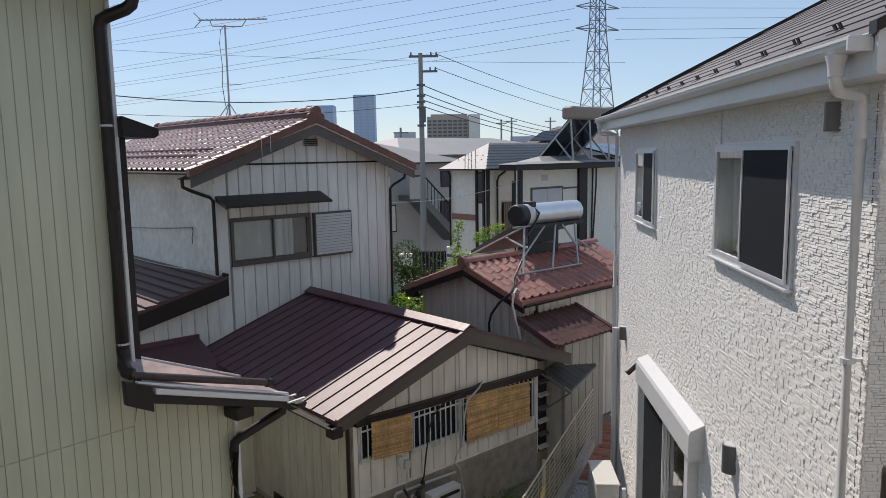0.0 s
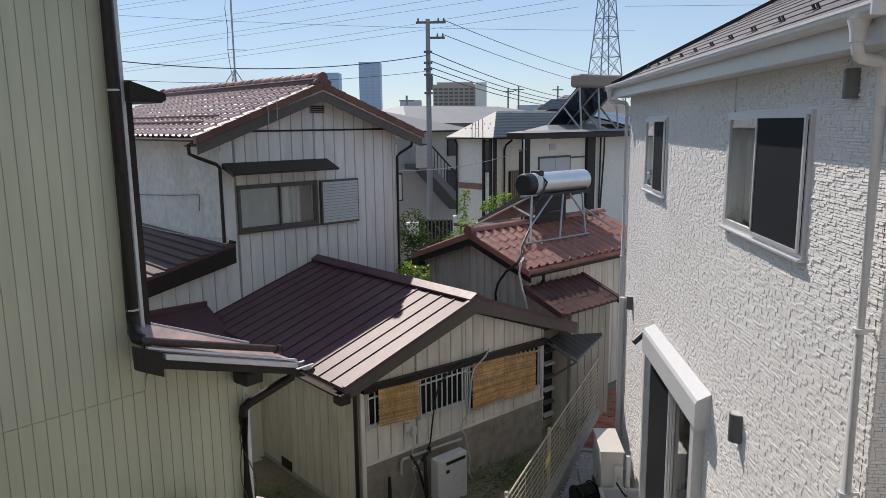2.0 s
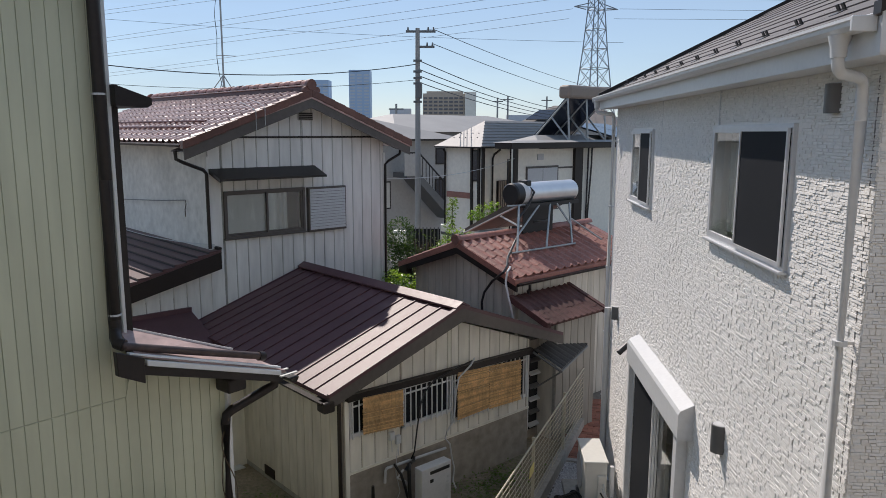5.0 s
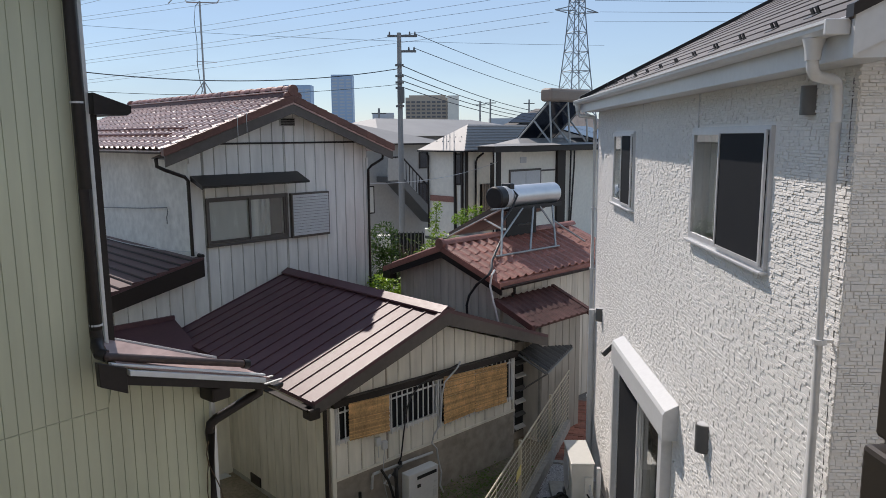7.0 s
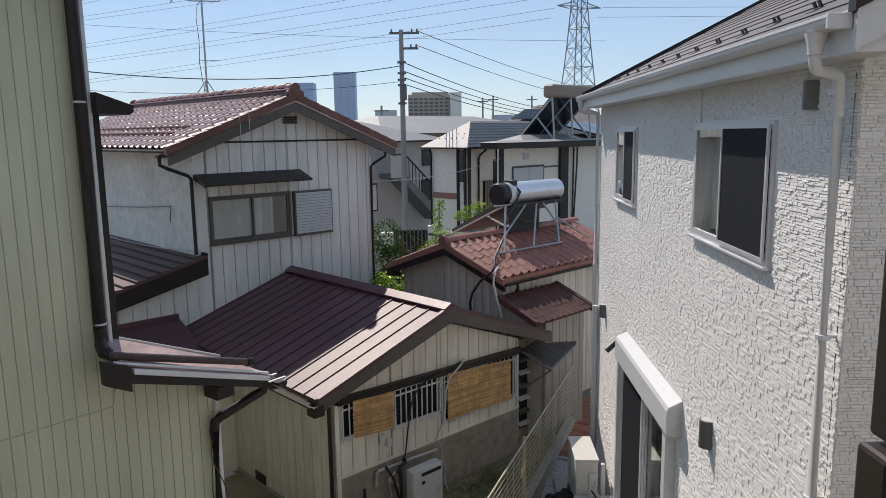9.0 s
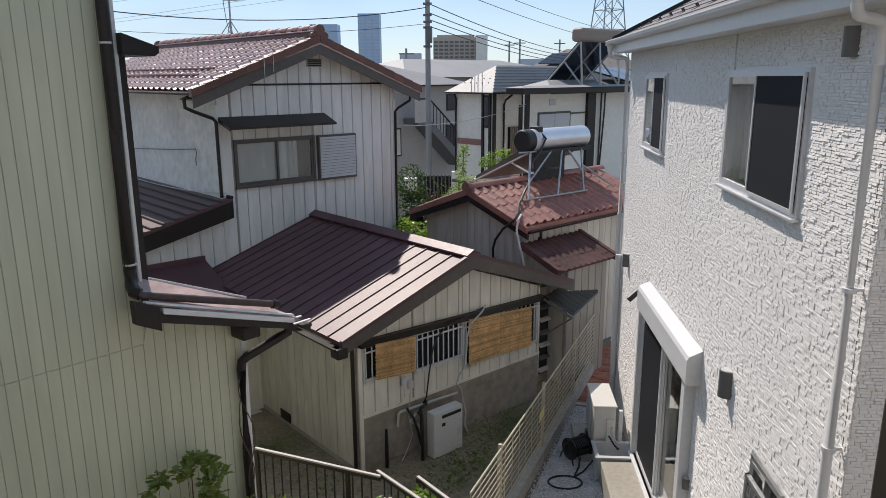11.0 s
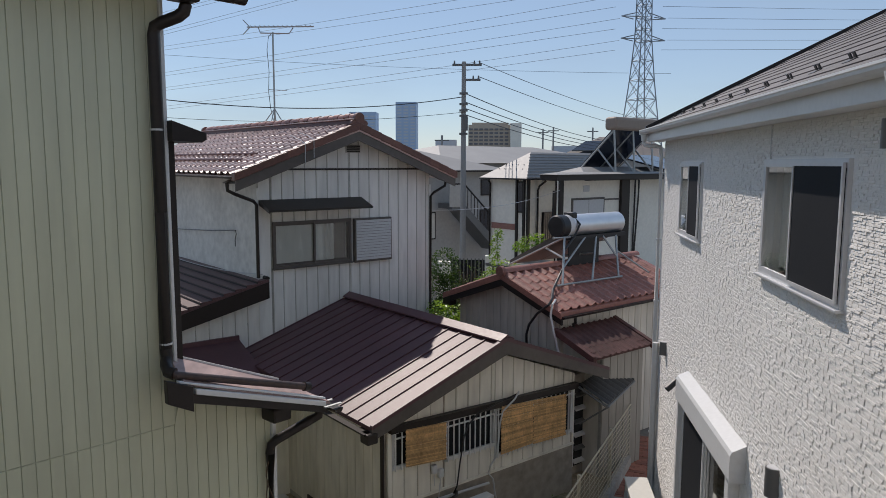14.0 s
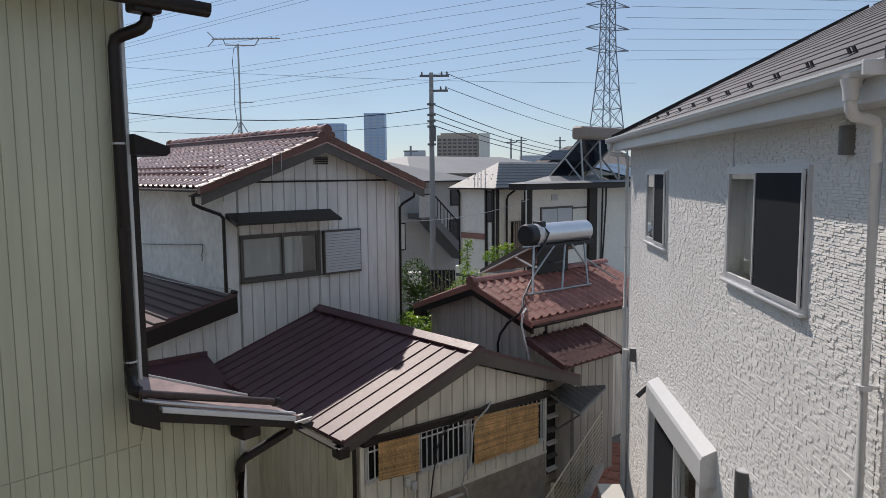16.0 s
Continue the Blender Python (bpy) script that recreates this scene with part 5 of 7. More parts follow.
for i in range(6):
    for j in range(30):
        piece("paver", paver, path, Matrix.Translation((i * 0.2 - (0.1 if j % 2 else 0), j * 0.1, 0.003 * ((i * 7 + j * 3) % 4))))
bm = B()
box(bm, -0.1, 0.9, -0.10, -0.005, 0, 0.045)
part("edging", bm, CONC, path)

# ---- back house with solar panels ----
F_B = pose(2.15, 20.6, 0, 0, 0, -47.34)


def hip_roof(x0, x1, y0, y1, z, zr, inset):
    """A hipped roof over the rectangle, ridge along its longer side."""
    bm = B()
    if abs(x1 - x0) < abs(y1 - y0):
        xm = (x0 + x1) / 2
        rid = [(xm, y0 + inset, zr), (xm, y1 - inset, zr)]
        v = [(x1, y0, z), (x1, y1, z), (x0, y1, z), (x0, y0, z)] + rid
        fs = ((0, 1, 5, 4), (1, 2, 5), (2, 3, 4, 5), (3, 0, 4), (3, 2, 1, 0))
    else:
        ym = (y0 + y1) / 2
        rid = [(x0 + inset, ym, zr), (x1 - inset, ym, zr)]
        v = [(x0, y0, z), (x1, y0, z), (x1, y1, z), (x0, y1, z)] + rid
        fs = ((0, 1, 5, 4), (1, 2, 5), (2, 3, 4, 5), (3, 0, 4), (3, 2, 1, 0))
    vs = [bm.verts.new(q) for q in v]
    for f in fs:
        bm.faces.new([vs[i] for i in f])
    return bm


bh = thing("back_house", F_B, "cream two-storey house with dark trim and low grey roof", "house")
HB = (0.52, 2.0, 2.9, 4.20)
bm = B()
holed(bm, -0.1, 0.0, 0, 7.0, Z0, 4.72, [HB])
part("wall", bm, CREAMW, bh, "cream rendered wall")
w_ = sliding_window(bh, *HB, 0.04, TAUPE, screen=None, mid=0.5)
for a, b in ((0.57, 1.25), (1.27, 1.95)):
    bm = B()
    box(bm, 0.036, 0.045, a, b, 2.96, 4.14)
    part("storm_shutter", bm, LGREY, w_, "closed grey metal storm shutter")
for y, w in ((-0.05, 0.12), (2.76, 0.40)):
    bm = B()
    box(bm, 0.0, 0.10, y, y + w, Z0, 4.72)
    part("dark_post", bm, BROWN, bh, "dark brown corner post")
bm = B()
box(bm, 0.0, 0.03, 2.0, 2.76, 4.10, 4.15)
part("trim_band", bm, TAUPE, bh)
bm = B()
box(bm, 0.0, 0.03, 1.02, 1.30, 4.38, 4.56)
part("wall_vent", bev(bm, 0.01), LGREY, bh)
bm = B()
box(bm, 0.12, 0.75, -0.95, 7.5, 4.74, 4.90)
part("eaves_board", bev(bm, 0.01), BROWN, bh, "dark brown deep eaves board")
part("roof", hip_roof(0.10, 0.80, -1.0, 7.55, 4.905, 4.96, 0.3), PALEROOF, bh, "low grey roof")
for k, (dx, yy) in enumerate(((0.12, 3.40), (0.14, 3.56))):
    bm = B()
    tube(bm, [(dx, yy, 4.7), (dx - 0.02, yy + 0.02, 4.2), (0.06, yy + 0.05 - 0.08 * k, 2.5), (0.06, yy, 0.5)], 0.028, 8)
    part("cable", bm, BLACK, bh)
bm = B()
box(bm, 0.02, 1.6, 2.2, 7.0, 1.55, 1.62)
part("porch_roof", bm, GREYP, bh, "grey low porch roof")
part("roof", hip_roof(-1.4, 0.08, 1.0, 7.55, 4.86, 5.10, 0.7), PALEROOF, bh, "low grey roof")
bm = B()
box(bm, -1.4, 0.06, 1.1, 7.4, 4.70, 4.855)
part("eaves_board", bm, BROWN, bh)
# house with the pale hipped roof
F_C = pose(1.42, 24.0, 0, 0, 0, -47.34)
wg = thing("hip_roof_house", F_C, "white rendered house with dark trim and pale hipped roof", "house")
bm = B()
box(bm, -1.75, 0.0, 0.0, 6.0, Z0, 4.70)
part("wall", bm, TAN, wg, "white rendered wall")
hr = part("roof", hip_roof(-1.95, 0.35, -0.35, 6.4, 4.71, 5.58, 1.35), PALEROOF, wg, "pale grey ribbed hipped roof")
bm = B()
box(bm, -1.95, 0.35, -0.35, 6.4, 4.66, 4.705)
part("eaves_board", bm, BROWN, wg)
for k in range(9):
    t = k / 9
    bm = B()
    xa, xb = 0.35 - 1.15 * t, 0.35 - 1.15 * t - 0.02
    z = 4.715 + 0.87 * t
    box(bm, xb, xa, -0.35 + 1.35 * t, 6.4 - 1.35 * t, z, z + 0.03)
    part("roof_rib", bm, PALEROOF, hr)
for j in range(2):
    for k in range(5 - j):
        bm = B()
        box(bm, -0.014, 0.014, -0.010, 0.010, 0, 0.026)
        bmesh.ops.translate(bm, verts=bm.verts, vec=(-0.30 - k * 0.28 - j * 0.14, 0.10 + j * 0.22, 4.71 + 0.644 * (0.45 + j * 0.22)))
        part("snow_guard", bm, GREYP, hr)
for y in (0.0, 1.42):
    bm = B()
    box(bm, 0.0, 0.08, y, y + 0.10, Z0, 4.66)
    part("dark_post", bm, BROWN, wg)
for x in (-0.45, -0.12):
    bm = B()
    box(bm, x, x + 0.08, -0.07, 0.0, Z0, 4.66)
    part("dark_post", bm, BROWN, wg)
bm = B()
tube(bm, [(-1.78, -0.06, 4.6), (-1.70, -0.06, 4.5), (-1.70, -0.06, 1.0)], 0.04, 8)
part("downpipe", bm, BROWN, wg)
bm = B()
tube(bm, [(0.3, 0.62, 4.62), (0.12, 0.5, 4.45), (0.05, 0.5, 4.3), (0.05, 0.5, 1.0)], 0.035, 8)
part("downpipe", bm, BROWN, wg)
bm = B()
box(bm, -0.37, -0.12, -0.04, 0.0, 3.55, 4.6)
wn_ = part("window", bm, BROWN, wg)
bm = B()
box(bm, -0.34, -0.15, -0.05, -0.04, 3.6, 4.55)
part("pane", bm, PV, wn_)
bm = B()
box(bm, -1.65, -0.45, -0.03, 0.0, 2.95, 3.15)
part("brick_band", bm, RTILE, wg, "red brick band")
bl = thing("balcony_rail", F_C @ pose(0.03, 0.80, 2.55), "tan slatted balcony rail on the house", "balcony rail")
for k in range(7):
    bm = B()
    box(bm, 0.03, 0.06, k * 0.10, k * 0.10 + 0.055, 0, 1.0)
    part("slat", bm, TANKM, bl)
# added dark board painting the shade seen between the slats
bm = B()
box(bm, -0.025, -0.005, -0.05, 0.70, -0.1, 1.0)
part("gap_shade_board", bm, BROWN, bl)
for z in (0.05, 0.95):
    bm = B()
    box(bm, 0.0, 0.03, 0, 0.66, z, z + 0.05)
    part("rail", bm, BROWN, bl)

# solar water heaters and panels on the back roof
rh = thing("roof_solar_collector", F_B, "tilted dark solar collectors on a steel frame on the back roof", "solar panel")
for k in range(2):
    y0 = 2.3 + 0.95 * k
    bm = B()
    prism(bm, [(0.10, y0, 6.20), (-1.2, y0, 5.02), (-1.2, y0, 5.10), (0.06, y0, 6.28)], (0, 0.9, 0))
    part("collector", bm, PV, rh)
for y0 in (2.28, 3.22, 4.18):
    for a, b in (((0.10, y0, 6.20), (0.20, y0, 4.92)), ((-0.5, y0, 5.65), (0.20, y0, 4.92)), ((0.1, y0, 6.20), (-1.2, y0, 5.0))):
        bm = B()
        tube(bm, [a, b], 0.03, 6)
        part("frame_bar", bm, GALV, rh)
bm = B()
box(bm, -0.22, 0.22, 2.2, 4.5, 6.20, 6.60)
part("tank", bev(bm, 0.10, 3), TANKM, rh, "tan storage tank")
for k in range(2):
    bm = B()
    prism(bm, [(0.6, 4.3 + k * 1.1, 4.98), (-1.4, 4.3 + k * 1.1, 5.45), (-1.4, 4.3 + k * 1.1, 5.50), (0.6, 4.3 + k * 1.1, 5.03)], (0, 1.05, 0))
    part("flat_module", bm, PV, rh, "dark blue solar module")

# ---- apartment house behind ----
F_P = pose(-3.2, 33.0, 0, 0, 0, -47.34)
ap = thing("apartment_house", F_P, "grey two-storey apartment house with outside stairs and pale roof", "apartment house")
bm = B()
box(bm, -9.0, 0.0, -3.0, 5.0, Z0, 4.80)
part("wall", bm, GREYW, ap, "grey rendered wall")
part("roof", hip_roof(-9.6, 0.6, -3.6, 5.6, 4.86, 6.05, 3.5), PALEROOF, ap, "pale grey roof")
bm = B()
box(bm, -9.6, 0.6, -3.6, 5.6, 4.78, 4.855)
part("eaves_board", bm, BROWN, ap)
for y0, y1, z0, z1, pane in ((0.25, 1.25, 1.6, 2.9, FROST), (4.1, 4.7, 1.7, 2.9, PV), (4.15, 4.75, 3.6, 4.4, PV)):
    bm = B()
    box(bm, 0.0, 0.05, y0, y1, z0, z1)
    wn_ = part("window", bm, BROWN, ap)
    bm = B()
    box(bm, 0.05, 0.055, y0 + 0.06, y1 - 0.06, z0 + 0.06, z1 - 0.06)
    part("pane", bm, pane, wn_)
st = B()
prism(st, [(0.3, 1.2, 3.35), (0.3, 1.9, 3.35), (0.3, 4.6, 1.0), (0.3, 4.0, 1.0), (0.3, 1.7, 3.1), (0.3, 1.2, 3.1)], (1.0, 0, 0))
st = part("stair", st, GREYP, ap, "dark outside steel stair")
bm = B()
tube(bm, [(1.32, 1.2, 4.25), (1.32, 1.9, 4.25), (1.32, 4.6, 1.9)], 0.04, 6)
part("handrail", bm, BROWN, st)
for k in range(16):
    bm = B()
    y = 1.3 + k * 0.21
    z = 3.35 - max(0, y - 1.9) * 0.87
    tube(bm, [(1.32, y, z), (1.32, y, z + 0.9)], 0.025, 4)
    part("baluster", bm, BROWN, st)
bm = B()
box(bm, 1.34, 1.37, 1.0, 1.9, 3.2, 4.2)
part("landing_panel", bm, GREYW, st)

# second pale roof further back
F_Q = pose(3.0, 47.0, 0, 0, 0, -47.34)
q_ = thing("far_house", F_Q, "grey house with a broad pale roof", "house")
bm = B()
box(bm, -9.0, 0.0, -5.0, 9.0, Z0, 5.2)
part("wall", bm, GREYW, q_)
bm = B()
v = [(0.7, -8, 5.2), (0.7, 10, 5.2), (-9.7, 10, 5.2), (-9.7, -8, 5.2), (-4.5, -4, 6.35), (-4.5, 5, 6.35)]
vs = [bm.verts.new(q) for q in v]
for f in ((0, 1, 5, 4), (1, 2, 5), (2, 3, 4, 5), (3, 0, 4), (3, 2, 1, 0)):
    bm.faces.new([vs[i] for i in f])
part("roof", bm, PALEROOF, q_, "broad pale grey roof")

# ---- utility pole ----
po = thing("utility_pole", Matrix.Translation((-0.7, 24.5, 1.56)) @ Matrix.Diagonal((0.7, 0.7, 0.7, 1)), "grey concrete utility pole with crossarms and cables", "utility pole")
bm = B()
tube(bm, [(0, 0, -2.9), (0, 0, 10.0)], [0.175, 0.10], 12)
part("shaft", bm, POLEM, po, "", True)
for z, x0, x1 in ((9.85, -0.55, 0.85), (9.15, -0.1, 0.8)):
    bm = B()
    box(bm, x0, x1, -0.05, 0.05, z - 0.05, z + 0.05)
    arm = part("crossarm", bm, GREYP, po)
    for x in (x0 + 0.1, x1 - 0.1, x1 - 0.35):
        bm = B()
        tube(bm, [(x, 0, z + 0.05), (x, 0, z + 0.2)], [0.05, 0.03], 8)
        part("insulator", bm, GREYP, arm)
bm = B()
tube(bm, [(0.05, -0.15, 6.75), (0.05, -0.15, 7.4)], 0.17, 10)
part("transformer", bm, GREYP, po, "", True)
for z in (8.5, 8.0, 7.7, 7.45, 6.6):
    bm = B()
    box(bm, -0.2, 0.2, -0.2, -0.1, z - 0.05, z + 0.05)
    part("bracket", bm, GREYP, po)


def cable(a, b, sag, r, material=WIRE, lab="thin black overhead cable", n=24):
    a, b = Vector(a), Vector(b)
    bm = B()
    tube(bm, [a.lerp(b, t) - Vector((0, 0, 4 * sag * t * (1 - t))) for t in np.linspace(0, 1, n)], r, 5)
    solid("overhead_cable", bm, material, Matrix(), lab, "cable", "overhead cables")


def pt(z, dx=0):
    return po.matrix_world @ Vector((dx, 0, z))


cable((-9.52, 19.11, 6.985), pt(8.36), 0.364, 0.014, lab="thick black overhead cable")
cable((-11.2, 23.1, 6.705), pt(7.63), 0.245, 0.008)
cable(pt(9.95, 0.75), (24, 80, 9.6), 0.9, 0.012)
cable(pt(9.3, 0.7), (24, 80, 8.6), 0.9, 0.012)
for z in (8.5, 8.1, 7.8, 7.5):
    cable(pt(z, 0.1), (14, 60, 6.6 + 0.4 * (z - 7.5)), 0.7, 0.016)

# ---- pylon and high-voltage lines ----
PY = Vector((41.5, 196.0, 0))
py = thing("transmission_tower", pose(PY.x, PY.y, 0, 0, 0, 20), "tall steel lattice transmission tower with three crossarms", "transmission tower")
lv = [(0, 5.2), (10, 4.1), (17, 3.2), (22, 2.75), (27, 2.3), (32, 1.95), (37, 1.6), (40, 1.5), (43, 1.45), (46, 1.4), (49, 1.35), (52, 1.3), (55, 1.25), (60, 0.9)]
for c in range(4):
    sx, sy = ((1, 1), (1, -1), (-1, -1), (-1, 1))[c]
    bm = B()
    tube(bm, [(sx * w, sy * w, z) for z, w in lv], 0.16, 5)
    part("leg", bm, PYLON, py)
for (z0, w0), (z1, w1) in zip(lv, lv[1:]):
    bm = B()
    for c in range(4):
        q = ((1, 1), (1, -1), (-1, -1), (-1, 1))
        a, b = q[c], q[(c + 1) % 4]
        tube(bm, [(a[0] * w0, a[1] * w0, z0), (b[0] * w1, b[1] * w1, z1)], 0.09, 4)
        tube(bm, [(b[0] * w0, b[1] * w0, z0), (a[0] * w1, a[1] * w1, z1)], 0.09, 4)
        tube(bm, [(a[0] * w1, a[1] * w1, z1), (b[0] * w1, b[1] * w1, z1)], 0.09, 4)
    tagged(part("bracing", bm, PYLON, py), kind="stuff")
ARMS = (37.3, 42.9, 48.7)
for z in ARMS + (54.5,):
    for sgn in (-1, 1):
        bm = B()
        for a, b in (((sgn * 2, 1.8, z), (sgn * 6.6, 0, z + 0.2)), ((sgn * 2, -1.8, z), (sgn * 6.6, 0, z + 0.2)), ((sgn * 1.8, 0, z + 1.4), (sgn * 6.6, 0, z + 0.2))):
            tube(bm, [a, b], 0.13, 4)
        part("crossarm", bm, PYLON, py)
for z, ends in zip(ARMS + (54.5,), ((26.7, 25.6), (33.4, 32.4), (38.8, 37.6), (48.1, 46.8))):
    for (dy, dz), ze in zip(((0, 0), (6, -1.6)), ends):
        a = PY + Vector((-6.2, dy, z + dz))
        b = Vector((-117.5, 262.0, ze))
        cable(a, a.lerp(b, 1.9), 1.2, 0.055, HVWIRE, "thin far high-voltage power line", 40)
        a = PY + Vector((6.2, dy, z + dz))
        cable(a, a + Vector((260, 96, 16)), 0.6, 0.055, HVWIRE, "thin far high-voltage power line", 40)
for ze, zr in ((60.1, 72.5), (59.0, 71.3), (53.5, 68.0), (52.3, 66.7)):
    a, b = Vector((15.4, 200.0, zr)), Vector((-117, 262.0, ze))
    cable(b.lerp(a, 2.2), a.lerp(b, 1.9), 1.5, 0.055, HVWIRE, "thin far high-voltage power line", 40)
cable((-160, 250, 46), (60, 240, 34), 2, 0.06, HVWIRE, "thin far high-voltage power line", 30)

# ---- skyline ----


def tower_block(name, x, y, w, d, h, material, lab, rows_, cols, rz=0, glassy=True):
    t_ = thing(name, pose(x, y, 0, 0, 0, rz), lab, "building")
    bm = B()
    box(bm, -w / 2, w / 2, 0, d, -1, h)
    part("wall", bm, material, t_)
    for j in range(rows_):
        for i in range(cols):
            bm = B()
            z0 = h * (0.28 + 0.68 * j / rows_)
            x0 = -w / 2 + w * (i + 0.15) / cols
            box(bm, x0, x0 + w / cols * 0.7, -0.4, 0.0, z0, z0 + h * 0.68 / rows_ * 0.5)
            part("window_band", bm, FARGREY if glassy else FARWIN, t_)
    return t_


b1 = tower_block("mansion_block", 5.5, 400, 28, 14, 26.0, FARTAN, "far tan apartment block with balconies", 9, 10, 0, False)
bm = B()
box(bm, 9, 15, -3, 10, 0, 26.8)
part("wing", bm, CREAMW, b1)
bm = B()
box(bm, -12, 8, 2, 12, 26, 27.3)
part("roof_edge", bm, FARTAN, b1)
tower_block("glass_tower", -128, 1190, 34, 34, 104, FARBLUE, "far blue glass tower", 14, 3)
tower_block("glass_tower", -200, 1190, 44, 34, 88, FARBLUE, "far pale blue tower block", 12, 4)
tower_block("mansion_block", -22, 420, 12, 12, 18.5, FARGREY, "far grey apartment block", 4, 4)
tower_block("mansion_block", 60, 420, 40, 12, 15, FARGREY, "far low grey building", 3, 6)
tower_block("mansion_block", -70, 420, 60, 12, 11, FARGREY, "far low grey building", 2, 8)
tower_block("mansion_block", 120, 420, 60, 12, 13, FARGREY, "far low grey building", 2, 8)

for x_, y_, h_ in ((9.7, 120, 10.8), (11.4, 120, 11.1), (17.8, 120, 11.0), (-5.2, 90, 8.6)):
    fp = thing("utility_pole", pose(x_, y_, 0), "far grey utility pole above the roofs", "utility pole", "far utility poles")
    bm = B()
    tube(bm, [(0, 0, Z0), (0, 0, h_)], [0.18, 0.13], 8)
    part("shaft", bm, POLEM, fp)
    bm = B()
    box(bm, -0.9, 0.9, -0.06, 0.06, h_ - 0.7, h_ - 0.55)
    part("crossarm", bm, GREYP, fp)
dk = thing("dark_roof_house", pose(7.0, 45, 0, 0, 0, -20), "distant house with dark roof and solar panels", "house")
bm = B()
box(bm, -2.0, 4.0, 0, 5, Z0, 5.6)
part("wall", bm, GREYW, dk)
part("roof", hip_roof(-2.4, 4.4, -0.4, 5.4, 5.6, 6.9, 2.0), SLATE, dk, "dark slate roof")
bm = B()
prism(bm, [(-1.6, -0.1, 5.95), (1.6, -0.1, 5.95), (1.2, 1.1, 6.55), (-1.0, 1.1, 6.55)], (0, 0, 0.06))
part("solar_module", bm, PV, dk)

# ---- aerial on the tile roof ----
aer = thing("roof_aerial", F_A @ pose(-3.53, -0.93, 0), "television aerial on a guyed mast above the ridge", "aerial")
bm = B()
tube(bm, [(0, 0, 5.95), (0, 0, 8.3)], 0.022, 8)
part("mast", bm, GALV, aer)
for sx, sy in ((0.3, 0.2), (-0.3, 0.2), (0.3, -0.3), (-0.3, -0.3)):
    bm = B()
    tube(bm, [(0, 0, 6.5), (sx, sy, 5.95)], 0.012, 5)
    part("stay_leg", bm, GALV, aer)
ra = radians(47)
ux, uy = math.cos(ra), math.sin(ra)
bm = B()
tube(bm, [(-0.62 * ux, -0.62 * uy, 8.42), (1.0 * ux, 1.0 * uy, 8.42)], 0.016, 6)
boom = part("boom", bm, GALV, aer)
for k in range(14):
    t = -0.5 + k * 0.11
    bm = B()
    tube(bm, [(t * ux - 0.12 * uy, t * uy + 0.12 * ux, 8.43), (t * ux + 0.12 * uy, t * uy - 0.12 * ux, 8.43)], 0.008, 5)
    part("element", bm, GALV, boom)
bm = B()
for sg_ in (1, -1):
    tube(bm, [(-0.55 * ux, -0.55 * uy, 8.42), (-0.72 * ux, -0.72 * uy, 8.42 + sg_ * 0.17)], 0.012, 5)
tube(bm, [(-0.35 * ux, -0.35 * uy, 8.42), (-0.3 * ux, -0.3 * uy, 8.28), (0.4 * ux, 0.4 * uy, 8.26), (0.5 * ux, 0.5 * uy, 8.40)], 0.014, 5)
part("reflector", bm, GALV, aer)
bm = B()
tube(bm, [(-0.15 * ux, -0.15 * uy, 6.95), (0.32 * ux, 0.32 * uy, 6.93)], 0.008, 5)
part("lower_boom", bm, GALV, aer)

bm = B()
tube(bm, [(0.02, 0.0, 8.30), (-0.13, -0.05, 8.2), (-0.16, -0.08, 7.9), (-0.12, -0.06, 7.4), (-0.15, -0.07, 6.9), (-0.10, -0.05, 6.5), (-0.06, 0.0, 6.2), (-0.10, -0.3, 5.95)], 0.008, 5)
part("lead", bm, WIRE, aer, "thin dark aerial lead")
for y_, drop in ((-2.02, 0.30), (-2.20, 0.34)):
    bm = B()
    z_ = 5.97 - 0.375 * abs(y_ - RX)
    tube(bm, [(-0.6, y_ + 0.25, z_ + 0.20), (0.1, y_ + 0.08, z_ + 0.10), (0.44, y_, z_ + 0.02), (0.455, y_ - 0.01, z_ - drop)], 0.006, 5)
    solid("guy_wire", bm, LGREY, F_T, "thin pale wire hanging over the tiled verge", "wire")
cable(tuple(F_T @ Vector((0.1, 1.0, 4.2))), tuple(F_B @ Vector((0.1, -0.1, 4.45))), 0.15, 0.007, LGREY, "pale slack service wire between two houses")

# ---- water heater and pipes on the shed wall ----
he = thing("water_heater", F_S @ pose(1.22, -1.63, Z0 - 0.01), "white wall-side gas water heater standing on the soil", "water heater")
bm = B()
box(bm, -0.17, 0.0, -0.28, 0.30, 0.03, 0.76)
part("casing", bev(bm, 0.012), WHITE, he)
bm = B()
box(bm, -0.002, 0.012, -0.12, 0.26, 0.65, 0.70)
part("exhaust_slot", bev(bm, 0.005), BLACK, he)
bm = B()
box(bm, 0.0, 0.008, -0.12, -0.06, 0.52, 0.57)
part("badge", bm, BLACK, he)
for k, (y, z, w, h) in enumerate(((0.22, 0.50, 0.05, 0.03), (0.20, 0.43, 0.05, 0.015), (0.19, 0.28, 0.07, 0.12), (0.2, 0.16, 0.03, 0.05))):
    bm = B()
    box(bm, 0.0, 0.004, y, y + w, z, z + h)
    part("notice", bm, LGREY, he)
bm = B()
box(bm, -0.15, -0.02, -0.27, 0.28, 0, 0.03)
part("base", bm, GREYP, he)


def wall_line(name, pts, r, material, lab, cat="pipe"):
    bm = B()
    tube(bm, pts, r, 8)
    return solid(name, bm, material, F_S, lab, cat, smooth=True)


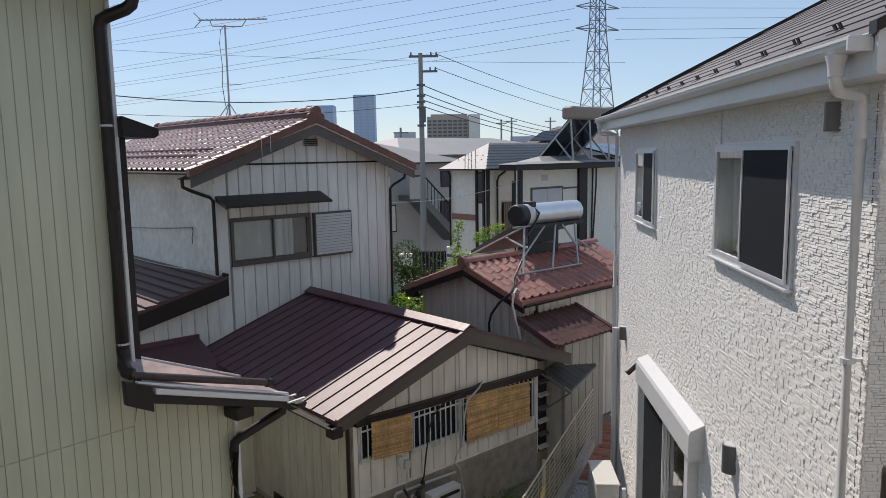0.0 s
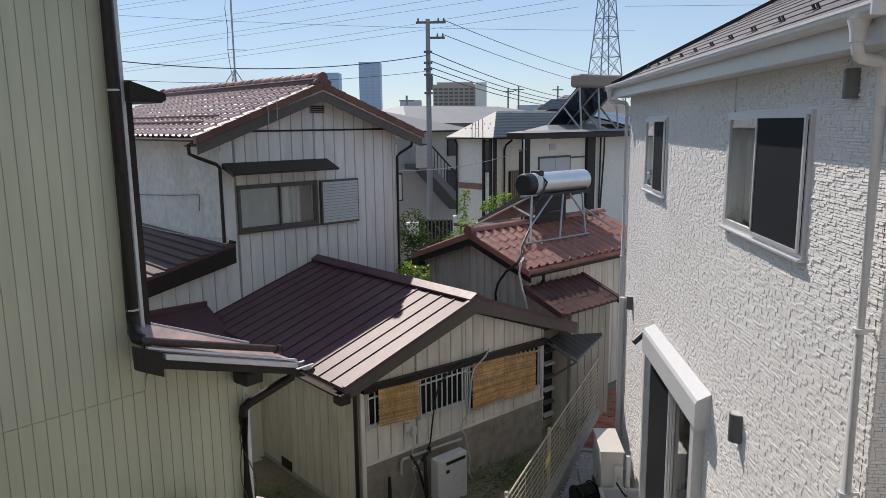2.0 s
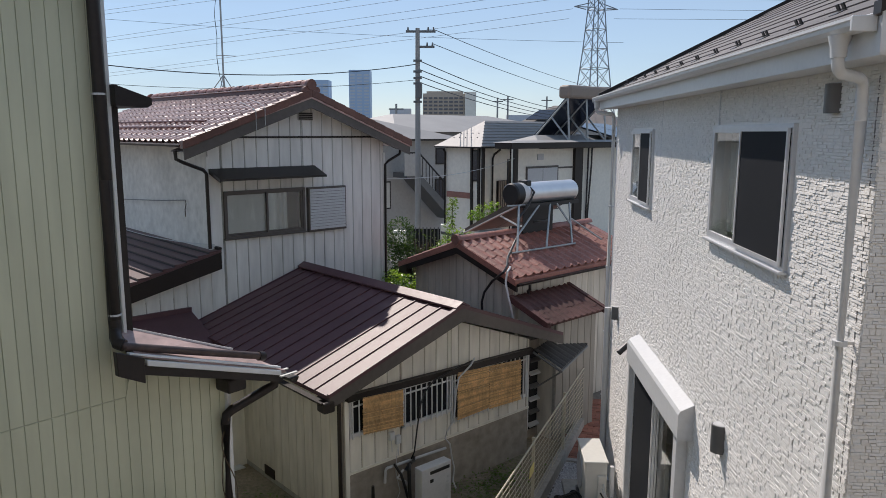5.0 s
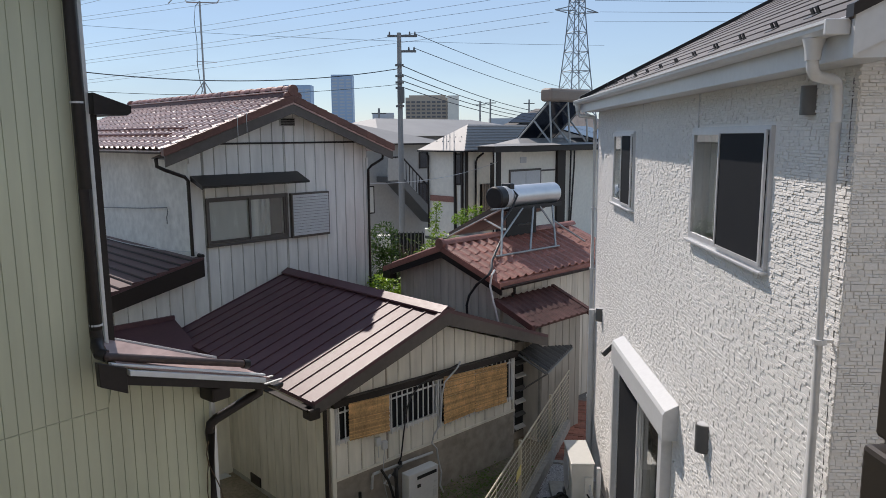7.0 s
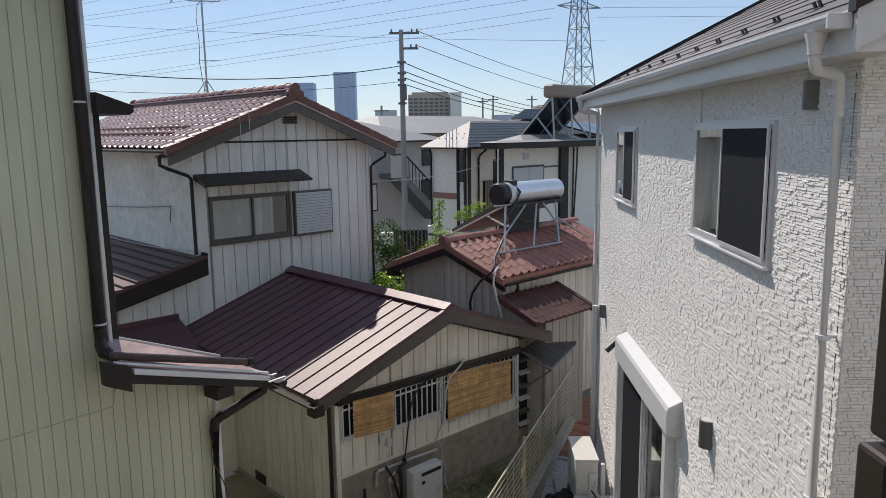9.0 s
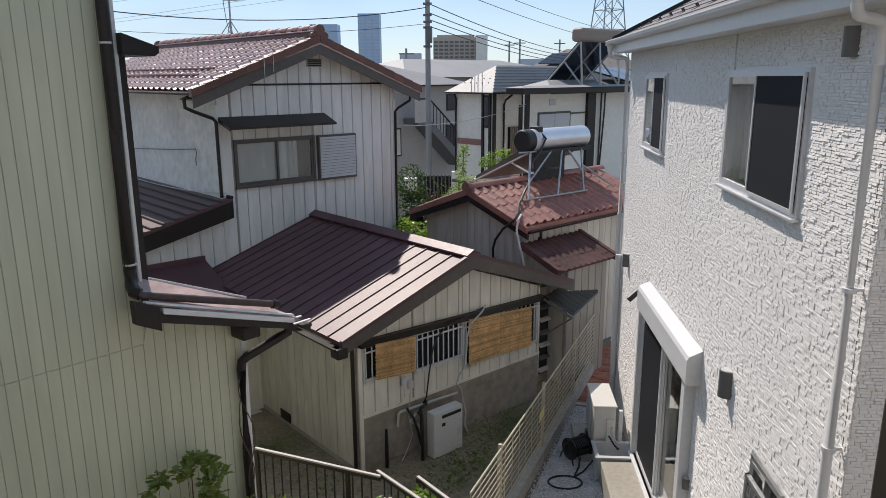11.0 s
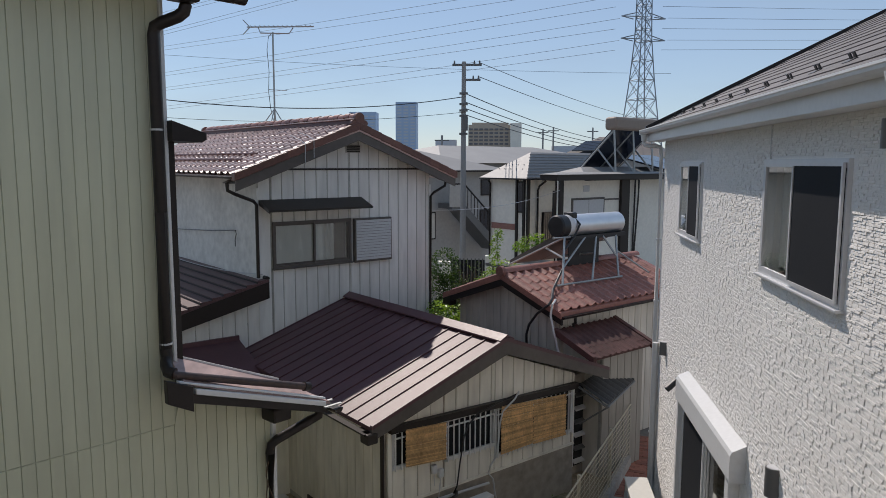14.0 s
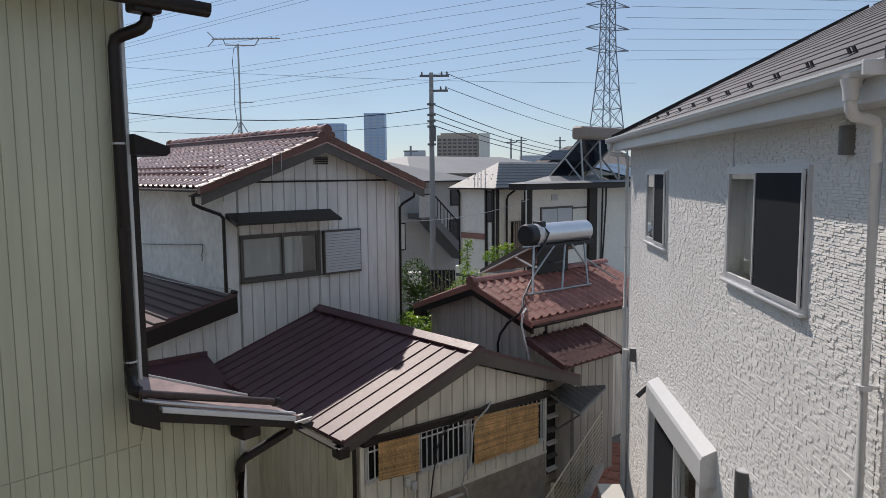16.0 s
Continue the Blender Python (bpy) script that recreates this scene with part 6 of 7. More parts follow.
wall_line("lagged_pipe", [(0.80, -2.27, 0.08), (0.82, -2.27, 0.28), (0.82, -2.25, 0.31), (0.82, -1.6, 0.29), (0.82, -1.08, 0.27)], 0.022, LGREY, "patchy white lagged water pipe on the shed wall")
wall_line("black_power_cable", [(0.86, -0.55, 1.60), (0.88, -1.0, 1.54), (0.90, -1.39, 1.48), (0.93, -1.60, 1.36), (0.95, -1.70, 1.2), (0.93, -1.76, 0.8), (0.88, -1.77, 0.44), (0.82, -1.79, 0.30)], 0.012, BLACK, "thick black cable looping down the shed wall", "cable")
wall_line("grey_conduit", [(0.86, -0.50, 1.63), (0.90, -0.62, 1.55), (0.90, -0.88, 1.40), (0.90, -0.94, 1.2), (0.90, -0.98, 0.73), (0.87, -1.10, 0.57), (0.85, -1.12, 0.45), (0.85, -1.02, 0.33), (0.85, -0.98, 0.1), (0.86, -0.93, -0.1), (0.87, -0.97, -0.3), (0.90, -0.93, -0.43)], 0.014, LGREY, "grey flexible conduit hanging down the shed wall", "conduit")
wall_line("standpipe", [(0.90, -2.56, Z0), (0.90, -2.56, -0.1), (0.90, -2.56, 0.17)], [0.03, 0.03, 0.022], BLACK, "black lagged standpipe in front of the wall")
wall_line("feed_pipe", [(0.84, -1.95, 0.2), (0.88, -2.10, 0.13), (0.92, -1.98, 0.05), (0.92, -1.92, -0.05), (0.95, -1.94, -0.3), (0.95, -1.92, Z0)], 0.02, WHITE, "white bent feed pipe beside the heater")
wall_line("black_lagged_pipe", [(1.00, -1.97, 0.36), (1.06, -2.02, 0.30), (1.08, -2.03, 0.0), (1.08, -2.02, -0.25), (1.09, -2.03, Z0)], 0.028, BLACK, "black lagged pipe beside the water heater")
wall_line("black_lagged_pipe", [(0.86, -2.14, 0.36), (0.95, -2.08, 0.20), (1.0, -2.05, 0.02), (1.02, -1.98, -0.3), (1.03, -1.97, Z0)], 0.02, BLACK, "thin black lagged pipe beside the water heater")
wall_line("valve_cluster", [(0.84, -1.75, 0.34), (0.90, -1.80, 0.31), (0.95, -1.90, 0.33), (0.96, -2.0, 0.25)], 0.026, BLACK, "dark taped pipe joint above the heater", "pipe joint")
wall_line("loose_wire", [(0.82, -2.05, 0.55), (0.85, -2.1, 0.2), (0.88, -2.05, -0.1), (0.92, -2.2, -0.3), (0.95, -2.32, -0.42)], 0.006, LGREY, "loose pale wire trailing down the wall", "wire")
for y, z in ((-2.14, 0.77), (-2.02, 0.68)):
    bx = thing("outlet_box", F_S @ pose(0.77, y, z), "small white weatherproof outlet box", "outlet box", "outlet boxes")
    bm = B()
    box(bm, 0, 0.06, -0.045, 0.045, -0.06, 0.07)
    part("cover", bev(bm, 0.012), WHITE, bx)
    bm = B()
    tube(bm, [(0.03, 0, -0.06), (0.03, 0.01, -0.25)], 0.006, 6)
    part("lead", bm, LGREY, bx)

# ---- corrugated canopy and louvred door beside the shed ----
CORR = mat("grimy_corrugated_sheet", (0.055, 0.052, 0.048), 0.7, var=0.5, big=4, fine=20, bump=0.1)
cv = thing("corrugated_canopy", F_S, "grimy corrugated plastic canopy beside the shed", "canopy")
A_, B_, C_, D_ = Vector((0.86, 0.92, 1.47)), Vector((1.37, 1.06, 1.22)), Vector((0.76, 2.60, 1.22)), Vector((0.40, 2.30, 1.47))
bm = B()
nu, nv = 40, 2
g = [[A_.lerp(D_, i / nu).lerp(B_.lerp(C_, i / nu), j / nv) + Vector((0, 0, 0.010 * math.cos(i * math.pi * 0.8))) for j in range(nv + 1)] for i in range(nu + 1)]
vv = [[bm.verts.new(q) for q in r_] for r_ in g]
for i in range(nu):
    for j in range(nv):
        bm.faces.new((vv[i][j], vv[i + 1][j], vv[i + 1][j + 1], vv[i][j + 1]))
sheet = part("sheet", bm, CORR, cv, "", True)
for a, b in ((B_, C_), (A_, B_), (D_, C_)):
    bm = B()
    tube(bm, [a - Vector((0, 0, 0.04)), b - Vector((0, 0, 0.04))], 0.022, 6)
    part("frame_bar", bm, GREYP, cv)
bm = B()
tube(bm, [B_ - Vector((0.04, -0.1, 0.06)), B_ - Vector((0.5, 0.1, 0.45))], 0.016, 6)
part("brace", bm, GREYP, cv)
bm = B()
holed(bm, 0.29, 0.35, 0.93, 3.4, Z0 - 0.02, 1.42, [(1.38, 1.86, -0.3, 1.25)])
solid("side_wall", bm, DARKCONC, F_S, "plain grey wall between shed and annex", "wall", kind="structure")
ld = thing("louvred_window", F_S @ pose(0.33, 1.38, -0.3), "dark louvred glass window with pale slat frames", "window")
# near-black sheet paints the unlit inside behind the louvres
bm = B()
box(bm, -0.02, 0.0, 0, 0.48, 0, 1.55)
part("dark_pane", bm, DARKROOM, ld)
for k in range(6):
    bm = B()
    prism(bm, [(0.0, 0.02, 0.1 + k * 0.25), (0.07, 0.02, 0.06 + k * 0.25), (0.07, 0.02, 0.085 + k * 0.25), (0.0, 0.02, 0.125 + k * 0.25)], (0, 0.44, 0))
    part("slat", bm, SASH if k % 2 == 0 else GREYP, ld)
for y in (0.0, 0.46):
    bm = B()
    box(bm, 0.0, 0.03, y, y + 0.02, 0, 1.55)
    part("jamb", bm, SASH, ld)


# ---- railings ----
def railing(a, b, lab="brown metal railing with a pale top rail", tilt=0.0, low=-0.33):
    a, b = Vector(a), Vector(b)
    d = b - a
    L = Vector((d.x, d.y, 0)).length
    m = Matrix.Translation((a.x, a.y, 0)) @ Matrix.Rotation(math.atan2(-d.x, d.y), 4, "Z")
    r_ = thing("railing", m, lab, "railing", "garden railings")
    bm = B()
    box(bm, -0.02, 0.02, 0, L, 0.575, 0.60)
    part("top_rail", bev(bm, 0.006), CHROME, r_, "pale top rail")
    bm = B()
    box(bm, -0.016, 0.016, 0, L, 0.53, 0.575)
    part("under_rail", bm, WINFRAME, r_)
    bm = B()
    box(bm, -0.015, 0.015, 0, L, low, low + 0.035)
    part("bottom_rail", bm, WINFRAME, r_)
    n = max(2, int(L / 0.125))
    for k in range(1, n):
        bm = B()
        y = L * k / n
        box(bm, -0.007, 0.007, y - 0.007, y + 0.007, low + 0.035, 0.53)
        part("baluster", bm, WINFRAME, r_)
    for y in ((0.02, L - 0.45) if L > 1.2 else (L - 0.05,)):
        bm = B()
        box(bm, -0.022, 0.022, y - 0.022, y + 0.022, Z0 - 0.02, 0.575)
        part("post", bm, WINFRAME, r_)


railing((-2.5, 8.33, 0), (-0.83, 7.66, 0))
railing((-0.88, 7.79, 0), (-0.25, 7.08, 0))
railing((-0.39, 7.66, 0), (1.25, 5.55, 0))

# ---- block planter ----
pw = thing("planter_wall", Matrix.Translation((-0.33, 7.44, 0)) @ Matrix.Rotation(math.atan2(0.85, -1.02), 4, "Z"), "weathered grey concrete block planter wall", "planter wall")
bm = B()
box(bm, 0.002, 0.388, -0.055, 0.055, 0.002, 0.186)
blk = mesh_of("block", bev(bm, 0.006, 1), BLOCKM)
for j in range(4):
    for i in range(8):
        o = piece("block", blk, pw, Matrix.Rotation(math.pi / 2, 4, "Z") @ Matrix.Translation((i * 0.39 - (0.195 if j % 2 else 0.0) + 0.195, 0, Z0 + j * 0.188)))
bm = B()
prism(bm, [(-2.45, 7.9, Z0 - 0.01), (-0.4, 7.36, Z0 - 0.01), (-2.3, 5.1, Z0 - 0.01), (-3.2, 6.2, Z0 - 0.01)], (0, 0, 0.62))
solid("planter_soil", bm, SOIL, Matrix(), "dark planting soil behind the block wall", "soil", kind="structure")


# ---- plants ----
def leaf_mesh(name, pts, size, material, seed, aspect=0.45, droop=0.3, up=0.4):
    """A crown: many small folded leaves, one at each point, tips turned outward from the middle."""
    r = random.Random(seed)
    verts, faces = [], []
    mid = sum((Vector(q) for q in pts), Vector()) / len(pts)
    for q in pts:
        q = Vector(q)
        out = (q - mid).normalized() + Vector((r.uniform(-1, 1), r.uniform(-1, 1), r.uniform(-0.8, 1.0)))
        out.z = out.z * 0.5 - droop * r.random()
        out.normalize()
        nrm = Vector((r.uniform(-0.7, 0.7), r.uniform(-0.7, 0.7), up + r.random()))
        side = out.cross(nrm)
        if side.length < 1e-3:
            continue
        side.normalize()
        nn = side.cross(out)
        s = size * r.uniform(0.6, 1.25)
        w = s * aspect
        i = len(verts)
        verts += [q, q + out * s * 0.35 + side * w * 0.5 + nn * s * 0.06, q + out * s * 0.75 + side * w * 0.35 + nn * s * 0.02, q + out * s - nn * s * 0.12,
                  q + out * s * 0.75 - side * w * 0.35 + nn * s * 0.02, q + out * s * 0.35 - side * w * 0.5 + nn * s * 0.06, q + out * s * 0.5 - nn * s * 0.03]
        faces += [(i, i + 1, i + 6), (i + 1, i + 2, i + 6), (i + 2, i + 3, i + 6), (i + 3, i + 4, i + 6), (i + 4, i + 5, i + 6), (i + 5, i, i + 6)]
    me = bpy.data.meshes.new(name)
    me.from_pydata([tuple(v) for v in verts], [], faces)
    me.materials.append(material)
    return me


def lobed_mesh(name, pts, size, material, seed):
    """A crown of hand-shaped leaves: seven pointed lobes round each stalk end, tilted to the light."""
    r = random.Random(seed)
    verts, faces = [], []
    for q in pts:
        q = Vector(q)
        up = Vector((r.uniform(-0.8, 0.8), r.uniform(-0.9, 0.5), 1.0)).normalized()
        u = up.cross(Vector((r.uniform(-1, 1), r.uniform(-1, 1), 0.2))).normalized()
        v = up.cross(u)
        s = size * r.uniform(0.6, 1.2)
        for k in range(7):
            a = (k - 3) * 0.72 + r.uniform(-0.08, 0.08)
            d = u * math.cos(a) + v * math.sin(a)
            w = up.cross(d) * s * 0.13
            ln_ = s * (0.62 - 0.05 * abs(k - 3))
            i = len(verts)
            verts += [q, q + d * ln_ * 0.55 + w + up * s * 0.05, q + d * ln_ - up * s * 0.08, q + d * ln_ * 0.55 - w + up * s * 0.05, q + d * ln_ * 0.55 + up * s * 0.02]
            faces += [(i, i + 1, i + 4), (i + 1, i + 2, i + 4), (i + 2, i + 3, i + 4), (i + 3, i, i + 4)]
    me = bpy.data.meshes.new(name)
    me.from_pydata([tuple(x) for x in verts], [], faces)
    me.materials.append(material)
    return me


def cloud_pts(blobs, n, seed):
    """Points scattered in several uneven lumps (x, y, z, radius, height)."""
    r = random.Random(seed)
    out = []
    tot = sum(b[3] ** 2 for b in blobs)
    for bx, by, bz, br_, bh_ in blobs:
        for _ in range(int(n * br_ ** 2 / tot)):
            v = Vector((r.gauss(0, 1), r.gauss(0, 1), r.gauss(0, 1))).normalized() * (0.45 + 0.55 * r.random() ** 0.5)
            out.append((bx + v.x * br_, by + v.y * br_, bz + v.z * bh_))
    return out


def shrub(name, base, blobs, n, size, material, lab, seed, aspect=0.5, stems=6, cat="shrub", droop=0.3, lobed=False):
    sb_ = thing(name, Matrix.Translation(base), lab, cat)
    r = random.Random(seed)
    b0 = Vector(base)
    for k in range(stems):
        b = blobs[k % len(blobs)]
        tip = Vector(b[:3]) - b0 + Vector((r.uniform(-1, 1) * b[3] * 0.5, r.uniform(-1, 1) * b[3] * 0.5, r.uniform(-0.2, 0.5) * b[4]))
        mid_ = tip * 0.5 + Vector((r.uniform(-0.1, 0.1), r.uniform(-0.1, 0.1), 0.05))
        bm = B()
        tube(bm, [(0.02 * k - 0.05, 0, 0), mid_, tip], [0.014, 0.010, 0.004], 6)
        part("stem", bm, WOODY, sb_)
    pts = [tuple(Vector(q) - b0) for q in cloud_pts(blobs, n, seed)]
    ob = new("crown", lobed_mesh("crown", pts, size, material, seed) if lobed else leaf_mesh("crown", pts, size, material, seed, aspect, droop))
    ob.parent = sb_
    tagged(ob, kind="stuff")
    return sb_


PZ = Z0 + 0.61
shrub("fatsia_shrub", (-1.15, 7.0, PZ), [(-1.10, 7.15, 0.38, 0.24, 0.16), (-0.80, 7.28, 0.36, 0.18, 0.13), (-1.45, 6.95, 0.32, 0.24, 0.17), (-1.32, 6.78, 0.24, 0.2, 0.14)], 380, 0.15, LEAFG, "bright glossy lobed-leaved shrub in the planter", 11, lobed=True)
shrub("fatsia_shrub", (-1.7, 6.7, PZ), [(-1.65, 6.85, 0.28, 0.28, 0.18), (-1.85, 6.55, 0.22, 0.3, 0.18), (-1.7, 6.45, 0.2, 0.2, 0.14)], 300, 0.16, LEAFG, "glossy lobed-leaved green shrub in the planter", 12, lobed=True)
shrub("strap_leaf_plant", (-1.95, 7.25, PZ), [(-1.9, 7.25, 0.22, 0.26, 0.15), (-2.2, 7.3, 0.2, 0.22, 0.14)], 170, 0.26, LEAFB, "yellow-green strap-leaved plant in the planter", 13, 0.22)
shrub("climbing_vine", (-0.15, 7.3, Z0), [(-0.2, 7.3, 0.45, 0.12, 0.12), (-0.1, 7.25, 0.2, 0.15, 0.22), (-0.35, 7.4, 0.42, 0.16, 0.12)], 150, 0.09, LEAFB, "pale variegated climber on the brown railing", 14, 0.6)


def g_pt(x, y, z):
    return tuple(F_G @ Vector((x, y, z)))


wis = [(0.26, 1.86, 0.10), (0.12, 1.84, 0.10), (-0.02, 1.78, 0.10), (-0.16, 1.72, 0.08), (-0.30, 1.68, 0.07), (0.40, 1.78, 0.11), (0.48, 1.66, 0.10), (0.36, 1.62, 0.10), (0.14, 1.36, 0.13), (0.42, 1.40, 0.13), (0.28, 1.16, 0.15), (0.04, 1.20, 0.14), (-0.16, 1.22, 0.12), (-0.22, 1.10, 0.08), (0.52, 1.20, 0.12), (0.10, 0.98, 0.17), (0.30, 0.90, 0.16), (0.66, 1.10, 0.11), (0.80, 1.14, 0.11), (0.92, 1.12, 0.08), (0.20, 0.72, 0.17)]
shrub("wisteria_plant", g_pt(0.3, 0.28, Z0), [(*g_pt(0.26 + 0.08 * math.sin(k * 2.1), y + 0.05, z - 0.04), r_ * 0.85, r_ * 0.65) for k, (y, z, r_) in enumerate(wis)], 1500, 0.08, LEAFW, "arching compound-leaved creeper growing against the green wall", 21, 0.62, 2, "creeper", 0.7)
shrub("creeper_leaf_shoot", (-1.47, 2.75, 2.5), [(-1.47, 2.75, 2.98, 0.05, 0.06)], 5, 0.075, LEAFD, "dark leaf shoot by the porch coping", 22, 0.5, 1, "creeper")
# garden behind the shed
shrub("evergreen_shrub", (-1.0, 19.5, Z0), [(-1.05, 19.5, 2.35, 0.42, 0.55), (-0.85, 19.4, 1.7, 0.42, 0.5), (-1.3, 19.6, 1.7, 0.5, 0.6), (-1.0, 19.4, 1.1, 0.5, 0.5)], 4200, 0.09, LEAFD, "dense dark evergreen shrub beside the house", 31)
shrub("bright_shrub", (-0.85, 15.4, Z0), [(-0.95, 15.3, 2.08, 0.25, 0.16), (-0.65, 15.5, 1.95, 0.28, 0.16), (-0.45, 15.6, 1.85, 0.24, 0.12)], 420, 0.10, LEAFB, "bright green shrub behind the shed ridge", 32)
shrub("bare_shrub", (-0.3, 18.4, Z0), [(-0.45, 18.4, 2.3, 0.4, 0.4), (-0.1, 18.4, 2.3, 0.4, 0.4), (0.1, 18.5, 2.2, 0.3, 0.3), (-0.5, 18.4, 1.7, 0.4, 0.4)], 200, 0.05, LEAF, "half-bare twiggy brown shrub", 33, 0.5, 70)
shrub("bright_shrub", (0.45, 19.0, Z0), [(0.5, 19.0, 2.40, 0.35, 0.25), (0.25, 18.9, 2.15, 0.3, 0.25), (0.75, 19.1, 2.3, 0.3, 0.25), (0.0, 18.8, 2.05, 0.25, 0.2)], 800, 0.09, LEAFB, "yellow-green sunlit shrub in the garden", 34)
shrub("bright_shrub", (0.38, 21.5, Z0), [(0.40, 21.5, 2.85, 0.16, 0.25), (0.36, 21.5, 2.45, 0.16, 0.3), (0.45, 21.5, 3.1, 0.12, 0.15)], 320, 0.09, LEAFB, "tall yellow-green shrub by the garden gate", 35)
shrub("bright_shrub", (1.3, 20.0, Z0), [(1.3, 20.0, 3.0, 0.28, 0.2), (1.05, 19.9, 2.9, 0.22, 0.15), (1.5, 20.0, 3.05, 0.2, 0.22)], 480, 0.09, LEAFB, "bright green potted shrub by the house", 36)
# garden gate and wall
gw = thing("garden_wall", pose(-0.55, 22.6, Z0, 0, 0, -90), "cream garden wall posts with a dark gate", "garden wall")
for y in (-0.9, 0.62):
    bm = B()
    box(bm, -0.15, 0.15, y, y + 0.42, 0, 2.75 if y > 0 else 2.55)
    part("post", bev(bm, 0.02), CREAMW, gw)
bm = B()
box(bm, -0.04, 0.0, -0.46, 0.60, 0.9, 2.6)
gt = part("gate", bm, DARKROOM, gw, "dark metal gate")
for k in range(9):
    bm = B()
    box(bm, 0.0, 0.03, -0.44 + k * 0.12, -0.40 + k * 0.12, 0.9, 2.65)
    part("bar", bm, GREYP, gt)
bm = B()
box(bm, -0.16, -0.15, 0.70, 0.95, 2.35, 2.50)
part("plate", bm, GREYP, gw)
bm = B()
box(bm, -0.12, 0.12, -3.4, -0.9, 0, 2.3)
part("wall", bm, GREYW, gw)
co = thing("corrugated_car_port", pose(0.75, 18.9, 0, 0, 0, -47), "dark flat sheet roof of a low car port", "car port")
bm = B()
box(bm, -0.9, 0.5, -0.1, 1.6, 2.42, 2.50)
part("roof_sheet", bm, GREYP, co)
for x in (-0.8, 0.4):
    bm = B()
    tube(bm, [(x, 0.1, Z0), (x, 0.1, 2.42)], 0.04, 8)
    part("post", bm, GREYP, co)

# ---- things on the gravel ----
wl_ = thing("car_wheel", pose(0.545, 7.26, Z0 - 0.01, 4, -3, 20), "dark alloy car wheel with tyre lying on gravel", "car wheel")
bm = B()
n = 32
prof_ = [(0.20, 0.02), (0.24, 0.0), (0.29, 0.01), (0.315, 0.05), (0.315, 0.15), (0.29, 0.19), (0.24, 0.20), (0.215, 0.18)]
rings = [[bm.verts.new((r_ * math.cos(2 * math.pi * k / n), r_ * math.sin(2 * math.pi * k / n), z)) for k in range(n)] for r_, z in prof_]
for a, b in zip(rings, rings[1:] + rings[:1]):
    for k in range(n):
        bm.faces.new((a[k], a[(k + 1) % n], b[(k + 1) % n], b[k]))
part("tyre", bm, RUBBER, wl_, "black rubber tyre", True)
bm = B()
tube(bm, [(0, 0, 0.12), (0, 0, 0.19)], [0.212, 0.222], 32)
bmesh.ops.delete(bm, geom=[f for f in bm.faces if len(f.verts) > 4], context="FACES_ONLY")
rim = part("rim", bm, GREYP, wl_, "silver alloy rim", True)
# black disc painting the shade in the hollow behind the spokes
bm = B()
tube(bm, [(0, 0, 0.05), (0, 0, 0.06)], 0.20, 24)
part("recess_shade_disc", bm, BLACK, wl_)
for k in range(7):
    for off in (-0.08, 0.08):
        a = 2 * math.pi * k / 7
        bm = B()
        tube(bm, [(0.04 * math.cos(a), 0.04 * math.sin(a), 0.165), (0.21 * math.cos(a + off), 0.21 * math.sin(a + off), 0.18)], 0.010, 6)
        part("spoke", bm, GALV, rim)
bm = B()
tube(bm, [(0, 0, 0.13), (0, 0, 0.175)], 0.05, 16)
part("hub", bm, BLACK, rim)

hr_ = thing("hose_reel", pose(1.92, 9.9, Z0 - 0.01, 0, 0, 30), "black garden hose reel on a wire stand", "hose reel")
for sx in (-0.15, 0.15):
    bm = B()
    tube(bm, [(sx, 0, 0.2), (sx + 0.02, 0, 0.2)], 0.17, 20)
    part("flange", bm, BLACK, hr_)
for k in range(7):
    bm = B()
    ring = [(-0.12 + k * 0.04, 0.13 * math.cos(a), 0.2 + 0.13 * math.sin(a)) for a in np.linspace(0, 2 * math.pi, 17)]
    tube(bm, ring, 0.018, 6)
    part("hose_turn", bm, RUBBER, hr_)
bm = B()
for sx in (-0.19, 0.19):
    tube(bm, [(sx, -0.16, 0.01), (sx, 0, 0.36), (sx, 0.16, 0.01)], 0.012, 6)
tube(bm, [(-0.19, 0, 0.36), (0.19, 0, 0.36)], 0.014, 6)
part("stand", bm, BLACK, hr_)
bm = B()
hp = [(1.95, 9.75, Z0 + 0.1), (1.90, 9.6, Z0 + 0.02)] + [(1.64 + 0.24 * math.cos(a), 9.22 + 0.17 * math.sin(a), Z0 + 0.005) for a in np.linspace(0.9, 0.9 + 2 * math.pi, 26)] + [(1.95, 9.5, Z0 + 0.005), (2.15, 9.7, Z0 + 0.1), (2.2, 9.9, Z0 + 0.42), (2.32, 9.98, Z0 + 0.55)]
tube(bm, hp, 0.014, 6)
solid("garden_hose", bm, RUBBER, Matrix(), "black garden hose looped on the gravel", "hose", smooth=True)
# stones of the gravel strip
r = random.Random(3)
verts, faces = [], []
for _ in range(9000):
    t = r.random()
    y = 6.3 + 5.4 * t ** 1.15
    x = r.uniform(0.16 + (y - 6.4) * 0.365, 2.30 + (y - 6.4) * 0.06)
    s = r.uniform(0.008, 0.020)
    i = len(verts)
    a = r.uniform(0, 6.28)
    zz = Z0 - 0.012
    for k in range(4):
        rr = s * r.uniform(0.7, 1.2)
        verts.append((x + rr * math.cos(a + k * 1.571), y + rr * math.sin(a + k * 1.571), zz + s * r.uniform(0.0, 0.5)))
    verts.append((x + r.uniform(-0.3, 0.3) * s, y + r.uniform(-0.3, 0.3) * s, zz + s * r.uniform(0.7, 1.2)))
    faces += [(i, i + 1, i + 4), (i + 1, i + 2, i + 4), (i + 2, i + 3, i + 4), (i + 3, i, i + 4)]
me = bpy.data.meshes.new("gravel_stones")
me.from_pydata(verts, [], faces)
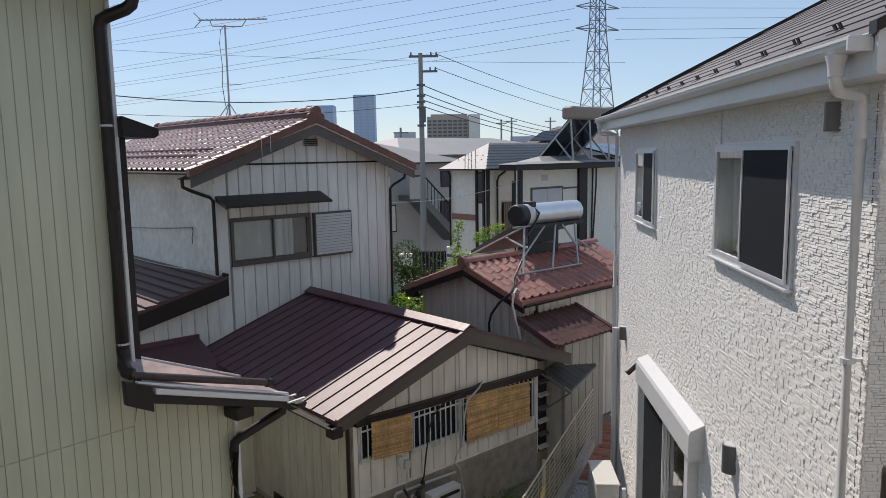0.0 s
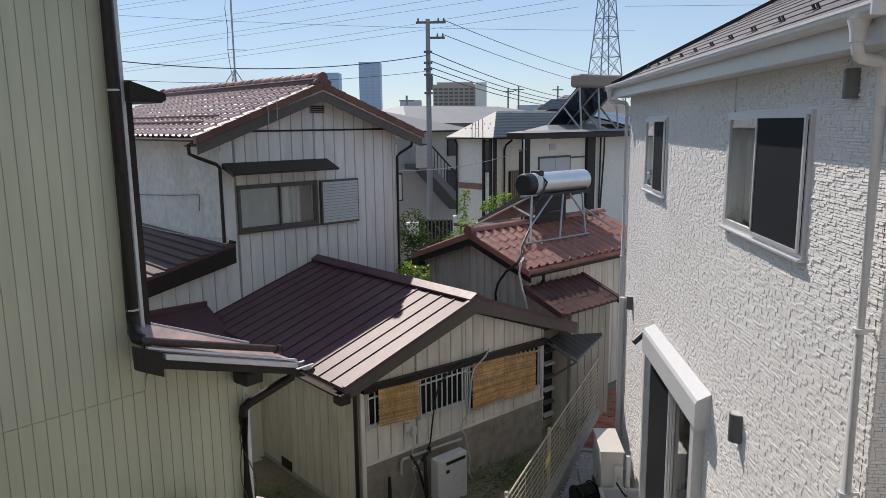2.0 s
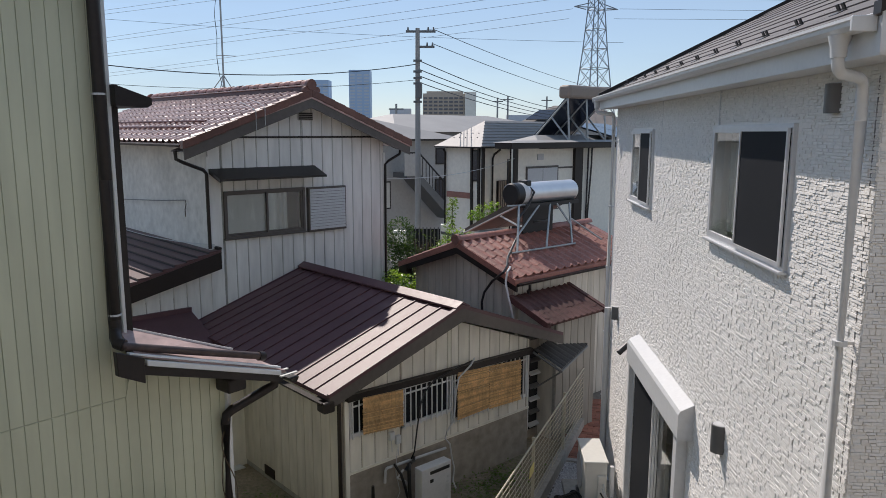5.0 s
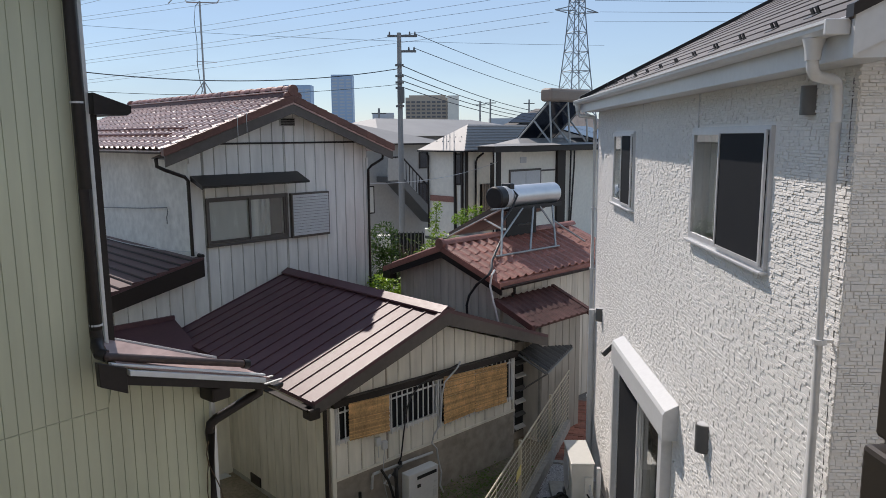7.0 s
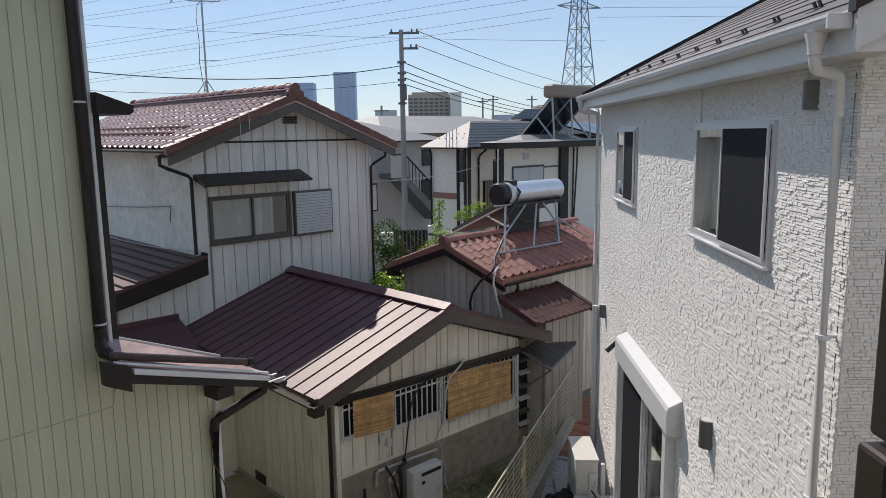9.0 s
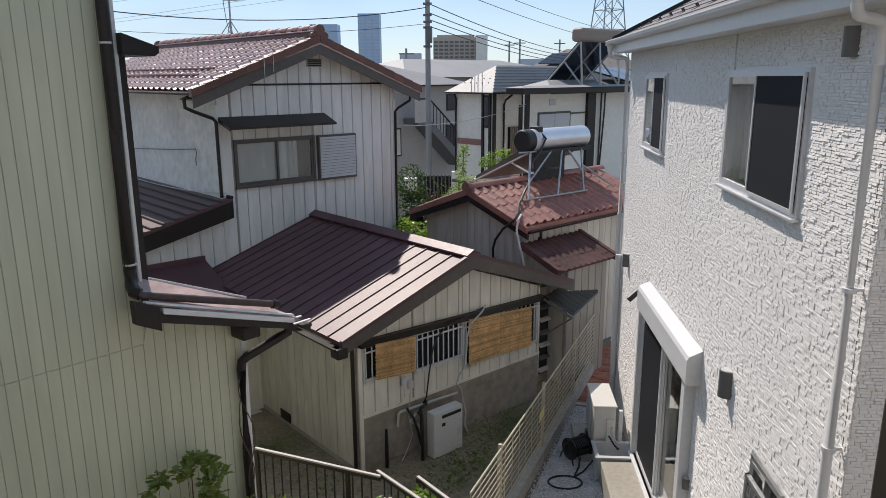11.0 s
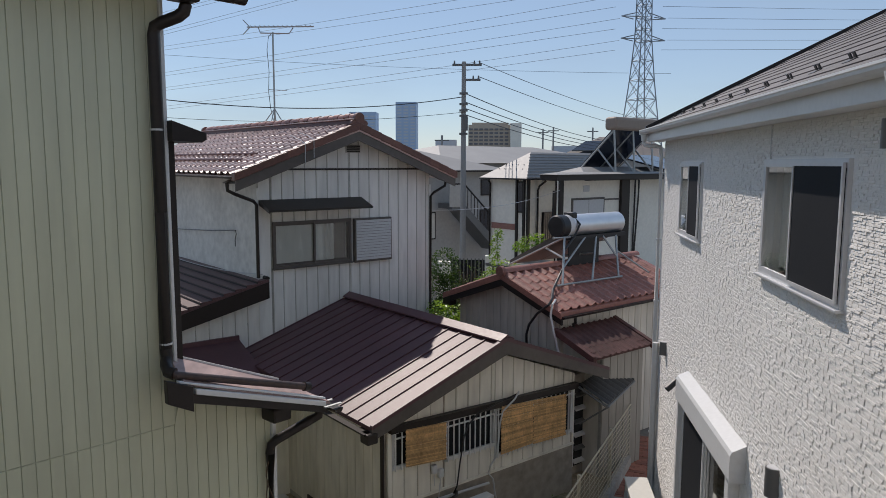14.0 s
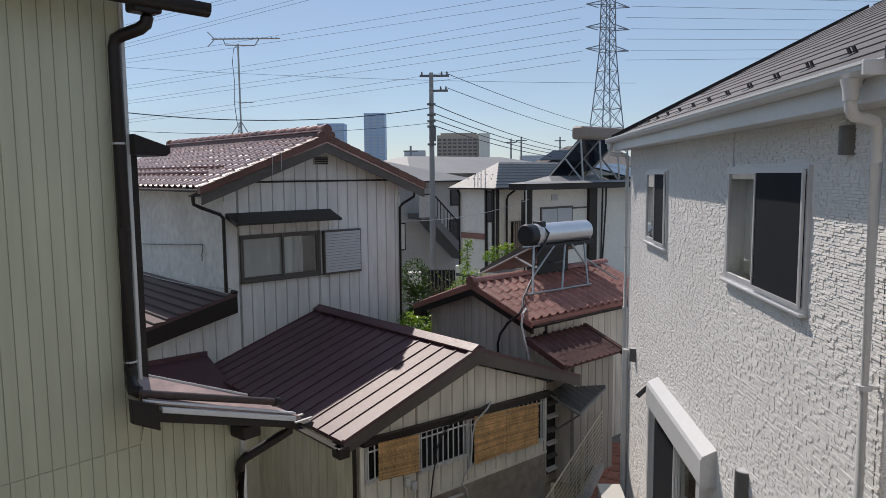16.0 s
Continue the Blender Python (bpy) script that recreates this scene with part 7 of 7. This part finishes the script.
STONES = mat("loose_gravel_stone", (0.67, 0.67, 0.69), 0.85, var=0.5, big=25, fine=60, bump=0.2)
me.materials.append(STONES)
tagged(new("gravel_stones", me), "loose light grey crushed gravel stones", "gravel", kind="stuff")

# ---- porch parapet below the camera ----
cp = thing("porch_parapet", Matrix.Translation((-0.93, 2.71, 0)) @ Matrix.Rotation(math.radians(-120.1), 4, "Z"), "taupe sheet-metal coping on a porch parapet", "parapet")
COPING = mat("taupe_sheet_metal", (0.10, 0.092, 0.093), 0.65, 0.0, var=0.12, big=3, fine=25, bump=0.08)
bm = B()
box(bm, -0.095, 0.095, 0.0, 2.4, 3.08, 3.20)
part("coping", bev(bm, 0.006), COPING, cp)
bm = B()
box(bm, -0.075, 0.075, 0.03, 2.4, Z0 - 0.02, 3.08)
part("wall", bm, DARKCONC, cp)
for y, x in ((0.05, -0.07), (0.28, 0.0), (0.75, 0.03)):
    bm = B()
    tube(bm, [(x, y, 3.20), (x, y, 3.206)], 0.005, 8)
    part("screw", bm, GALV, cp)

# ---- the house that the camera looks out of ----
wf = thing("home_house", pose(0, 0, 0), "plain house with an open dark-framed upstairs window", "house")
# walls, roof and floor are unseen, added to close the space behind the camera
bm = B()
box(bm, 0.42, 4.2, 0.47, 0.62, Z0 - 0.02, 6.6)
part("wall", bm, HOMEW, wf)
bm = B()
box(bm, -4.6, -0.85, 0.47, 0.62, Z0 - 0.02, 6.6)
part("wall", bm, HOMEW, wf)
bm = B()
box(bm, -0.85, 0.42, 0.47, 0.62, Z0 - 0.02, 4.1)
part("wall", bm, HOMEW, wf)
bm = B()
box(bm, -0.85, 0.42, 0.47, 0.62, 6.1, 6.6)
part("wall", bm, HOMEW, wf)
for x0, x1, y0, y1, z0, z1 in ((-4.6, -4.45, -3.0, 0.47, Z0, 6.6), (4.05, 4.2, -3.0, 0.47, Z0, 6.6), (-4.6, 4.2, -3.15, -3.0, Z0, 6.6)):
    bm = B()
    box(bm, x0, x1, y0, y1, z0, z1)
    part("wall", bm, HOMEW, wf)
bm = B()
box(bm, -4.8, 4.4, -3.4, 0.75, 6.6, 6.75)
part("roof", bm, SLATE, wf)
bm = B()
box(bm, -4.45, 4.05, -3.0, 0.47, 3.2, 3.35)
part("floor", bm, HOMEW, wf)
bm = B()
box(bm, 0.305, 0.42, 0.435, 0.47, 4.99, 6.1)
win = part("window_frame", bev(bm, 0.003), WINFRAME, wf, "dark bronze window frame")
bm = B()
box(bm, 0.297, 0.42, 0.435, 0.47, 4.10, 4.985)
part("ledge", bev(bm, 0.004), WINFRAME, win)
bm = B()
box(bm, 0.288, 0.41, 0.41, 0.434, 4.85, 4.964)
part("catch", bev(bm, 0.010, 4), PLASTIC, win, "beige plastic window catch", True)

# ---- wires on the tile-roof house ----
bm = B()
tube(bm, [(-4.1, -3.02, 3.72), (-2.0, -3.02, 3.84), (-0.83, -3.02, 3.93), (-0.80, -3.02, 3.86), (-0.86, -3.02, 3.75), (-0.86, -3.02, 3.62)], 0.010, 6)
solid("washing_wire", bm, GREYP, F_T, "thin pale wire strung along the house wall", "wire")
cable(tuple(F_T @ Vector((-4.2, -3.6, 3.35))), tuple(F_T @ Vector((0.15, -2.95, 3.2))), 0.12, 0.008, LGREY, "pale slack wire over the lean-to roof")
bm = B()
tube(bm, [tuple(Vector((0.05 * math.sin(z * 5) + 0.12, 1.0 + 0.05 * math.cos(z * 7), z))) for z in np.linspace(0.6, 2.5, 22)], 0.006, 5)
tube(bm, [tuple(Vector((0.07 * math.cos(z * 4) + 0.10, 0.96 + 0.06 * math.sin(z * 6), z))) for z in np.linspace(0.9, 2.4, 22)], 0.005, 5)
solid("dry_creeper", bm, WOODY, F_G, "dry brown creeper stems round the downpipe", "creeper")

bm = B()
prism(bm, [(-3.75, 11.75, Z0 + 0.06), (-3.27, 11.45, Z0), (-3.47, 11.30, Z0), (-3.95, 11.6, Z0 + 0.06)], (0, 0, 0.02))
solid("foam_board", bm, WHITE, Matrix(), "white foam board lying on the soil", "board")

# ---- weeds and leaf litter by the shed ----
rw = random.Random(77)
weeds = []
for cx, cy, rad, n_ in ((0.72, 10.75, 0.28, 420), (0.35, 9.75, 0.26, 380), (1.1, 11.2, 0.22, 220), (-0.05, 9.2, 0.25, 200), (-2.75, 10.2, 0.2, 160), (-1.9, 9.3, 0.3, 90)):
    for _ in range(n_):
        weeds.append((cx + rw.gauss(0, rad), cy + rw.gauss(0, rad), Z0 + 0.02 + 0.06 * rw.random() ** 2))
tagged(new("ground_weeds", leaf_mesh("ground_weeds", weeds, 0.05, LEAF, 78, 0.5, 0.1)), "low green weeds and moss on the bare soil", "weeds", kind="stuff")
DRYLEAF = mat("dry_fallen_leaf", (0.25, 0.17, 0.10), 0.8, var=0.4, big=5, fine=30, bump=0.1, rand=0.3)
litter = [(rw.uniform(-2.9, -0.3), rw.uniform(8.6, 10.2), Z0 + 0.008 + 0.015 * rw.random()) for _ in range(260)]
tagged(new("leaf_litter", leaf_mesh("leaf_litter", litter, 0.055, DRYLEAF, 79, 0.5, 0.0)), "dry brown fallen leaves on the bare soil", "leaves", kind="stuff")
